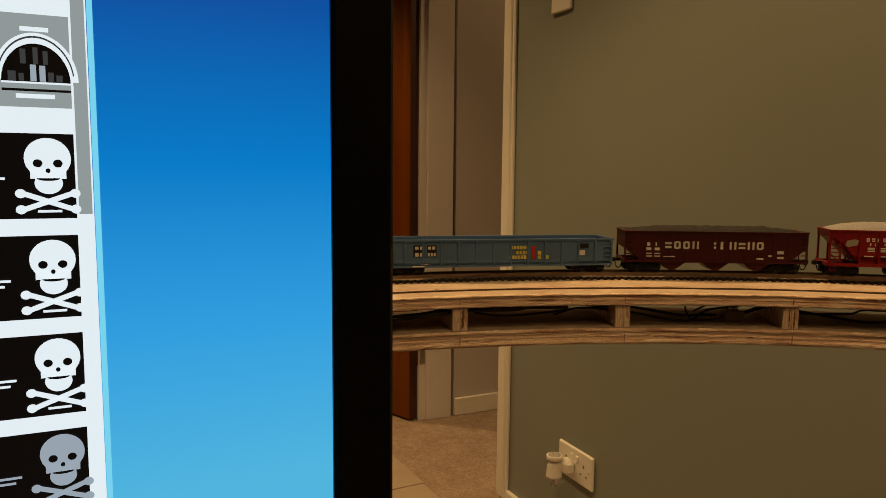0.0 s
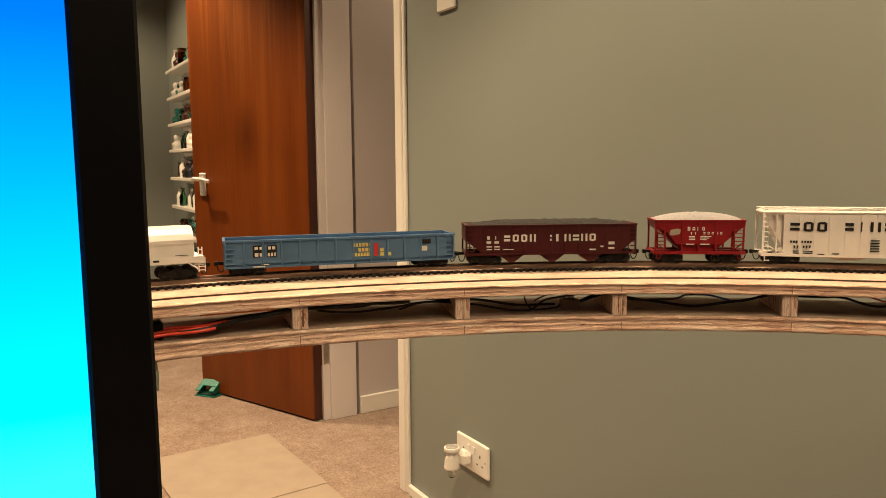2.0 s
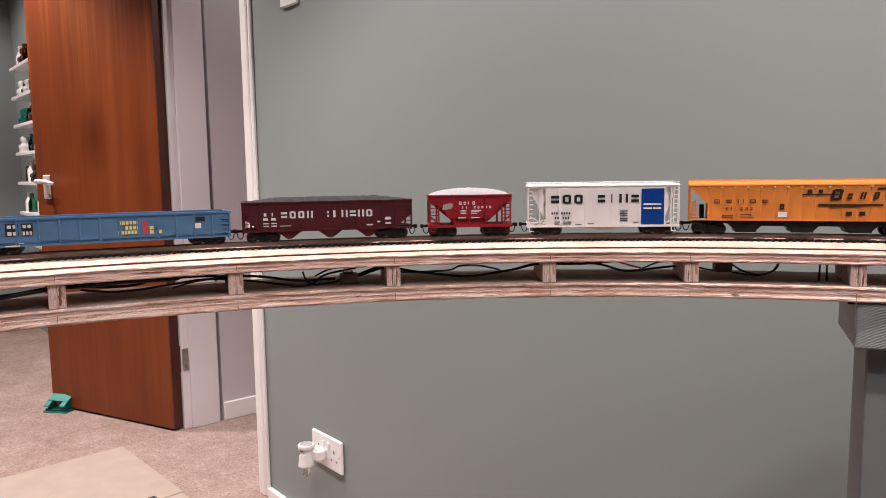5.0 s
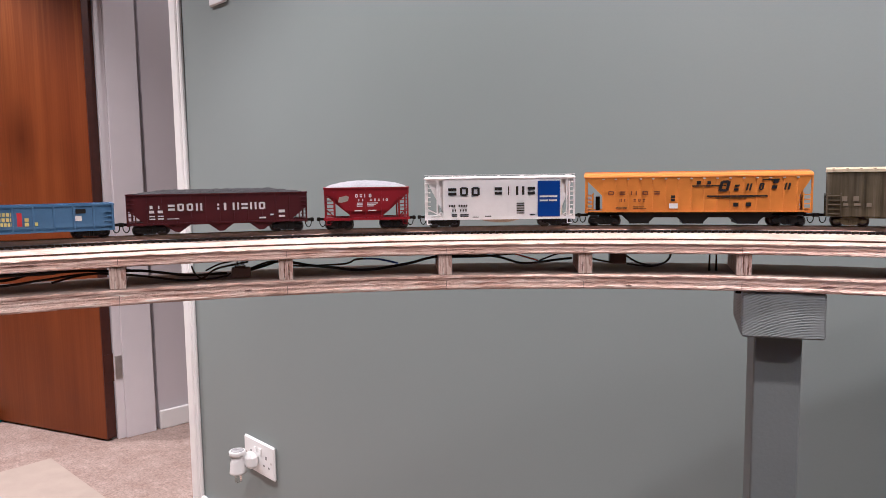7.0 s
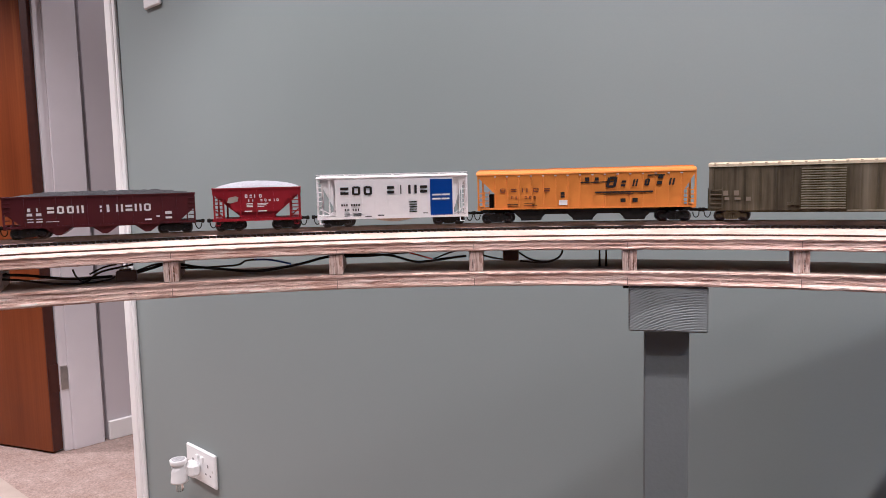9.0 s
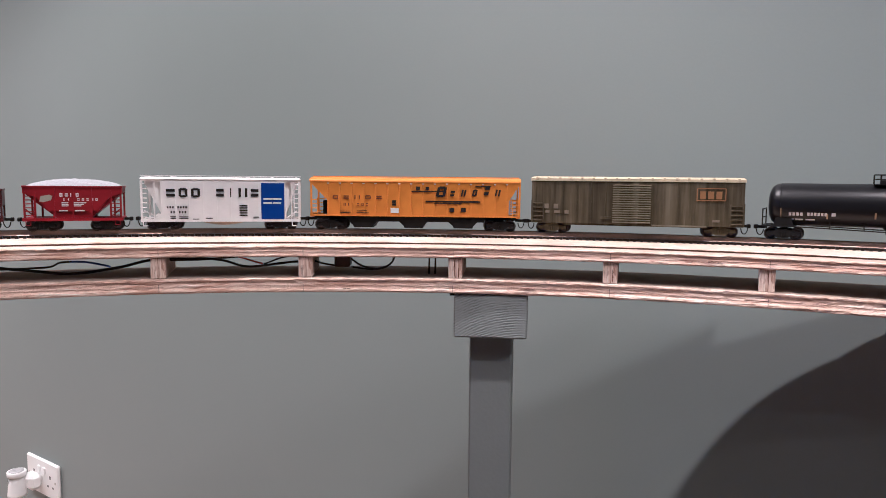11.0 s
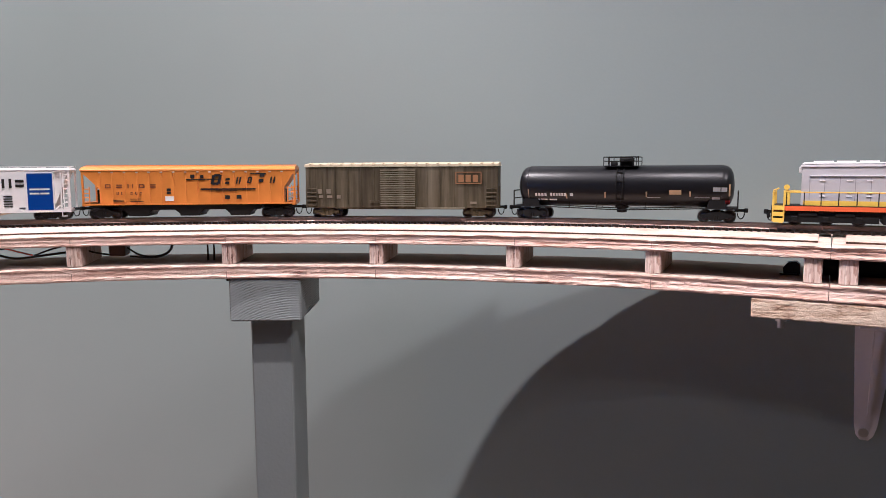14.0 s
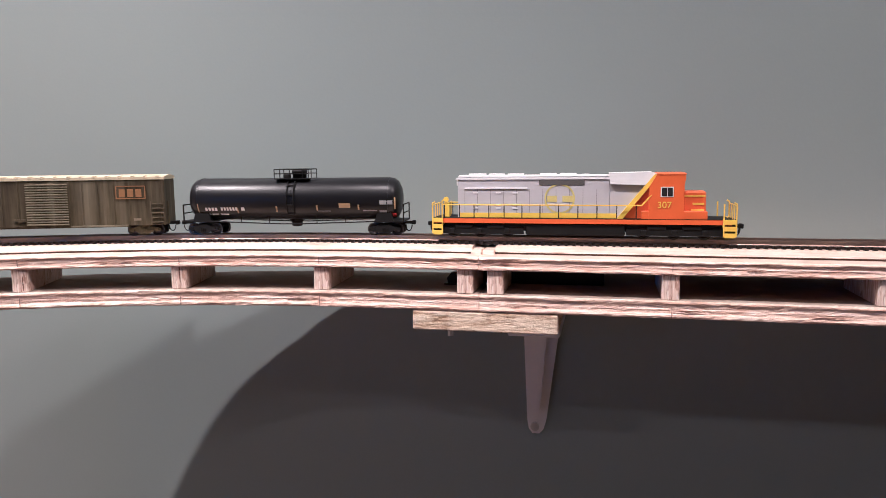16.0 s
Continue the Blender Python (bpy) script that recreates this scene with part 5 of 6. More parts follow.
    glyphs(g, big, BLACKL, y, "emblem", "plain black slanting mark", forms="euoeuo", lean=0.22)
    bars(g, [(X(617), Z(134), 0.030, 0.0011), (X(640), Z(124), 0.0038, 0.0034), (X(690), Z(123), 0.0032, 0.0030), (X(948), Z(103), 0.0150, 0.0011), (X(690), Z(190), 0.0520, 0.0014), (X(735), Z(198), 0.026, 0.0006)], BLACKL, y, "emblem_line")
    bars(g, [(X(815), Z(242), 0.0046, 0.0036), (X(874), Z(241), 0.0046, 0.0036), (X(516), Z(196), 0.0038, 0.0026), (X(516), Z(211), 0.0038, 0.0022)], BLACKL, y, "data_panel")
    bars(g, [(X(508), Z(251), 0.0078, 0.0046)], WHITEL, y, "data_label", "small white data label")
    bars(g, [(X(243), Z(254), 0.010, 0.0006), (X(330), Z(254), 0.012, 0.0006), (X(243), Z(246), 0.010, 0.0006), (X(330), Z(240), 0.010, 0.0006)], BLACKL, y, "small_lettering")
    run_gear(g, L, BLACKC, 0.0185)


def make_maroon_hopper(s0, s1):
    m, L = at_track(s0, s1)
    g = thing("open_hopper", "maroon model open hopper wagon heaped with dark coal", "train wagon", m, "train wagons")
    a, W = L / 2, 0.0172
    out = [(-a + 0.016, 0.0105), (-a + 0.0015, 0.0225), (-a, 0.0225), (-a, 0.0368), (a, 0.0368), (a, 0.0225), (a - 0.0015, 0.0225), (a - 0.016, 0.0105)]
    part("body", prism(out, -W, W), MAROON, g)
    part("top_rim", boxes((-a - 0.0004, a + 0.0004, -W - 0.0008, -W + 0.0012, 0.0358, 0.0372), (-a - 0.0004, a + 0.0004, W - 0.0012, W + 0.0008, 0.0358, 0.0372), (-a - 0.0005, -a + 0.0012, -W, W, 0.0359, 0.0373), (a - 0.0012, a + 0.0005, -W, W, 0.0359, 0.0373)), MAROON, g)
    part("side_sill", boxes((-a, a, -W - 0.0008, -W + 0.0008, 0.0098, 0.0114)), MAROON, g)
    part("side_sill", boxes((-a, a, W - 0.0008, W + 0.0008, 0.0098, 0.0114)), MAROON, g)
    n = 11
    for i in range(n):
        x = -a + 0.0165 + (L - 0.033) * i / (n - 1)
        part("side_rib", boxes((x - 0.0006, x + 0.0006, -W - 0.0007, -W + 0.0002, 0.0112, 0.0359), bevel=0.0002), MAROON, g)
    for d in (-1, 1):
        for y in (-W + 0.0004, W - 0.0004):
            part("corner_post", boxes((d * (a - 0.0008) - 0.0008, d * (a - 0.0008) + 0.0008, y - 0.0007, y + 0.0007, 0.0112, 0.0228)), MAROON, g)
            bm = bmesh.new()
            cyl_between(bm, (d * (a - 0.0075), y, 0.0112), (d * (a - 0.0075), y, 0.0180), 0.0006, seg=6)
            cyl_between(bm, (d * (a - 0.015), y, 0.0114), (d * (a - 0.001), y, 0.0114), 0.0006, seg=6)
            part("end_brace", bm, MAROON, g)
        add_ladder(g, d * (a - 0.0036), -W - 0.0005, 0.0114, 0.034, 0.0050, MAROON, 6, False)
        part("end_sill", boxes((d * (a - 0.0012) - 0.0012, d * (a - 0.0012) + 0.0012, -W, W, 0.0088, 0.0122)), MAROON, g)
    for x in (-0.0365, 0.001, 0.0365):
        part("hopper_bay", prism([(x - 0.0125, 0.0104), (x + 0.0125, 0.0104), (x + 0.002, 0.0028), (x - 0.002, 0.0028)], -W + 0.002, W - 0.002), MAROON, g)
    part("centre_sill", boxes((-a + 0.001, a - 0.001, -0.0035, 0.0035, 0.0085, 0.0118)), MAROON, g)
    part("coal_load", heap(-a + 0.002, a - 0.002, 2 * W - 0.0016, 0.0366, 0.0042, 3.0, 60, 12, 0.0010), LOADC, g, "heaped dark grey coal load")
    k = L / 533
    X = lambda zx: (zx - 278.5) * k
    Z = lambda zy: (222 - zy) * 0.0002946
    y = -W - 0.0007
    glyphs(g, row(X(130), X(236), Z(148), 0.0066, 4, 0.70) + [(X(272), Z(148), 0.0017, 0.0066)] + row(X(291), X(422), Z(148), 0.0066, 5, 0.74), WHITEL, y, "lettering", "white plain mark", forms="eooueiueuo")
    bars(g, [(X(78), Z(140), 0.0024, 0.003), (X(102), Z(140), 0.0010, 0.003), (X(76), Z(153), 0.0042, 0.0024), (X(100), Z(153), 0.0042, 0.0024), (X(76), Z(164), 0.0048, 0.001), (X(100), Z(164), 0.0048, 0.001), (X(76), Z(172), 0.0048, 0.001), (X(100), Z(172), 0.0048, 0.001),
             (X(396), Z(177), 0.0060, 0.0014), (X(430), Z(168), 0.003, 0.0014), (X(456), Z(160), 0.0055, 0.0026), (X(456), Z(174), 0.0055, 0.0018), (X(126), Z(172), 0.010, 0.0006)], WHITEL, y, "small_lettering")
    run_gear(g, L, BLACKC, 0.0185)


def make_ore_car(s0, s1):
    m, L = at_track(s0, s1)
    g = thing("ore_car", "bright red model ore wagon heaped with pale ore", "train wagon", m, "train wagons")
    a, W = L / 2, 0.0165
    out = [(-0.0120, 0.0105), (-a + 0.009, 0.0265), (-a + 0.0005, 0.0345), (-a + 0.0005, 0.0398), (a - 0.0005, 0.0398), (a - 0.0005, 0.0345), (a - 0.009, 0.0265), (0.0120, 0.0105)]
    part("body", prism(out, -W + 0.002, W - 0.002), RED, g)
    part("side_panel", prism([(-a, 0.0340), (-a, 0.0402), (a, 0.0402), (a, 0.0340), (a - 0.010, 0.0310), (a - 0.020, 0.0180), (-a + 0.020, 0.0180), (-a + 0.010, 0.0310)], -W, -W + 0.0021), RED, g)
    part("side_panel", prism([(-a, 0.0340), (-a, 0.0402), (a, 0.0402), (a, 0.0340), (a - 0.010, 0.0310), (a - 0.020, 0.0180), (-a + 0.020, 0.0180), (-a + 0.010, 0.0310)], W - 0.0021, W), RED, g)
    part("top_rim", boxes((-a - 0.0004, a + 0.0004, -W - 0.0009, -W + 0.001, 0.0388, 0.0404), (-a - 0.0004, a + 0.0004, W - 0.001, W + 0.0009, 0.0388, 0.0404), (-a - 0.0005, -a + 0.001, -W, W, 0.0387, 0.0405), (a - 0.001, a + 0.0005, -W, W, 0.0387, 0.0405)), RED, g)
    part("side_sill", boxes((-a - 0.0006, a + 0.0006, -W - 0.0012, -W + 0.002, 0.0092, 0.0118)), RED, g)
    part("side_sill", boxes((-a - 0.0006, a + 0.0006, W - 0.002, W + 0.0012, 0.0092, 0.0118)), RED, g)
    part("centre_sill", boxes((-a, a, -0.004, 0.004, 0.0086, 0.0116)), RED, g)
    for x in (-0.0155, -0.0005, 0.0145):
        for y in (-W - 0.0004, W + 0.0004):
            part("side_rib", boxes((x - 0.0008, x + 0.0008, y - 0.0006, y + 0.0006, 0.0116, 0.0388)), RED, g)
    for d in (-1, 1):
        for x in (a - 0.0012, a - 0.0095):
            for y in (-W + 0.0004, W - 0.0004):
                part("corner_post", boxes((d * x - 0.0008, d * x + 0.0008, y - 0.0007, y + 0.0007, 0.0116, 0.036)), RED, g)
        bm = bmesh.new()
        cyl_between(bm, (d * (a - 0.0095), -W + 0.0006, 0.0125), (d * (a - 0.002), -W + 0.0006, 0.0195), 0.0006, seg=6)
        part("end_brace", bm, RED, g)
        add_ladder(g, d * (a - 0.0052), -W - 0.0006, 0.0125, 0.033, 0.0075, RED, 6, False)
        part("end_sill", boxes((d * (a - 0.001) - 0.0012, d * (a - 0.001) + 0.0012, -W, W, 0.0090, 0.0120)), RED, g)
        part("step", boxes((d * (a - 0.004) - 0.0022, d * (a - 0.004) + 0.0022, -W - 0.001, -W - 0.0004, 0.0052, 0.0060), (d * (a - 0.004) - 0.0022, d * (a - 0.004) - 0.0016, -W - 0.001, -W - 0.0004, 0.0058, 0.0094), (d * (a - 0.004) + 0.0016, d * (a - 0.004) + 0.0022, -W - 0.001, -W - 0.0004, 0.0058, 0.0094)), RED, g)
    part("ore_load", heap(-a + 0.001, a - 0.001, 2 * W - 0.0016, 0.0398, 0.0070, 9.0, 40, 12, 0.0004, True), LOADG, g, "heaped pale grey ore load")
    y = -W - 0.0001
    k = L / 293
    X = lambda zx: (zx - 746.5) * k
    Z = lambda zy: (222 - zy) * 0.000274
    glyphs(g, row(X(707), X(770), Z(110), 0.0034, 4, 0.55) + row(X(718), X(826), Z(123), 0.0024, 8, 0.5, (2,)), WHITEL, y, "lettering", "white plain mark", forms="oeuoiieoeuo")
    bars(g, [(X(712), Z(131), 0.0055, 0.0008), (X(748), Z(131), 0.0100, 0.0008), (X(712), Z(136), 0.0055, 0.0008), (X(748), Z(136), 0.0080, 0.0008), (X(712), Z(141), 0.0055, 0.0008), (X(748), Z(141), 0.0060, 0.0008), (X(704), Z(157), 0.0070, 0.001), (X(750), Z(157), 0.0080, 0.001)], WHITEL, y, "small_lettering")
    q = prism([(X(648), Z(125)), (X(652), Z(108)), (X(676), Z(103)), (X(686), Z(107)), (X(682), Z(121)), (X(660), Z(127))], y - 0.00025, y + 0.0001)
    part("emblem", q, plain("dull_emblem", (0.38, 0.36, 0.30), 0.5), g, "dull grey-green plain emblem")
    run_gear(g, L, BLACKC, 0.0140, 0.0165)


def make_white_hopper(s0, s1):
    m, L = at_track(s0, s1)
    g = thing("covered_hopper", "white model covered hopper wagon with a blue panel", "train wagon", m, "train wagons")
    a, W = L / 2, 0.0172
    k = L / 906
    X = lambda zx: (zx - 1045) * k
    Z = lambda zy: (375 - zy) * 0.000168
    part("body", boxes((X(705), X(1410), -W, W, 0.0085, 0.0455)), WHITEC, g)
    for d, xs in ((-1, X(705)), (1, X(1410))):
        e = d * (a - 0.003)
        part("slope_sheet", prism([(xs, 0.014), (xs, 0.0455), (e, 0.0455), (e, 0.043)], -W + 0.004, W - 0.004), WHITEC, g)
        for y in (-W + 0.0005, W - 0.0005):
            part("corner_post", boxes((d * (a - 0.001) - 0.0009, d * (a - 0.001) + 0.0009, y - 0.0007, y + 0.0007, 0.0085, 0.046)), WHITEC, g)
            part("end_post", boxes((xs + d * 0.006 - 0.0006, xs + d * 0.006 + 0.0006, y - 0.0006, y + 0.0006, 0.0105, 0.045)), WHITEC, g)
        bm = bmesh.new()
        cyl_between(bm, (xs + d * 0.001, -W + 0.0006, 0.011), (e, -W + 0.0006, 0.018), 0.0006, seg=6)
        part("end_brace", bm, WHITEC, g)
        add_ladder(g, d * (a - 0.0032), -W - 0.0004, 0.010, 0.045, 0.0050, WHITEC, 8, d > 0)
        part("end_sill", boxes((d * (a - 0.0015) - 0.0015, d * (a - 0.0015) + 0.0015, -W, W, 0.0075, 0.0105)), WHITEC, g)
        bm = boxes((d * (a - 0.005) - 0.003, d * (a - 0.005) + 0.0015, -W - 0.0008, -W - 0.0002, 0.0036, 0.0044), (d * (a - 0.005) - 0.003, d * (a - 0.005) - 0.0022, -W - 0.0008, -W - 0.0002, 0.0042, 0.0085))
        part("step", bm, WHITEC, g)
    part("brake_wheel", lathe(bmesh.new(), [(0.0025, 0), (0.0025, 0.0012), (0.001, 0.0013), (0.001, 0.0004)], 14, pose(X(690), -W + 0.002, 0.0130, 90, 0, 0)), WHITEC, g)
    part("side_sill", boxes((-a, a, -W - 0.0006, -W + 0.001, 0.0078, 0.0104)), WHITEC, g)
    part("side_sill", boxes((-a, a, W - 0.001, W + 0.0006, 0.0078, 0.0104)), WHITEC, g)
    for i in range(10):
        x = X(705) + (X(1410) - X(705)) * i / 9
        part("side_rib", boxes((x - 0.0004, x + 0.0004, -W - 0.0005, -W + 0.0002, 0.0100, 0.0454)), WHITEC, g)
    part("roof", boxes((-a - 0.0005, a + 0.0005, -W - 0.0008, W + 0.0008, 0.0454, 0.0492), bevel=0.0017), WHITEC, g)
    part("roof_walk", boxes((-a, a, -0.0165, -0.0095, 0.0500, 0.0507)), WHITEC, g)
    part("roof_walk", boxes((-a, a, 0.0095, 0.0165, 0.0500, 0.0507)), WHITEC, g)
    for i in range(7):
        x = -a + 0.004 + (L - 0.008) * i / 6
        part("walk_bracket", boxes((x - 0.0005, x + 0.0005, -0.0163, 0.0163, 0.0491, 0.0501)), WHITEC, g)
    y = -W - 0.0006
    bars(g, [(X(1272), Z(315), X(1405) - X(1272), Z(112) - Z(315))], BLUEP, y, "blue_panel", "solid blue painted panel", 0.0003)
    bars(g, [(X(1284), Z(205), 0.0085, 0.0016), (X(1340), Z(205), 0.0078, 0.0016), (X(1284), Z(228), 0.0080, 0.0016), (X(1340), Z(228), 0.0075, 0.0016)], WHITEL, y - 0.0003, "panel_lettering")
    glyphs(g, row(X(735), X(945), Z(193), 0.0084, 3, 0.70) + [(X(1015), Z(191), 0.0068, 0.0084), (X(1094), Z(191), 0.0021, 0.0084), (X(1142), Z(191), 0.0080, 0.0084), (X(1212), Z(191), 0.0070, 0.0084)], BLACKL, y, "lettering", "large black plain mark", forms="eooeiue")
    bars(g, row(X(738), X(855), Z(254), 0.0019, 8, 0.6, (3,)) + row(X(758), X(852), Z(281), 0.0021, 6, 0.5, (2,)), BLACKL, y, "road_name")
    bars(g, [(X(756), Z(300), 0.005, 0.0007), (X(806), Z(300), 0.008, 0.0007), (X(756), Z(312), 0.005, 0.0007), (X(806), Z(312), 0.008, 0.0007), (X(880), Z(316), 0.006, 0.0007), (X(955), Z(312), 0.006, 0.0008)] + [(X(1146), Z(240 + i * 14), 0.0072, 0.0009) for i in range(5)] + [(X(1225), Z(305), 0.005, 0.0008)], BLACKL, y, "small_lettering")
    bl = [(X(920 + i * 26), 0.0079 - 0.0034 * math.sin(math.pi * i / 10) ** 0.8) for i in range(11)]
    part("belly_sheet", prism(bl + [(X(1180), 0.0082), (X(920), 0.0082)], -0.010, 0.010), TAN, g, "tan curved underbelly sheet")
    part("centre_sill", boxes((-a + 0.001, a - 0.001, -0.0035, 0.0035, 0.0085, 0.0112)), WHITEC, g)
    run_gear(g, L, BLACKC, 0.0185)


def make_boxcar(s0, s1):
    m, L = at_track(s0, s1)
    g = thing("boxcar", "heavily weathered olive model boxcar with a pale roof", "train wagon", m, "train wagons")
    a, W = L / 2, 0.0180
    k = L / 589
    X = lambda zx: (zx - 362.5) * k
    Z = lambda zy: (233 - zy) * 0.0003175
    part("body", boxes((-a, a, -W, W, 0.0095, 0.0500), bevel=0.0004), OLIVE, g)
    roof = [(-W - 0.0008, 0.0488), (-W - 0.0008, 0.0512), (0, 0.0530), (W + 0.0008, 0.0512), (W + 0.0008, 0.0488)]
    bm = prism(roof, -a - 0.0006, a + 0.0006)
    bmesh.ops.rotate(bm, cent=(0, 0, 0), matrix=Matrix.Rotation(radians(90), 3, "Z"), verts=bm.verts)
    part("roof", bm, CREAM, g, "pale dusty ribbed roof")
    for i in range(18):
        x = -a + 0.005 + (L - 0.010) * i / 17
        part("roof_rib", boxes((x - 0.0012, x + 0.0012, -W - 0.0012, W + 0.0012, 0.0500, 0.0524), bevel=0.0004), CREAM, g)
    dr = part("sliding_door", boxes((X(300), X(412), -W - 0.0012, -W + 0.0002, Z(200), Z(84))), OLIVE, g, "corrugated sliding door")
    for i in range(17):
        z = Z(196) + (Z(90) - Z(196)) * i / 16
        part("corrugation", boxes((X(303), X(409), -W - 0.0021, -W - 0.0010, z - 0.0006, z + 0.0005), bevel=0.0002), DUSTY, dr)
    part("door_handle", boxes((X(270), X(300), -W - 0.0018, -W + 0.0002, Z(188), Z(180))), OLIVE, g)
    part("door_rail", boxes((X(412), X(560), -W - 0.0014, -W + 0.0002, Z(205), Z(201))), DUSTY, g, "dusty lower door rail")
    for i in range(15):
        x = -a + 0.0035 + (L - 0.007) * i / 14
        if X(296) < x < X(416):
            continue
        part("side_rib", boxes((x - 0.0004, x + 0.0004, -W - 0.0005, -W + 0.0002, 0.010, 0.0496)), OLIVE, g)
    for d in (-1, 1):
        add_ladder(g, d * (a - 0.0060), -W - 0.0010, 0.0100, 0.0300, 0.0105, OLIVE, 5)
        add_ladder(g, d * (a + 0.0006), -0.010, 0.0100, 0.0300, 0.0010, OLIVE, 4)
    y = -W - 0.0005
    bars(g, [(X(533), Z(131), X(607) - X(533), 0.0008), (X(533), Z(98), X(607) - X(533), 0.0008), (X(531), Z(131), 0.0008, 0.0108), (X(606), Z(131), 0.0008, 0.0108)] + row(X(540), X(604), Z(126), 0.0068, 3, 0.72), plain("faded_orange_emblem", (0.24, 0.125, 0.035), 0.7, 0, 0.3), y, "emblem", "faded orange plain emblem")
    bars(g, [(X(106), Z(160), 0.0042, 0.0044), (X(134), Z(160), 0.0042, 0.0044), (X(110), Z(173), 0.0038, 0.0026), (X(136), Z(173), 0.005, 0.0026), (X(166), Z(175), 0.0038, 0.0034), (X(575), Z(190), 0.006, 0.002)], plain("faded_white_lettering", (0.185, 0.155, 0.098), 0.8, 0, 0.3), y, "lettering", "faded plain lettering bar")
    part("centre_sill", boxes((-a + 0.001, a - 0.001, -0.004, 0.004, 0.0088, 0.0110)), OLIVE, g)
    part("side_sill", boxes((-a + 0.03, a - 0.03, -W + 0.001, -W + 0.003, 0.0082, 0.0098)), OLIVE, g)
    run_gear(g, L, RUSTY, 0.0190)


def make_tank_car(s0, s1):
    m, L = at_track(s0, s1)
    g = thing("tank_car", "glossy black model tank wagon with a top platform", "train wagon", m, "train wagons")
    a = L / 2
    R0, zc = 0.0182, 0.0305
    e = a - 0.0035
    prof = [(0.002, -e), (R0 * 0.55, -e + 0.0009), (R0 * 0.83, -e + 0.0032), (R0 * 0.95, -e + 0.0062), (R0, -e + 0.0105)]
    prof += [(R0, 0.0)] + [(r, -z) for r, z in prof[::-1]]
    bm = lathe(bmesh.new(), prof, 40, pose(0, 0, zc, 0, 90, 0))
    part("tank", bm, TANKB, g, "satin black cylindrical tank", True)
    for x in (-e + 0.0105, e - 0.0105, 0.0):
        bm = bmesh.new()
        cyl_between(bm, (x - 0.0004, 0, zc), (x + 0.0004, 0, zc), R0 + 0.00025, seg=40)
        part("seam", bm, TANKB, g)
    for d in (-1, 1):
        part("end_platform", boxes((d * (a - 0.013) - 0.013, d * (a - 0.013) + 0.013, -0.0155, 0.0155, 0.0112, 0.0126)), BLACKC, g)
        part("saddle", prism([(d * (a - 0.017) - 0.008, 0.0124), (d * (a - 0.017) + 0.008, 0.0124), (d * (a - 0.017) + 0.006, 0.0195), (d * (a - 0.017) - 0.006, 0.0195)], -0.0150, 0.0150), BLACKC, g)
        bm = bmesh.new()
        for y in (-0.015, 0.015):
            tube(bm, [(d * (a - 0.0005), y, 0.0126), (d * (a - 0.0005), y, 0.0265)], 0.0006, 6)
        tube(bm, [(d * (a - 0.0005), -0.015, 0.0262), (d * (a - 0.0005), 0.015, 0.0262)], 0.0006, 6)
        tube(bm, [(d * (a - 0.0005), -0.015, 0.019), (d * (a - 0.0005), 0.015, 0.019)], 0.0005, 6)
        part("end_rail", bm, BLACKC, g)
    for y in (-0.0145, 0.0145):
        bm = bmesh.new()
        tube(bm, [(-a + 0.026, y, 0.0118), (-0.008, y, 0.0098), (0.008, y, 0.0098), (a - 0.026, y, 0.0118)], 0.0005, 6)
        for x in (-0.045, -0.02, 0.022, 0.047):
            cyl_between(bm, (x, y, 0.0104), (x, y, 0.0165), 0.0004, seg=6)
        part("side_rail", bm, BLACKC, g)
    part("bottom_outlet", lathe(bmesh.new(), [(0.002, 0.0065), (0.0045, 0.0072), (0.0045, 0.010), (0.007, 0.0125), (0.007, 0.014)], 16), BLACKC, g)
    part("platform", boxes((-0.0150, 0.0150, -0.0125, 0.0125, 0.0478, 0.0484)), BLACKC, g)
    dome = lathe(bmesh.new(), [(0.0060, 0.0475), (0.0060, 0.0525), (0.0066, 0.0527), (0.0066, 0.0548), (0.0058, 0.0556)], 20, pose(0.0035, 0, 0))
    part("dome", dome, BLACKC, g, "black valve dome", True)
    part("valve", boxes((-0.0105, -0.0048, -0.003, 0.003, 0.0483, 0.0520), bevel=0.0006), BLACKC, g)
    bm = bmesh.new()
    for y in (-0.0125, 0.0125):
        for z in (0.0525, 0.0562):
            tube(bm, [(-0.015, y, z), (0.015, y, z)], 0.0004, 6)
        for x in (-0.015, -0.010, 0.010, 0.015):
            cyl_between(bm, (x, y, 0.0480), (x, y, 0.0562), 0.0004, seg=6)
    for x in (-0.015, 0.015):
        tube(bm, [(x, -0.0125, 0.0562), (x, 0.0125, 0.0562)], 0.0004, 6)
    part("platform_rail", bm, BLACKC, g)
    bm = bmesh.new()
    pts_l, pts_r = [], []
    for i in range(9):
        an = radians(25 + i * 13)
        p = (-(R0 + 0.0009) * math.sin(an), zc + (R0 + 0.0009) * math.cos(an))
        pts_l.append((-0.003, *p))
        pts_r.append((0.003, *p))
        if i % 2 == 0:
            cyl_between(bm, pts_l[-1], pts_r[-1], 0.0005, seg=6)
    tube(bm, pts_l, 0.0005, 6)
    tube(bm, pts_r, 0.0005, 6)
    part("ladder", bm, BLACKC, g)
    k = L / 1105
    X = lambda zx: (zx - 705) * k
    Z = lambda zy: (395 - zy) * 0.000177

    def side_bars(spec, mat, name, label=""):
        for x, z, w, h in spec:
            bm = bmesh.new()
            q = []
            for i in range(4):
                zz = z + h * i / 3
                yy = -math.sqrt(max(1e-9, (R0 + 0.0002) ** 2 - (zz - zc) ** 2))
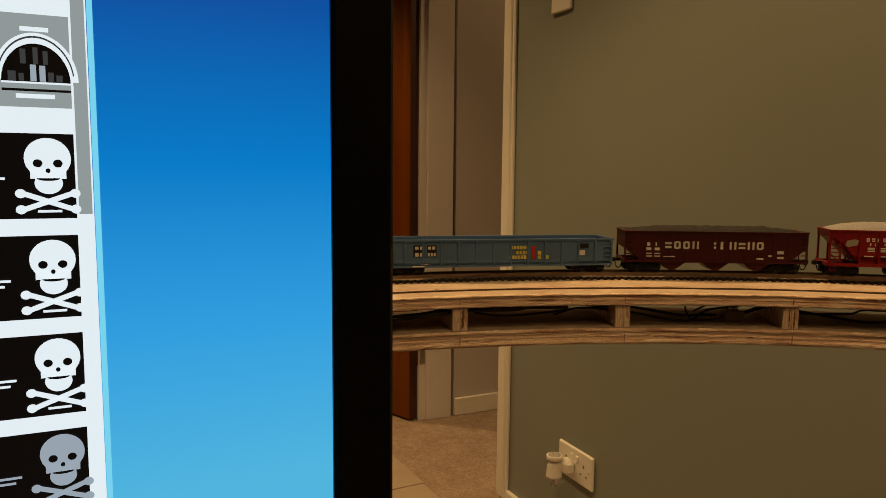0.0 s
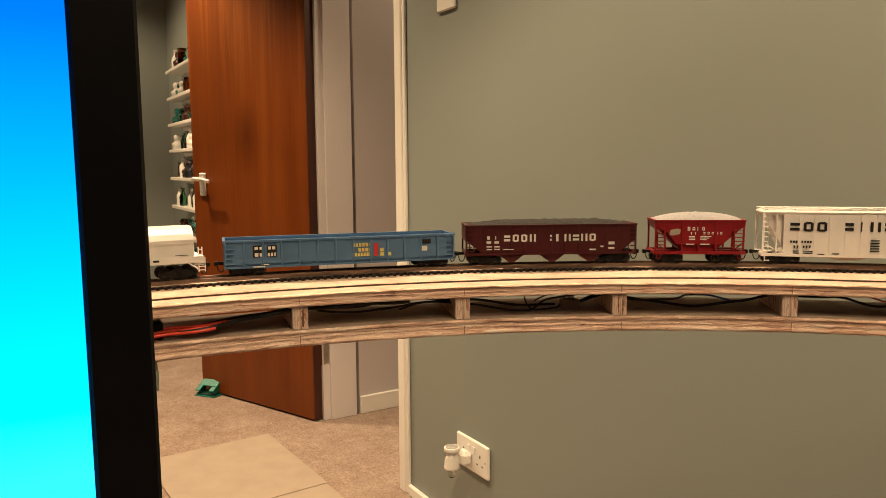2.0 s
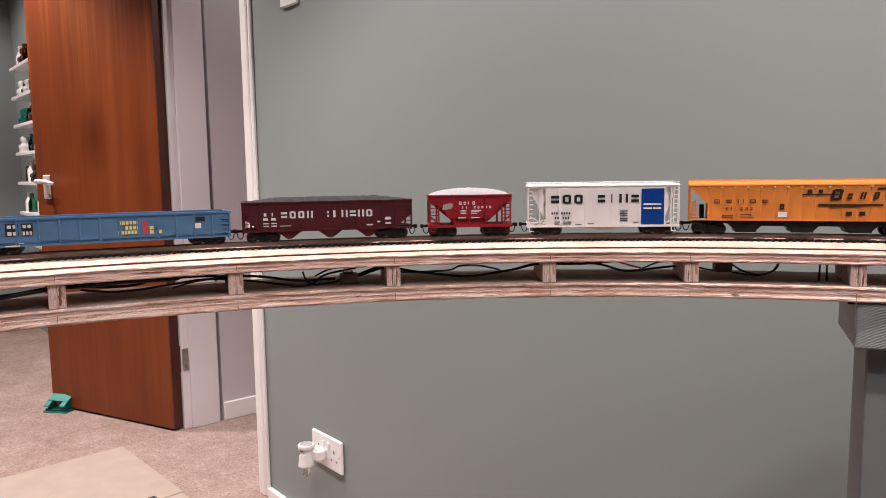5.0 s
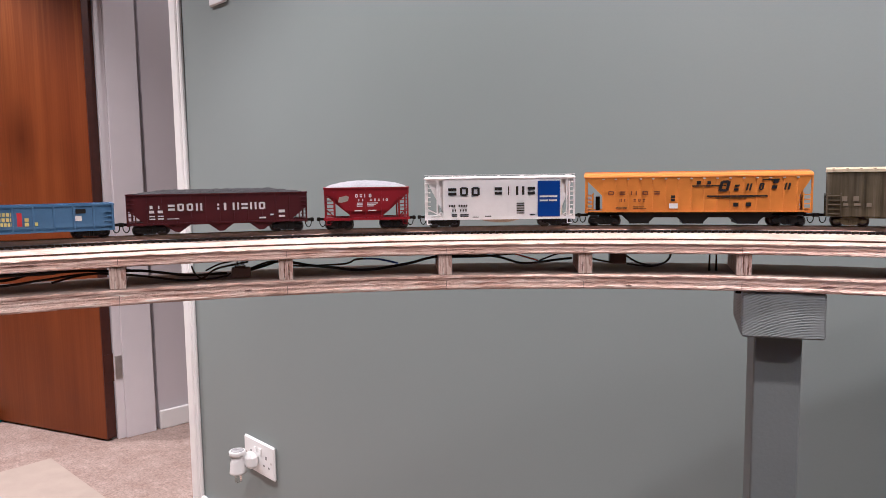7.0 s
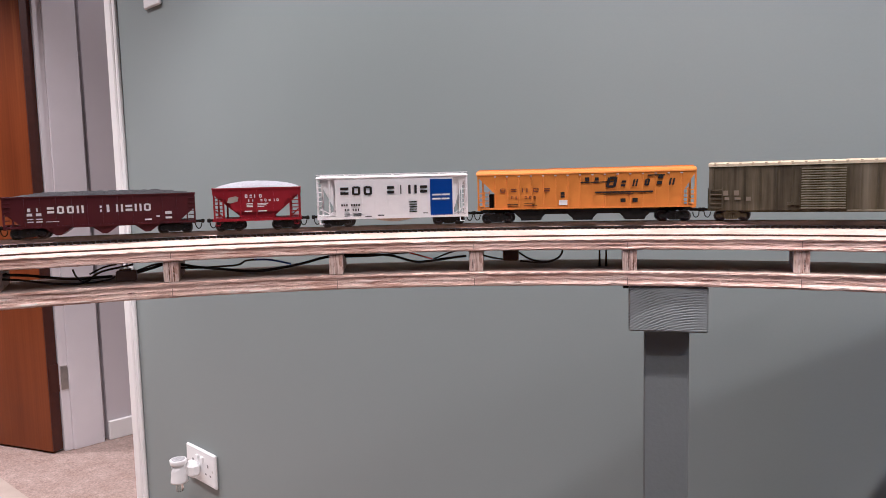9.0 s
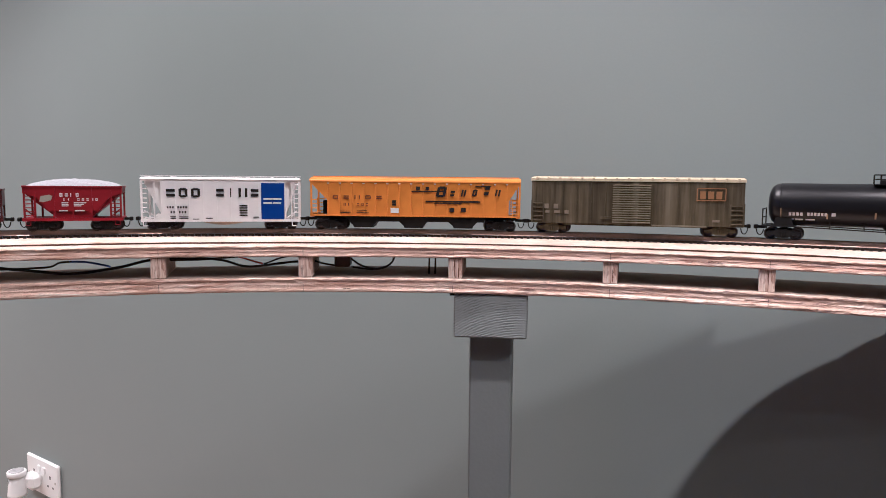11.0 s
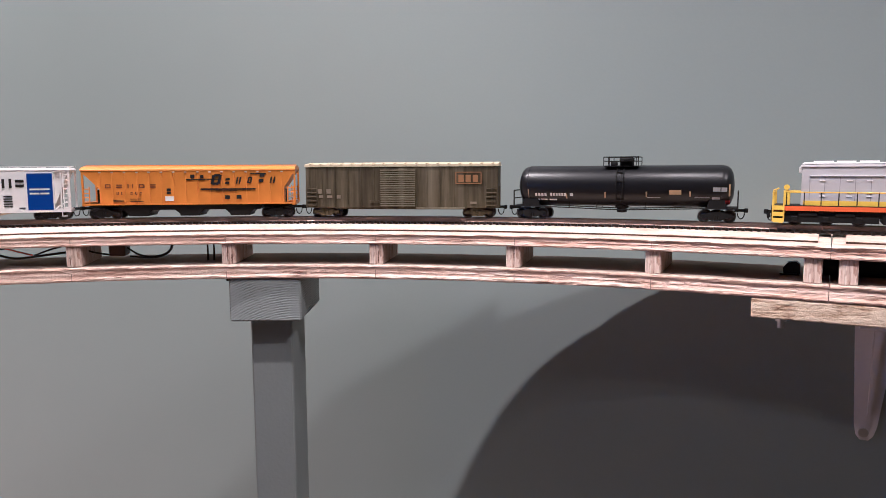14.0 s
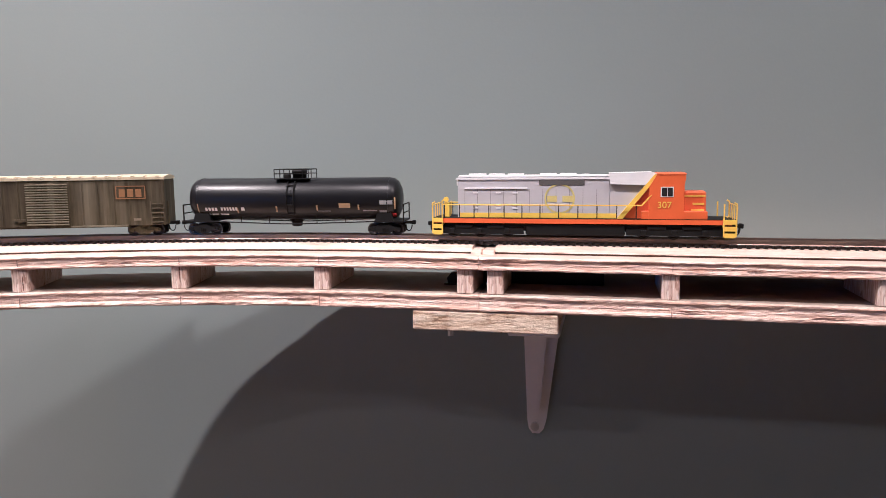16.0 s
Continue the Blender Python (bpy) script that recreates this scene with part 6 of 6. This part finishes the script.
                q.append((bm.verts.new((x, yy, zz)), bm.verts.new((x + w, yy, zz))))
            for (p0, p1), (p2, p3) in zip(q[:-1], q[1:]):
                bm.faces.new((p0, p1, p3, p2))
            part(name, bm, mat, g, label)

    gold = plain("gold_reflector", (0.42, 0.30, 0.14), 0.5)
    side_bars([(X(x), Z(z1), 0.0013, (z1 - z0) * 0.000177) for x, z0, z1 in ((232, 240, 286), (433, 262, 288), (630, 252, 282), (832, 248, 276), (1036, 246, 272), (1213, 212, 268))] + [(X(944), Z(262), 0.0098, 0.0040)], gold, "reflector_strip", "dull gold reflector strip")
    side_bars(row(X(272), X(338), Z(275), 0.0028, 4, 0.7) + row(X(352), X(440), Z(274), 0.0028, 6, 0.7) + [(X(455), Z(274), 0.003, 0.0028), (X(272), Z(297), 0.004, 0.0014), (X(300), Z(297), 0.006, 0.0014), (X(345), Z(297), 0.007, 0.0014)], WHITEL, "lettering", "white plain lettering bar")
    side_bars([(X(1143), Z(246), 0.011, 0.0035), (X(1060), Z(278), 0.012, 0.001), (X(1140), Z(285), 0.006, 0.002), (X(838), Z(279), 0.011, 0.0006)], plain("grey_lettering", (0.28, 0.28, 0.28), 0.5), "data_panel")
    side_bars([(X(1192), Z(308), 0.0048, 0.0034)], REDL, "hazard_placard", "small red and white placard")
    run_gear(g, L, BLACKC, 0.0170)


def make_gondola(s0, s1):
    m, L = at_track(s0, s1)
    g = thing("gondola", "blue model gondola wagon with ribbed sides", "train wagon", m, "train wagons")
    a, W = L / 2, 0.0172
    k = L / 695
    X = lambda zx: (zx - 712.5) * k
    Z = lambda zy: (245 - zy) * 0.000286
    part("floor_pan", boxes((-a, a, -W, W, 0.0085, 0.0105)), GONB, g)
    for y in (-W, W - 0.0012):
        part("side_panel", boxes((-a, a, y, y + 0.0012, 0.0072, 0.0290)), GONB, g)
    for x in (-a, a - 0.0012):
        part("end_panel", boxes((x, x + 0.0012, -W + 0.0013, W - 0.0013, 0.0095, 0.0285)), GONB, g)
    part("top_rim", boxes((-a - 0.0004, a + 0.0004, -W - 0.0010, -W + 0.0014, 0.0284, 0.0302), (-a - 0.0004, a + 0.0004, W - 0.0014, W + 0.0010, 0.0284, 0.0302), (-a - 0.0005, -a + 0.0016, -W, W, 0.0283, 0.0301), (a - 0.0016, a + 0.0005, -W, W, 0.0283, 0.0301)), GONB, g)
    part("side_sill", boxes((-a, a, -W - 0.0006, -W + 0.0004, 0.0068, 0.0084)), GONB, g)
    for i in range(14):
        x = -a + 0.0012 + (L - 0.0024) * i / 13
        for y in (-W - 0.0006, W + 0.0006):
            part("side_rib", boxes((x - 0.0008, x + 0.0008, y - 0.0007, y + 0.0007, 0.0082, 0.0286), bevel=0.0003), GONB, g)
    for d in (-1, 1):
        add_ladder(g, d * (a - 0.0050), -W - 0.0010, 0.0090, 0.0250, 0.0060, GONB, 4, False)
    y = -W - 0.0003
    bars(g, [(X(447), Z(190), 0.0092, 0.0100), (X(487), Z(190), 0.0080, 0.0100), (X(955), Z(168), 0.0078, 0.0038)], BLACKL, y, "black_panel", "black painted number panel")
    bars(g, row(X(452), X(480), Z(168), 0.0026, 2, 0.7) + row(X(490), X(514), Z(168), 0.0026, 2, 0.7) + row(X(452), X(480), Z(188), 0.0030, 2, 0.75) + row(X(489), X(515), Z(188), 0.0030, 3, 0.7) + [(X(948), Z(190), 0.0064, 0.0044), (X(445), Z(219), 0.010, 0.0009), (X(470), Z(212), 0.006, 0.0007)], WHITEL, y - 0.0003, "lettering", "white plain lettering bar")
    bars(g, row(X(737), X(797), Z(170), 0.0030, 6, 0.72) + row(X(755), X(797), Z(185), 0.0030, 4, 0.72) + row(X(735), X(797), Z(199), 0.0030, 7, 0.72) + [(X(822), Z(187), 0.003, 0.003), (X(822), Z(200), 0.003, 0.003), (X(845), Z(200), 0.003, 0.003)], YELL, y - 0.0003, "lettering", "yellow plain lettering bar")
    bars(g, [(X(803), Z(200), 0.0036, 0.0112)], REDL, y, "red_panel", "small red panel")
    part("centre_sill", boxes((-a + 0.001, a - 0.001, -0.0035, 0.0035, 0.0080, 0.0100)), GONB, g)
    run_gear(g, L, BLACKC, 0.0190)


def make_coil_car(s0, s1):
    m, L = at_track(s0, s1)
    g = thing("coil_car", "pale grey model coil wagon with rounded hoods", "train wagon", m, "train wagons")
    a, W = L / 2, 0.0172
    hl = a - 0.0075
    part("body", boxes((-hl, hl, -W, W, 0.0190, 0.0298)), SILVER, g)
    sec = [(-W - 0.0008, 0.0296), (-W - 0.0010, 0.0330), (-W + 0.001, 0.0375), (-W + 0.005, 0.0412), (-0.008, 0.0430), (0, 0.0434), (0.008, 0.0430), (W - 0.005, 0.0412), (W - 0.001, 0.0375), (W + 0.0010, 0.0330), (W + 0.0008, 0.0296)]
    for x0, x1 in ((-hl, -0.0495), (-0.0485, 0.0435), (0.0445, hl)):
        bm = prism(sec, x0, x1)
        bmesh.ops.rotate(bm, cent=(0, 0, 0), matrix=Matrix.Rotation(radians(-90), 3, "Z"), verts=bm.verts)
        for v in bm.verts:
            v.co.y = -v.co.y
        part("hood", bm, SILVER, g, "rounded pale grey hood")
    part("side_sill", boxes((-a, a, -W - 0.0010, W + 0.0010, 0.0142, 0.0192)), SILVER, g)
    part("belly_girder", prism([(-0.058, 0.0143), (0.050, 0.0143), (0.033, 0.0028), (-0.036, 0.0028)], -W + 0.0005, W - 0.0005), SILVER, g)
    part("lifting_bracket", prism([(-0.016, 0.0428), (0.0005 - 0.004, 0.0472), (-0.004, 0.0500), (0.005, 0.0500), (0.004, 0.0472), (0.016, 0.0428)], -0.0012, 0.0012), SILVER, g)
    for x in (-0.049, 0.044):
        for dx in (-0.0026, 0.0052):
            part("hood_lug", boxes((x + dx - 0.0012, x + dx + 0.0012, -0.006, -0.003, 0.0418, 0.0458), bevel=0.0004), SILVER, g)
        part("hood_seam", boxes((x - 0.0004, x + 0.0004, -W - 0.0006, -W + 0.004, 0.0298, 0.0392)), DARK, g)
    for d in (-1, 1):
        part("end_platform", boxes((d * (a - 0.004) - 0.004, d * (a - 0.004) + 0.004, -W + 0.001, W - 0.001, 0.0118, 0.0141)), SILVER, g)
        add_ladder(g, d * (a - 0.0020), -W - 0.0004, 0.0065, 0.0180, 0.0050, SILVER, 4)
        add_ladder(g, d * (a - 0.0016), -W + 0.006, 0.0140, 0.0260, 0.0030, SILVER, 3)
    y = -W - 0.0010
    bars(g, row(-0.068, -0.047, 0.0163, 0.0018, 7, 0.6, (2,)) + [(-0.044, 0.0165, 0.011, 0.001), (0.035, 0.0166, 0.008, 0.0009), (0.0535, 0.0164, 0.0045, 0.0016), (-0.0025, 0.0203, 0.001, 0.001), (0.070, 0.0205, 0.010, 0.0005)], BLACKL, y, "lettering", "black plain lettering bar")
    run_gear(g, L, BLACKC, 0.0190)


def letters(g, text, size, x, y, z, mat, name, label=""):
    cu = bpy.data.curves.new(name, "FONT")
    cu.body, cu.size, cu.extrude = text, size, 0.0001
    tmp = new(name, cu)
    me = bpy.data.meshes.new_from_object(tmp.evaluated_get(bpy.context.evaluated_depsgraph_get()))
    bpy.data.objects.remove(tmp)
    me.materials.append(mat)
    ob = new(name, me)
    ob.parent = g
    ob.matrix_basis = pose(x, y, z, 90, 0, 0)
    if label:
        ob["label"] = label
    return ob


def make_locomotive(s0, s1):
    m, L = at_track(s0, s1)
    g = thing("diesel_locomotive", "grey and orange model diesel locomotive with yellow handrails", "locomotive", m)
    a, W = L / 2, 0.0172
    k = 0.0001706
    X = lambda zx: (zx - 752) * k
    Z = lambda zy: (368 - zy) * k
    H = 0.0105
    part("frame", boxes((X(75), X(1432), -W, W, Z(298), Z(277))), ORANGEL, g, "orange walkway sill")
    part("walkway", boxes((X(76), X(1431), -W + 0.0003, W - 0.0003, Z(277), Z(274))), BLACKC, g)
    part("fuel_tank", boxes((X(520), X(975), -W + 0.0015, W - 0.0015, 0.0022, Z(298)), bevel=0.0012), BLACKC, g)
    part("underframe", boxes((X(130), X(1395), -W + 0.0030, W - 0.0030, 0.0070, Z(298))), BLACKC, g)
    hood = part("hood", boxes((X(190), X(905), -H, H, Z(276), Z(84)), bevel=0.0006), GREYL, g, "grey engine hood")
    part("hood_roof", box(prism([(X(180), Z(94)), (X(188), Z(84)), (X(905), Z(84)), (X(905), Z(94))], -H - 0.0008, H + 0.0008), X(190), X(905), -H + 0.0006, H - 0.0006, Z(84.5), Z(74), 0.0012), GREYR, g, "light grey hood roof")
    part("flared_intake", prism([(X(905), Z(276)), (X(905), Z(66)), (X(1100), Z(66)), (X(1100), Z(110)), (X(938), Z(276))], -H, H), GREYL, g)
    part("intake_roof", prism([(X(898), Z(66)), (X(905), Z(116)), (X(1088), Z(122)), (X(1108), Z(68)), (X(1090), Z(62))], -H - 0.0030, H + 0.0030), GREYR, g, "light grey overhanging roof panel")
    part("stripe", prism([(X(935), Z(276)), (X(962), Z(276)), (X(1122), Z(72)), (X(1100), Z(72))], -H - 0.0036, -H + 0.0002), YELLOW, g, "diagonal yellow stripe")
    part("orange_panel", prism([(X(962), Z(276)), (X(1080), Z(276)), (X(1080), Z(130))], -H - 0.0004, -H + 0.0002), ORANGEL, g)
    part("lower_stripe", boxes((X(200), X(935), -H - 0.0004, -H + 0.0002, Z(275), Z(252))), YELLOW, g, "yellow lower hood stripe")
    part("cab", prism([(X(1076), Z(274)), (X(1076), Z(130)), (X(1112), Z(70)), (X(1228), Z(70)), (X(1234), Z(84)), (X(1228), Z(120)), (X(1228), Z(274))], -W + 0.0004, W - 0.0004), ORANGEL, g, "orange driver's cab")
    part("cab_roof", boxes((X(1108), X(1236), -W, W, Z(78), Z(66)), bevel=0.0008), ORANGEL, g)
    wn = part("cab_window", boxes((X(1126), X(1182), -W + 0.0000, -W + 0.0010, Z(174), Z(128))), WHITEL, g, "pale framed cab window")
    for x0, x1 in ((1131, 1154), (1157, 1178)):
        part("pane", boxes((X(x0), X(x1), -W - 0.0002, -W + 0.0004, Z(170), Z(132))), BLACKL, wn, "dark window pane")
    part("nose", boxes((X(1228), X(1326), -0.0100, 0.0100, Z(276), Z(150)), bevel=0.0010), ORANGEL, g, "orange short nose")
    part("lower_step_box", boxes((X(1045), X(1330), -W + 0.001, -0.0095, Z(276), Z(238)), bevel=0.0005), ORANGEL, g)
    for x0, x1, z0, z1 in ((1268, 1318, 212, 202), (1262, 1318, 238, 230), (1230, 1322, 174, 168)):
        part("nose_stripe", boxes((X(x0), X(x1), -0.0104, -0.0098, Z(z0), Z(z1))), YELLOW, g)
    letters(g, "307", 0.0072, X(1112), -W + 0.00005, Z(224), YELLOW, "lettering", "pale yellow cab number")
    # logo: ring with two solid patches
    bm = bmesh.new()
    c0, r0 = (X(676), Z(184)), 0.0115
    for i in range(36):
        b0, b1 = 2 * math.pi * i / 36, 2 * math.pi * (i + 1) / 36
        q = [(c0[0] + r * math.cos(b), c0[1] + r * math.sin(b)) for r, b in ((r0 - 0.0008, b0), (r0 + 0.0006, b0), (r0 + 0.0006, b1), (r0 - 0.0008, b1))]
        bm.faces.new([bm.verts.new((x, -H - 0.0003, z)) for x, z in q])
    box(bm, c0[0] - 0.0100, c0[0] - 0.0022, -H - 0.0003, -H + 0.0001, c0[1] - 0.0026, c0[1] + 0.0022)
    box(bm, c0[0] + 0.0022, c0[0] + 0.0104, -H - 0.0003, -H + 0.0001, c0[1] - 0.0026, c0[1] + 0.0022)
    part("emblem", bm, plain("faded_yellow_emblem", (0.56, 0.49, 0.14), 0.5), g, "yellow ring emblem")
    # hood details
    part("radiator_grille", boxes((X(580), X(790), -H - 0.0005, -H + 0.0002, Z(120), Z(98))), plain("dark_grille", (0.09, 0.085, 0.08), 0.6), g, "dark intake grille")
    part("hood_ledge", boxes((X(225), X(525), -H - 0.0009, -H + 0.0002, Z(138), Z(132))), GREYR, g)
    for zx in (265, 375, 455):
        for zy in (160, 215, 232):
            part("door_latch", boxes((X(zx), X(zx + 24), -H - 0.0006, -H + 0.0002, Z(zy), Z(zy - 5))), GREYR, g)
    for i in range(11):
        x = X(225 + i * 62)
        part("door_seam", boxes((x - 0.00015, x + 0.00015, -H - 0.0002, -H + 0.0001, Z(250), Z(140))), plain("seam_grey", (0.22, 0.21, 0.22), 0.6) if i == 0 else bpy.data.materials["seam_grey"], g)
    for x0, x1 in ((235, 320), (332, 410), (424, 503), (578, 658), (672, 750), (775, 810)):
        bm = bmesh.new()
        cyl_between(bm, (X((x0 + x1) / 2), 0, Z(78)), (X((x0 + x1) / 2), 0, Z(67 if x0 < 760 else 70)), (X(x1) - X(x0)) / 2, seg=24)
        part("roof_fan", bm, GREYR, g, "light grey roof fan")
    part("rear_headlight", boxes((X(176), X(190), -0.003, 0.003, Z(125), Z(95)), bevel=0.0005), GREYR, g)
    # handrails
    for y in (-W + 0.0005, W - 0.0005):
        bm = bmesh.new()
        tube(bm, [(X(120), y, Z(212)), (X(1045), y, Z(213)), (X(1088), y, Z(165))], 0.0005, 6)
        part("handrail", bm, YELLOW, g, "yellow wire handrail")
        for zx in (132, 206, 276, 347, 420, 504, 588, 674, 762, 848, 936, 1022):
            part("handrail_post", cyl_between(bmesh.new(), (X(zx), y, Z(278)), (X(zx), y, Z(210)), 0.00045, seg=6), BLACKL, g)
    for d, x0, x1 in ((-1, X(75), X(122)), (1, X(1398), X(1450))):
        for y0, y1 in ((-W - 0.0004, -W + 0.0040), (W - 0.0040, W + 0.0004)):
            part("step_well", boxes((x0, x1, y0 + (0.0006 if y0 < 0 else 0), y1, 0.0032, Z(277))), BLACKC, g)
            for zy in (275, 305, 335):
                part("step", boxes((x0 + 0.0004, x1 - 0.0004, y0 - 0.0004, y1, Z(zy + 20), Z(zy))), YELLOW, g, "yellow boarding step")
            bm = bmesh.new()
            xe = x0 if d < 0 else x1
            yy = y0 if y0 < 0 else y1
            tube(bm, [(xe, yy, Z(350)), (xe, yy, Z(205)), (xe - d * 0.002, yy, Z(198))], 0.0006, 6)
            xi = x1 if d < 0 else x0
            tube(bm, [(xi, yy, Z(350)), (xi, yy, Z(205))], 0.0006, 6)
            part("grab_rail", bm, YELLOW, g, "yellow grab rail")
        bm = bmesh.new()
        xe = x0 if d < 0 else x1
        tube(bm, [(xe, -W, Z(212)), (xe, W, Z(212))], 0.0005, 6)
        for y in (-0.008, 0.0, 0.008):
            cyl_between(bm, (xe, y, Z(278)), (xe, y, Z(212)), 0.0004, seg=6)
        part("end_rail", bm, YELLOW, g)
        part("pilot", boxes((xe - 0.0014, xe + 0.0014, -W + 0.004, W - 0.004, 0.0030, Z(277))), BLACKC, g)
        add_coupler(g, xe, d, 0.0045)
        for y in (-0.006, 0.006):
            bm = bmesh.new()
            tube(bm, [(xe + d * 0.001, y, 0.0115), (xe + d * 0.004, y, 0.009), (xe + d * 0.0035, y, 0.005)], 0.0006, 6)
            part("air_hose", bm, BLACKC, g)
    bm = boxes((X(115), X(142), -0.006, 0.002, Z(275), Z(205)))
    cyl_between(bm, (X(128), -0.006, Z(190)), (X(128), -0.0075, Z(190)), 0.0022, seg=12)
    part("brake_stand", bm, YELLOW, g)
    for x in (X(300), X(1190)):
        t = part("truck", boxes((x - 0.036, x + 0.036, -0.0152, -0.0125, 0.0028, 0.0084), (x - 0.036, x + 0.036, 0.0125, 0.0152, 0.0028, 0.0084), (x - 0.028, x + 0.028, -0.011, 0.011, 0.006, 0.0095), (x - 0.020, x - 0.006, -0.0160, -0.0124, 0.0078, 0.0106), (x + 0.006, x + 0.020, -0.0160, -0.0124, 0.0078, 0.0106), bevel=0.0005), BLACKC, g, "black six-wheel truck")
        for sx in (-0.0225, 0.0, 0.0225):
            for sy, r in ((-0.0083, 90), (0.0083, -90)):
                w = new("wheel", wheel_mesh)
                w.parent = t
                w.matrix_basis = pose(x + sx, sy, 0.0050, r, 0, 0)
            part("axle_box", boxes((x + sx - 0.0022, x + sx + 0.0022, -0.0164, -0.0150, 0.0032, 0.0074), bevel=0.0004), BLACKC, t)


make_coil_car(-1.4264, -1.2414)
make_gondola(-1.2269, -1.0279)
make_maroon_hopper(-1.0186, -0.8615)
make_ore_car(-0.8459, -0.7658)
make_white_hopper(-0.7507, -0.6066)
make_orange_hopper(-0.5979, -0.3976)
make_boxcar(-0.3871, -0.2001)
make_tank_car(-0.1866, 0.0084)
make_locomotive(0.0274, 0.2674)
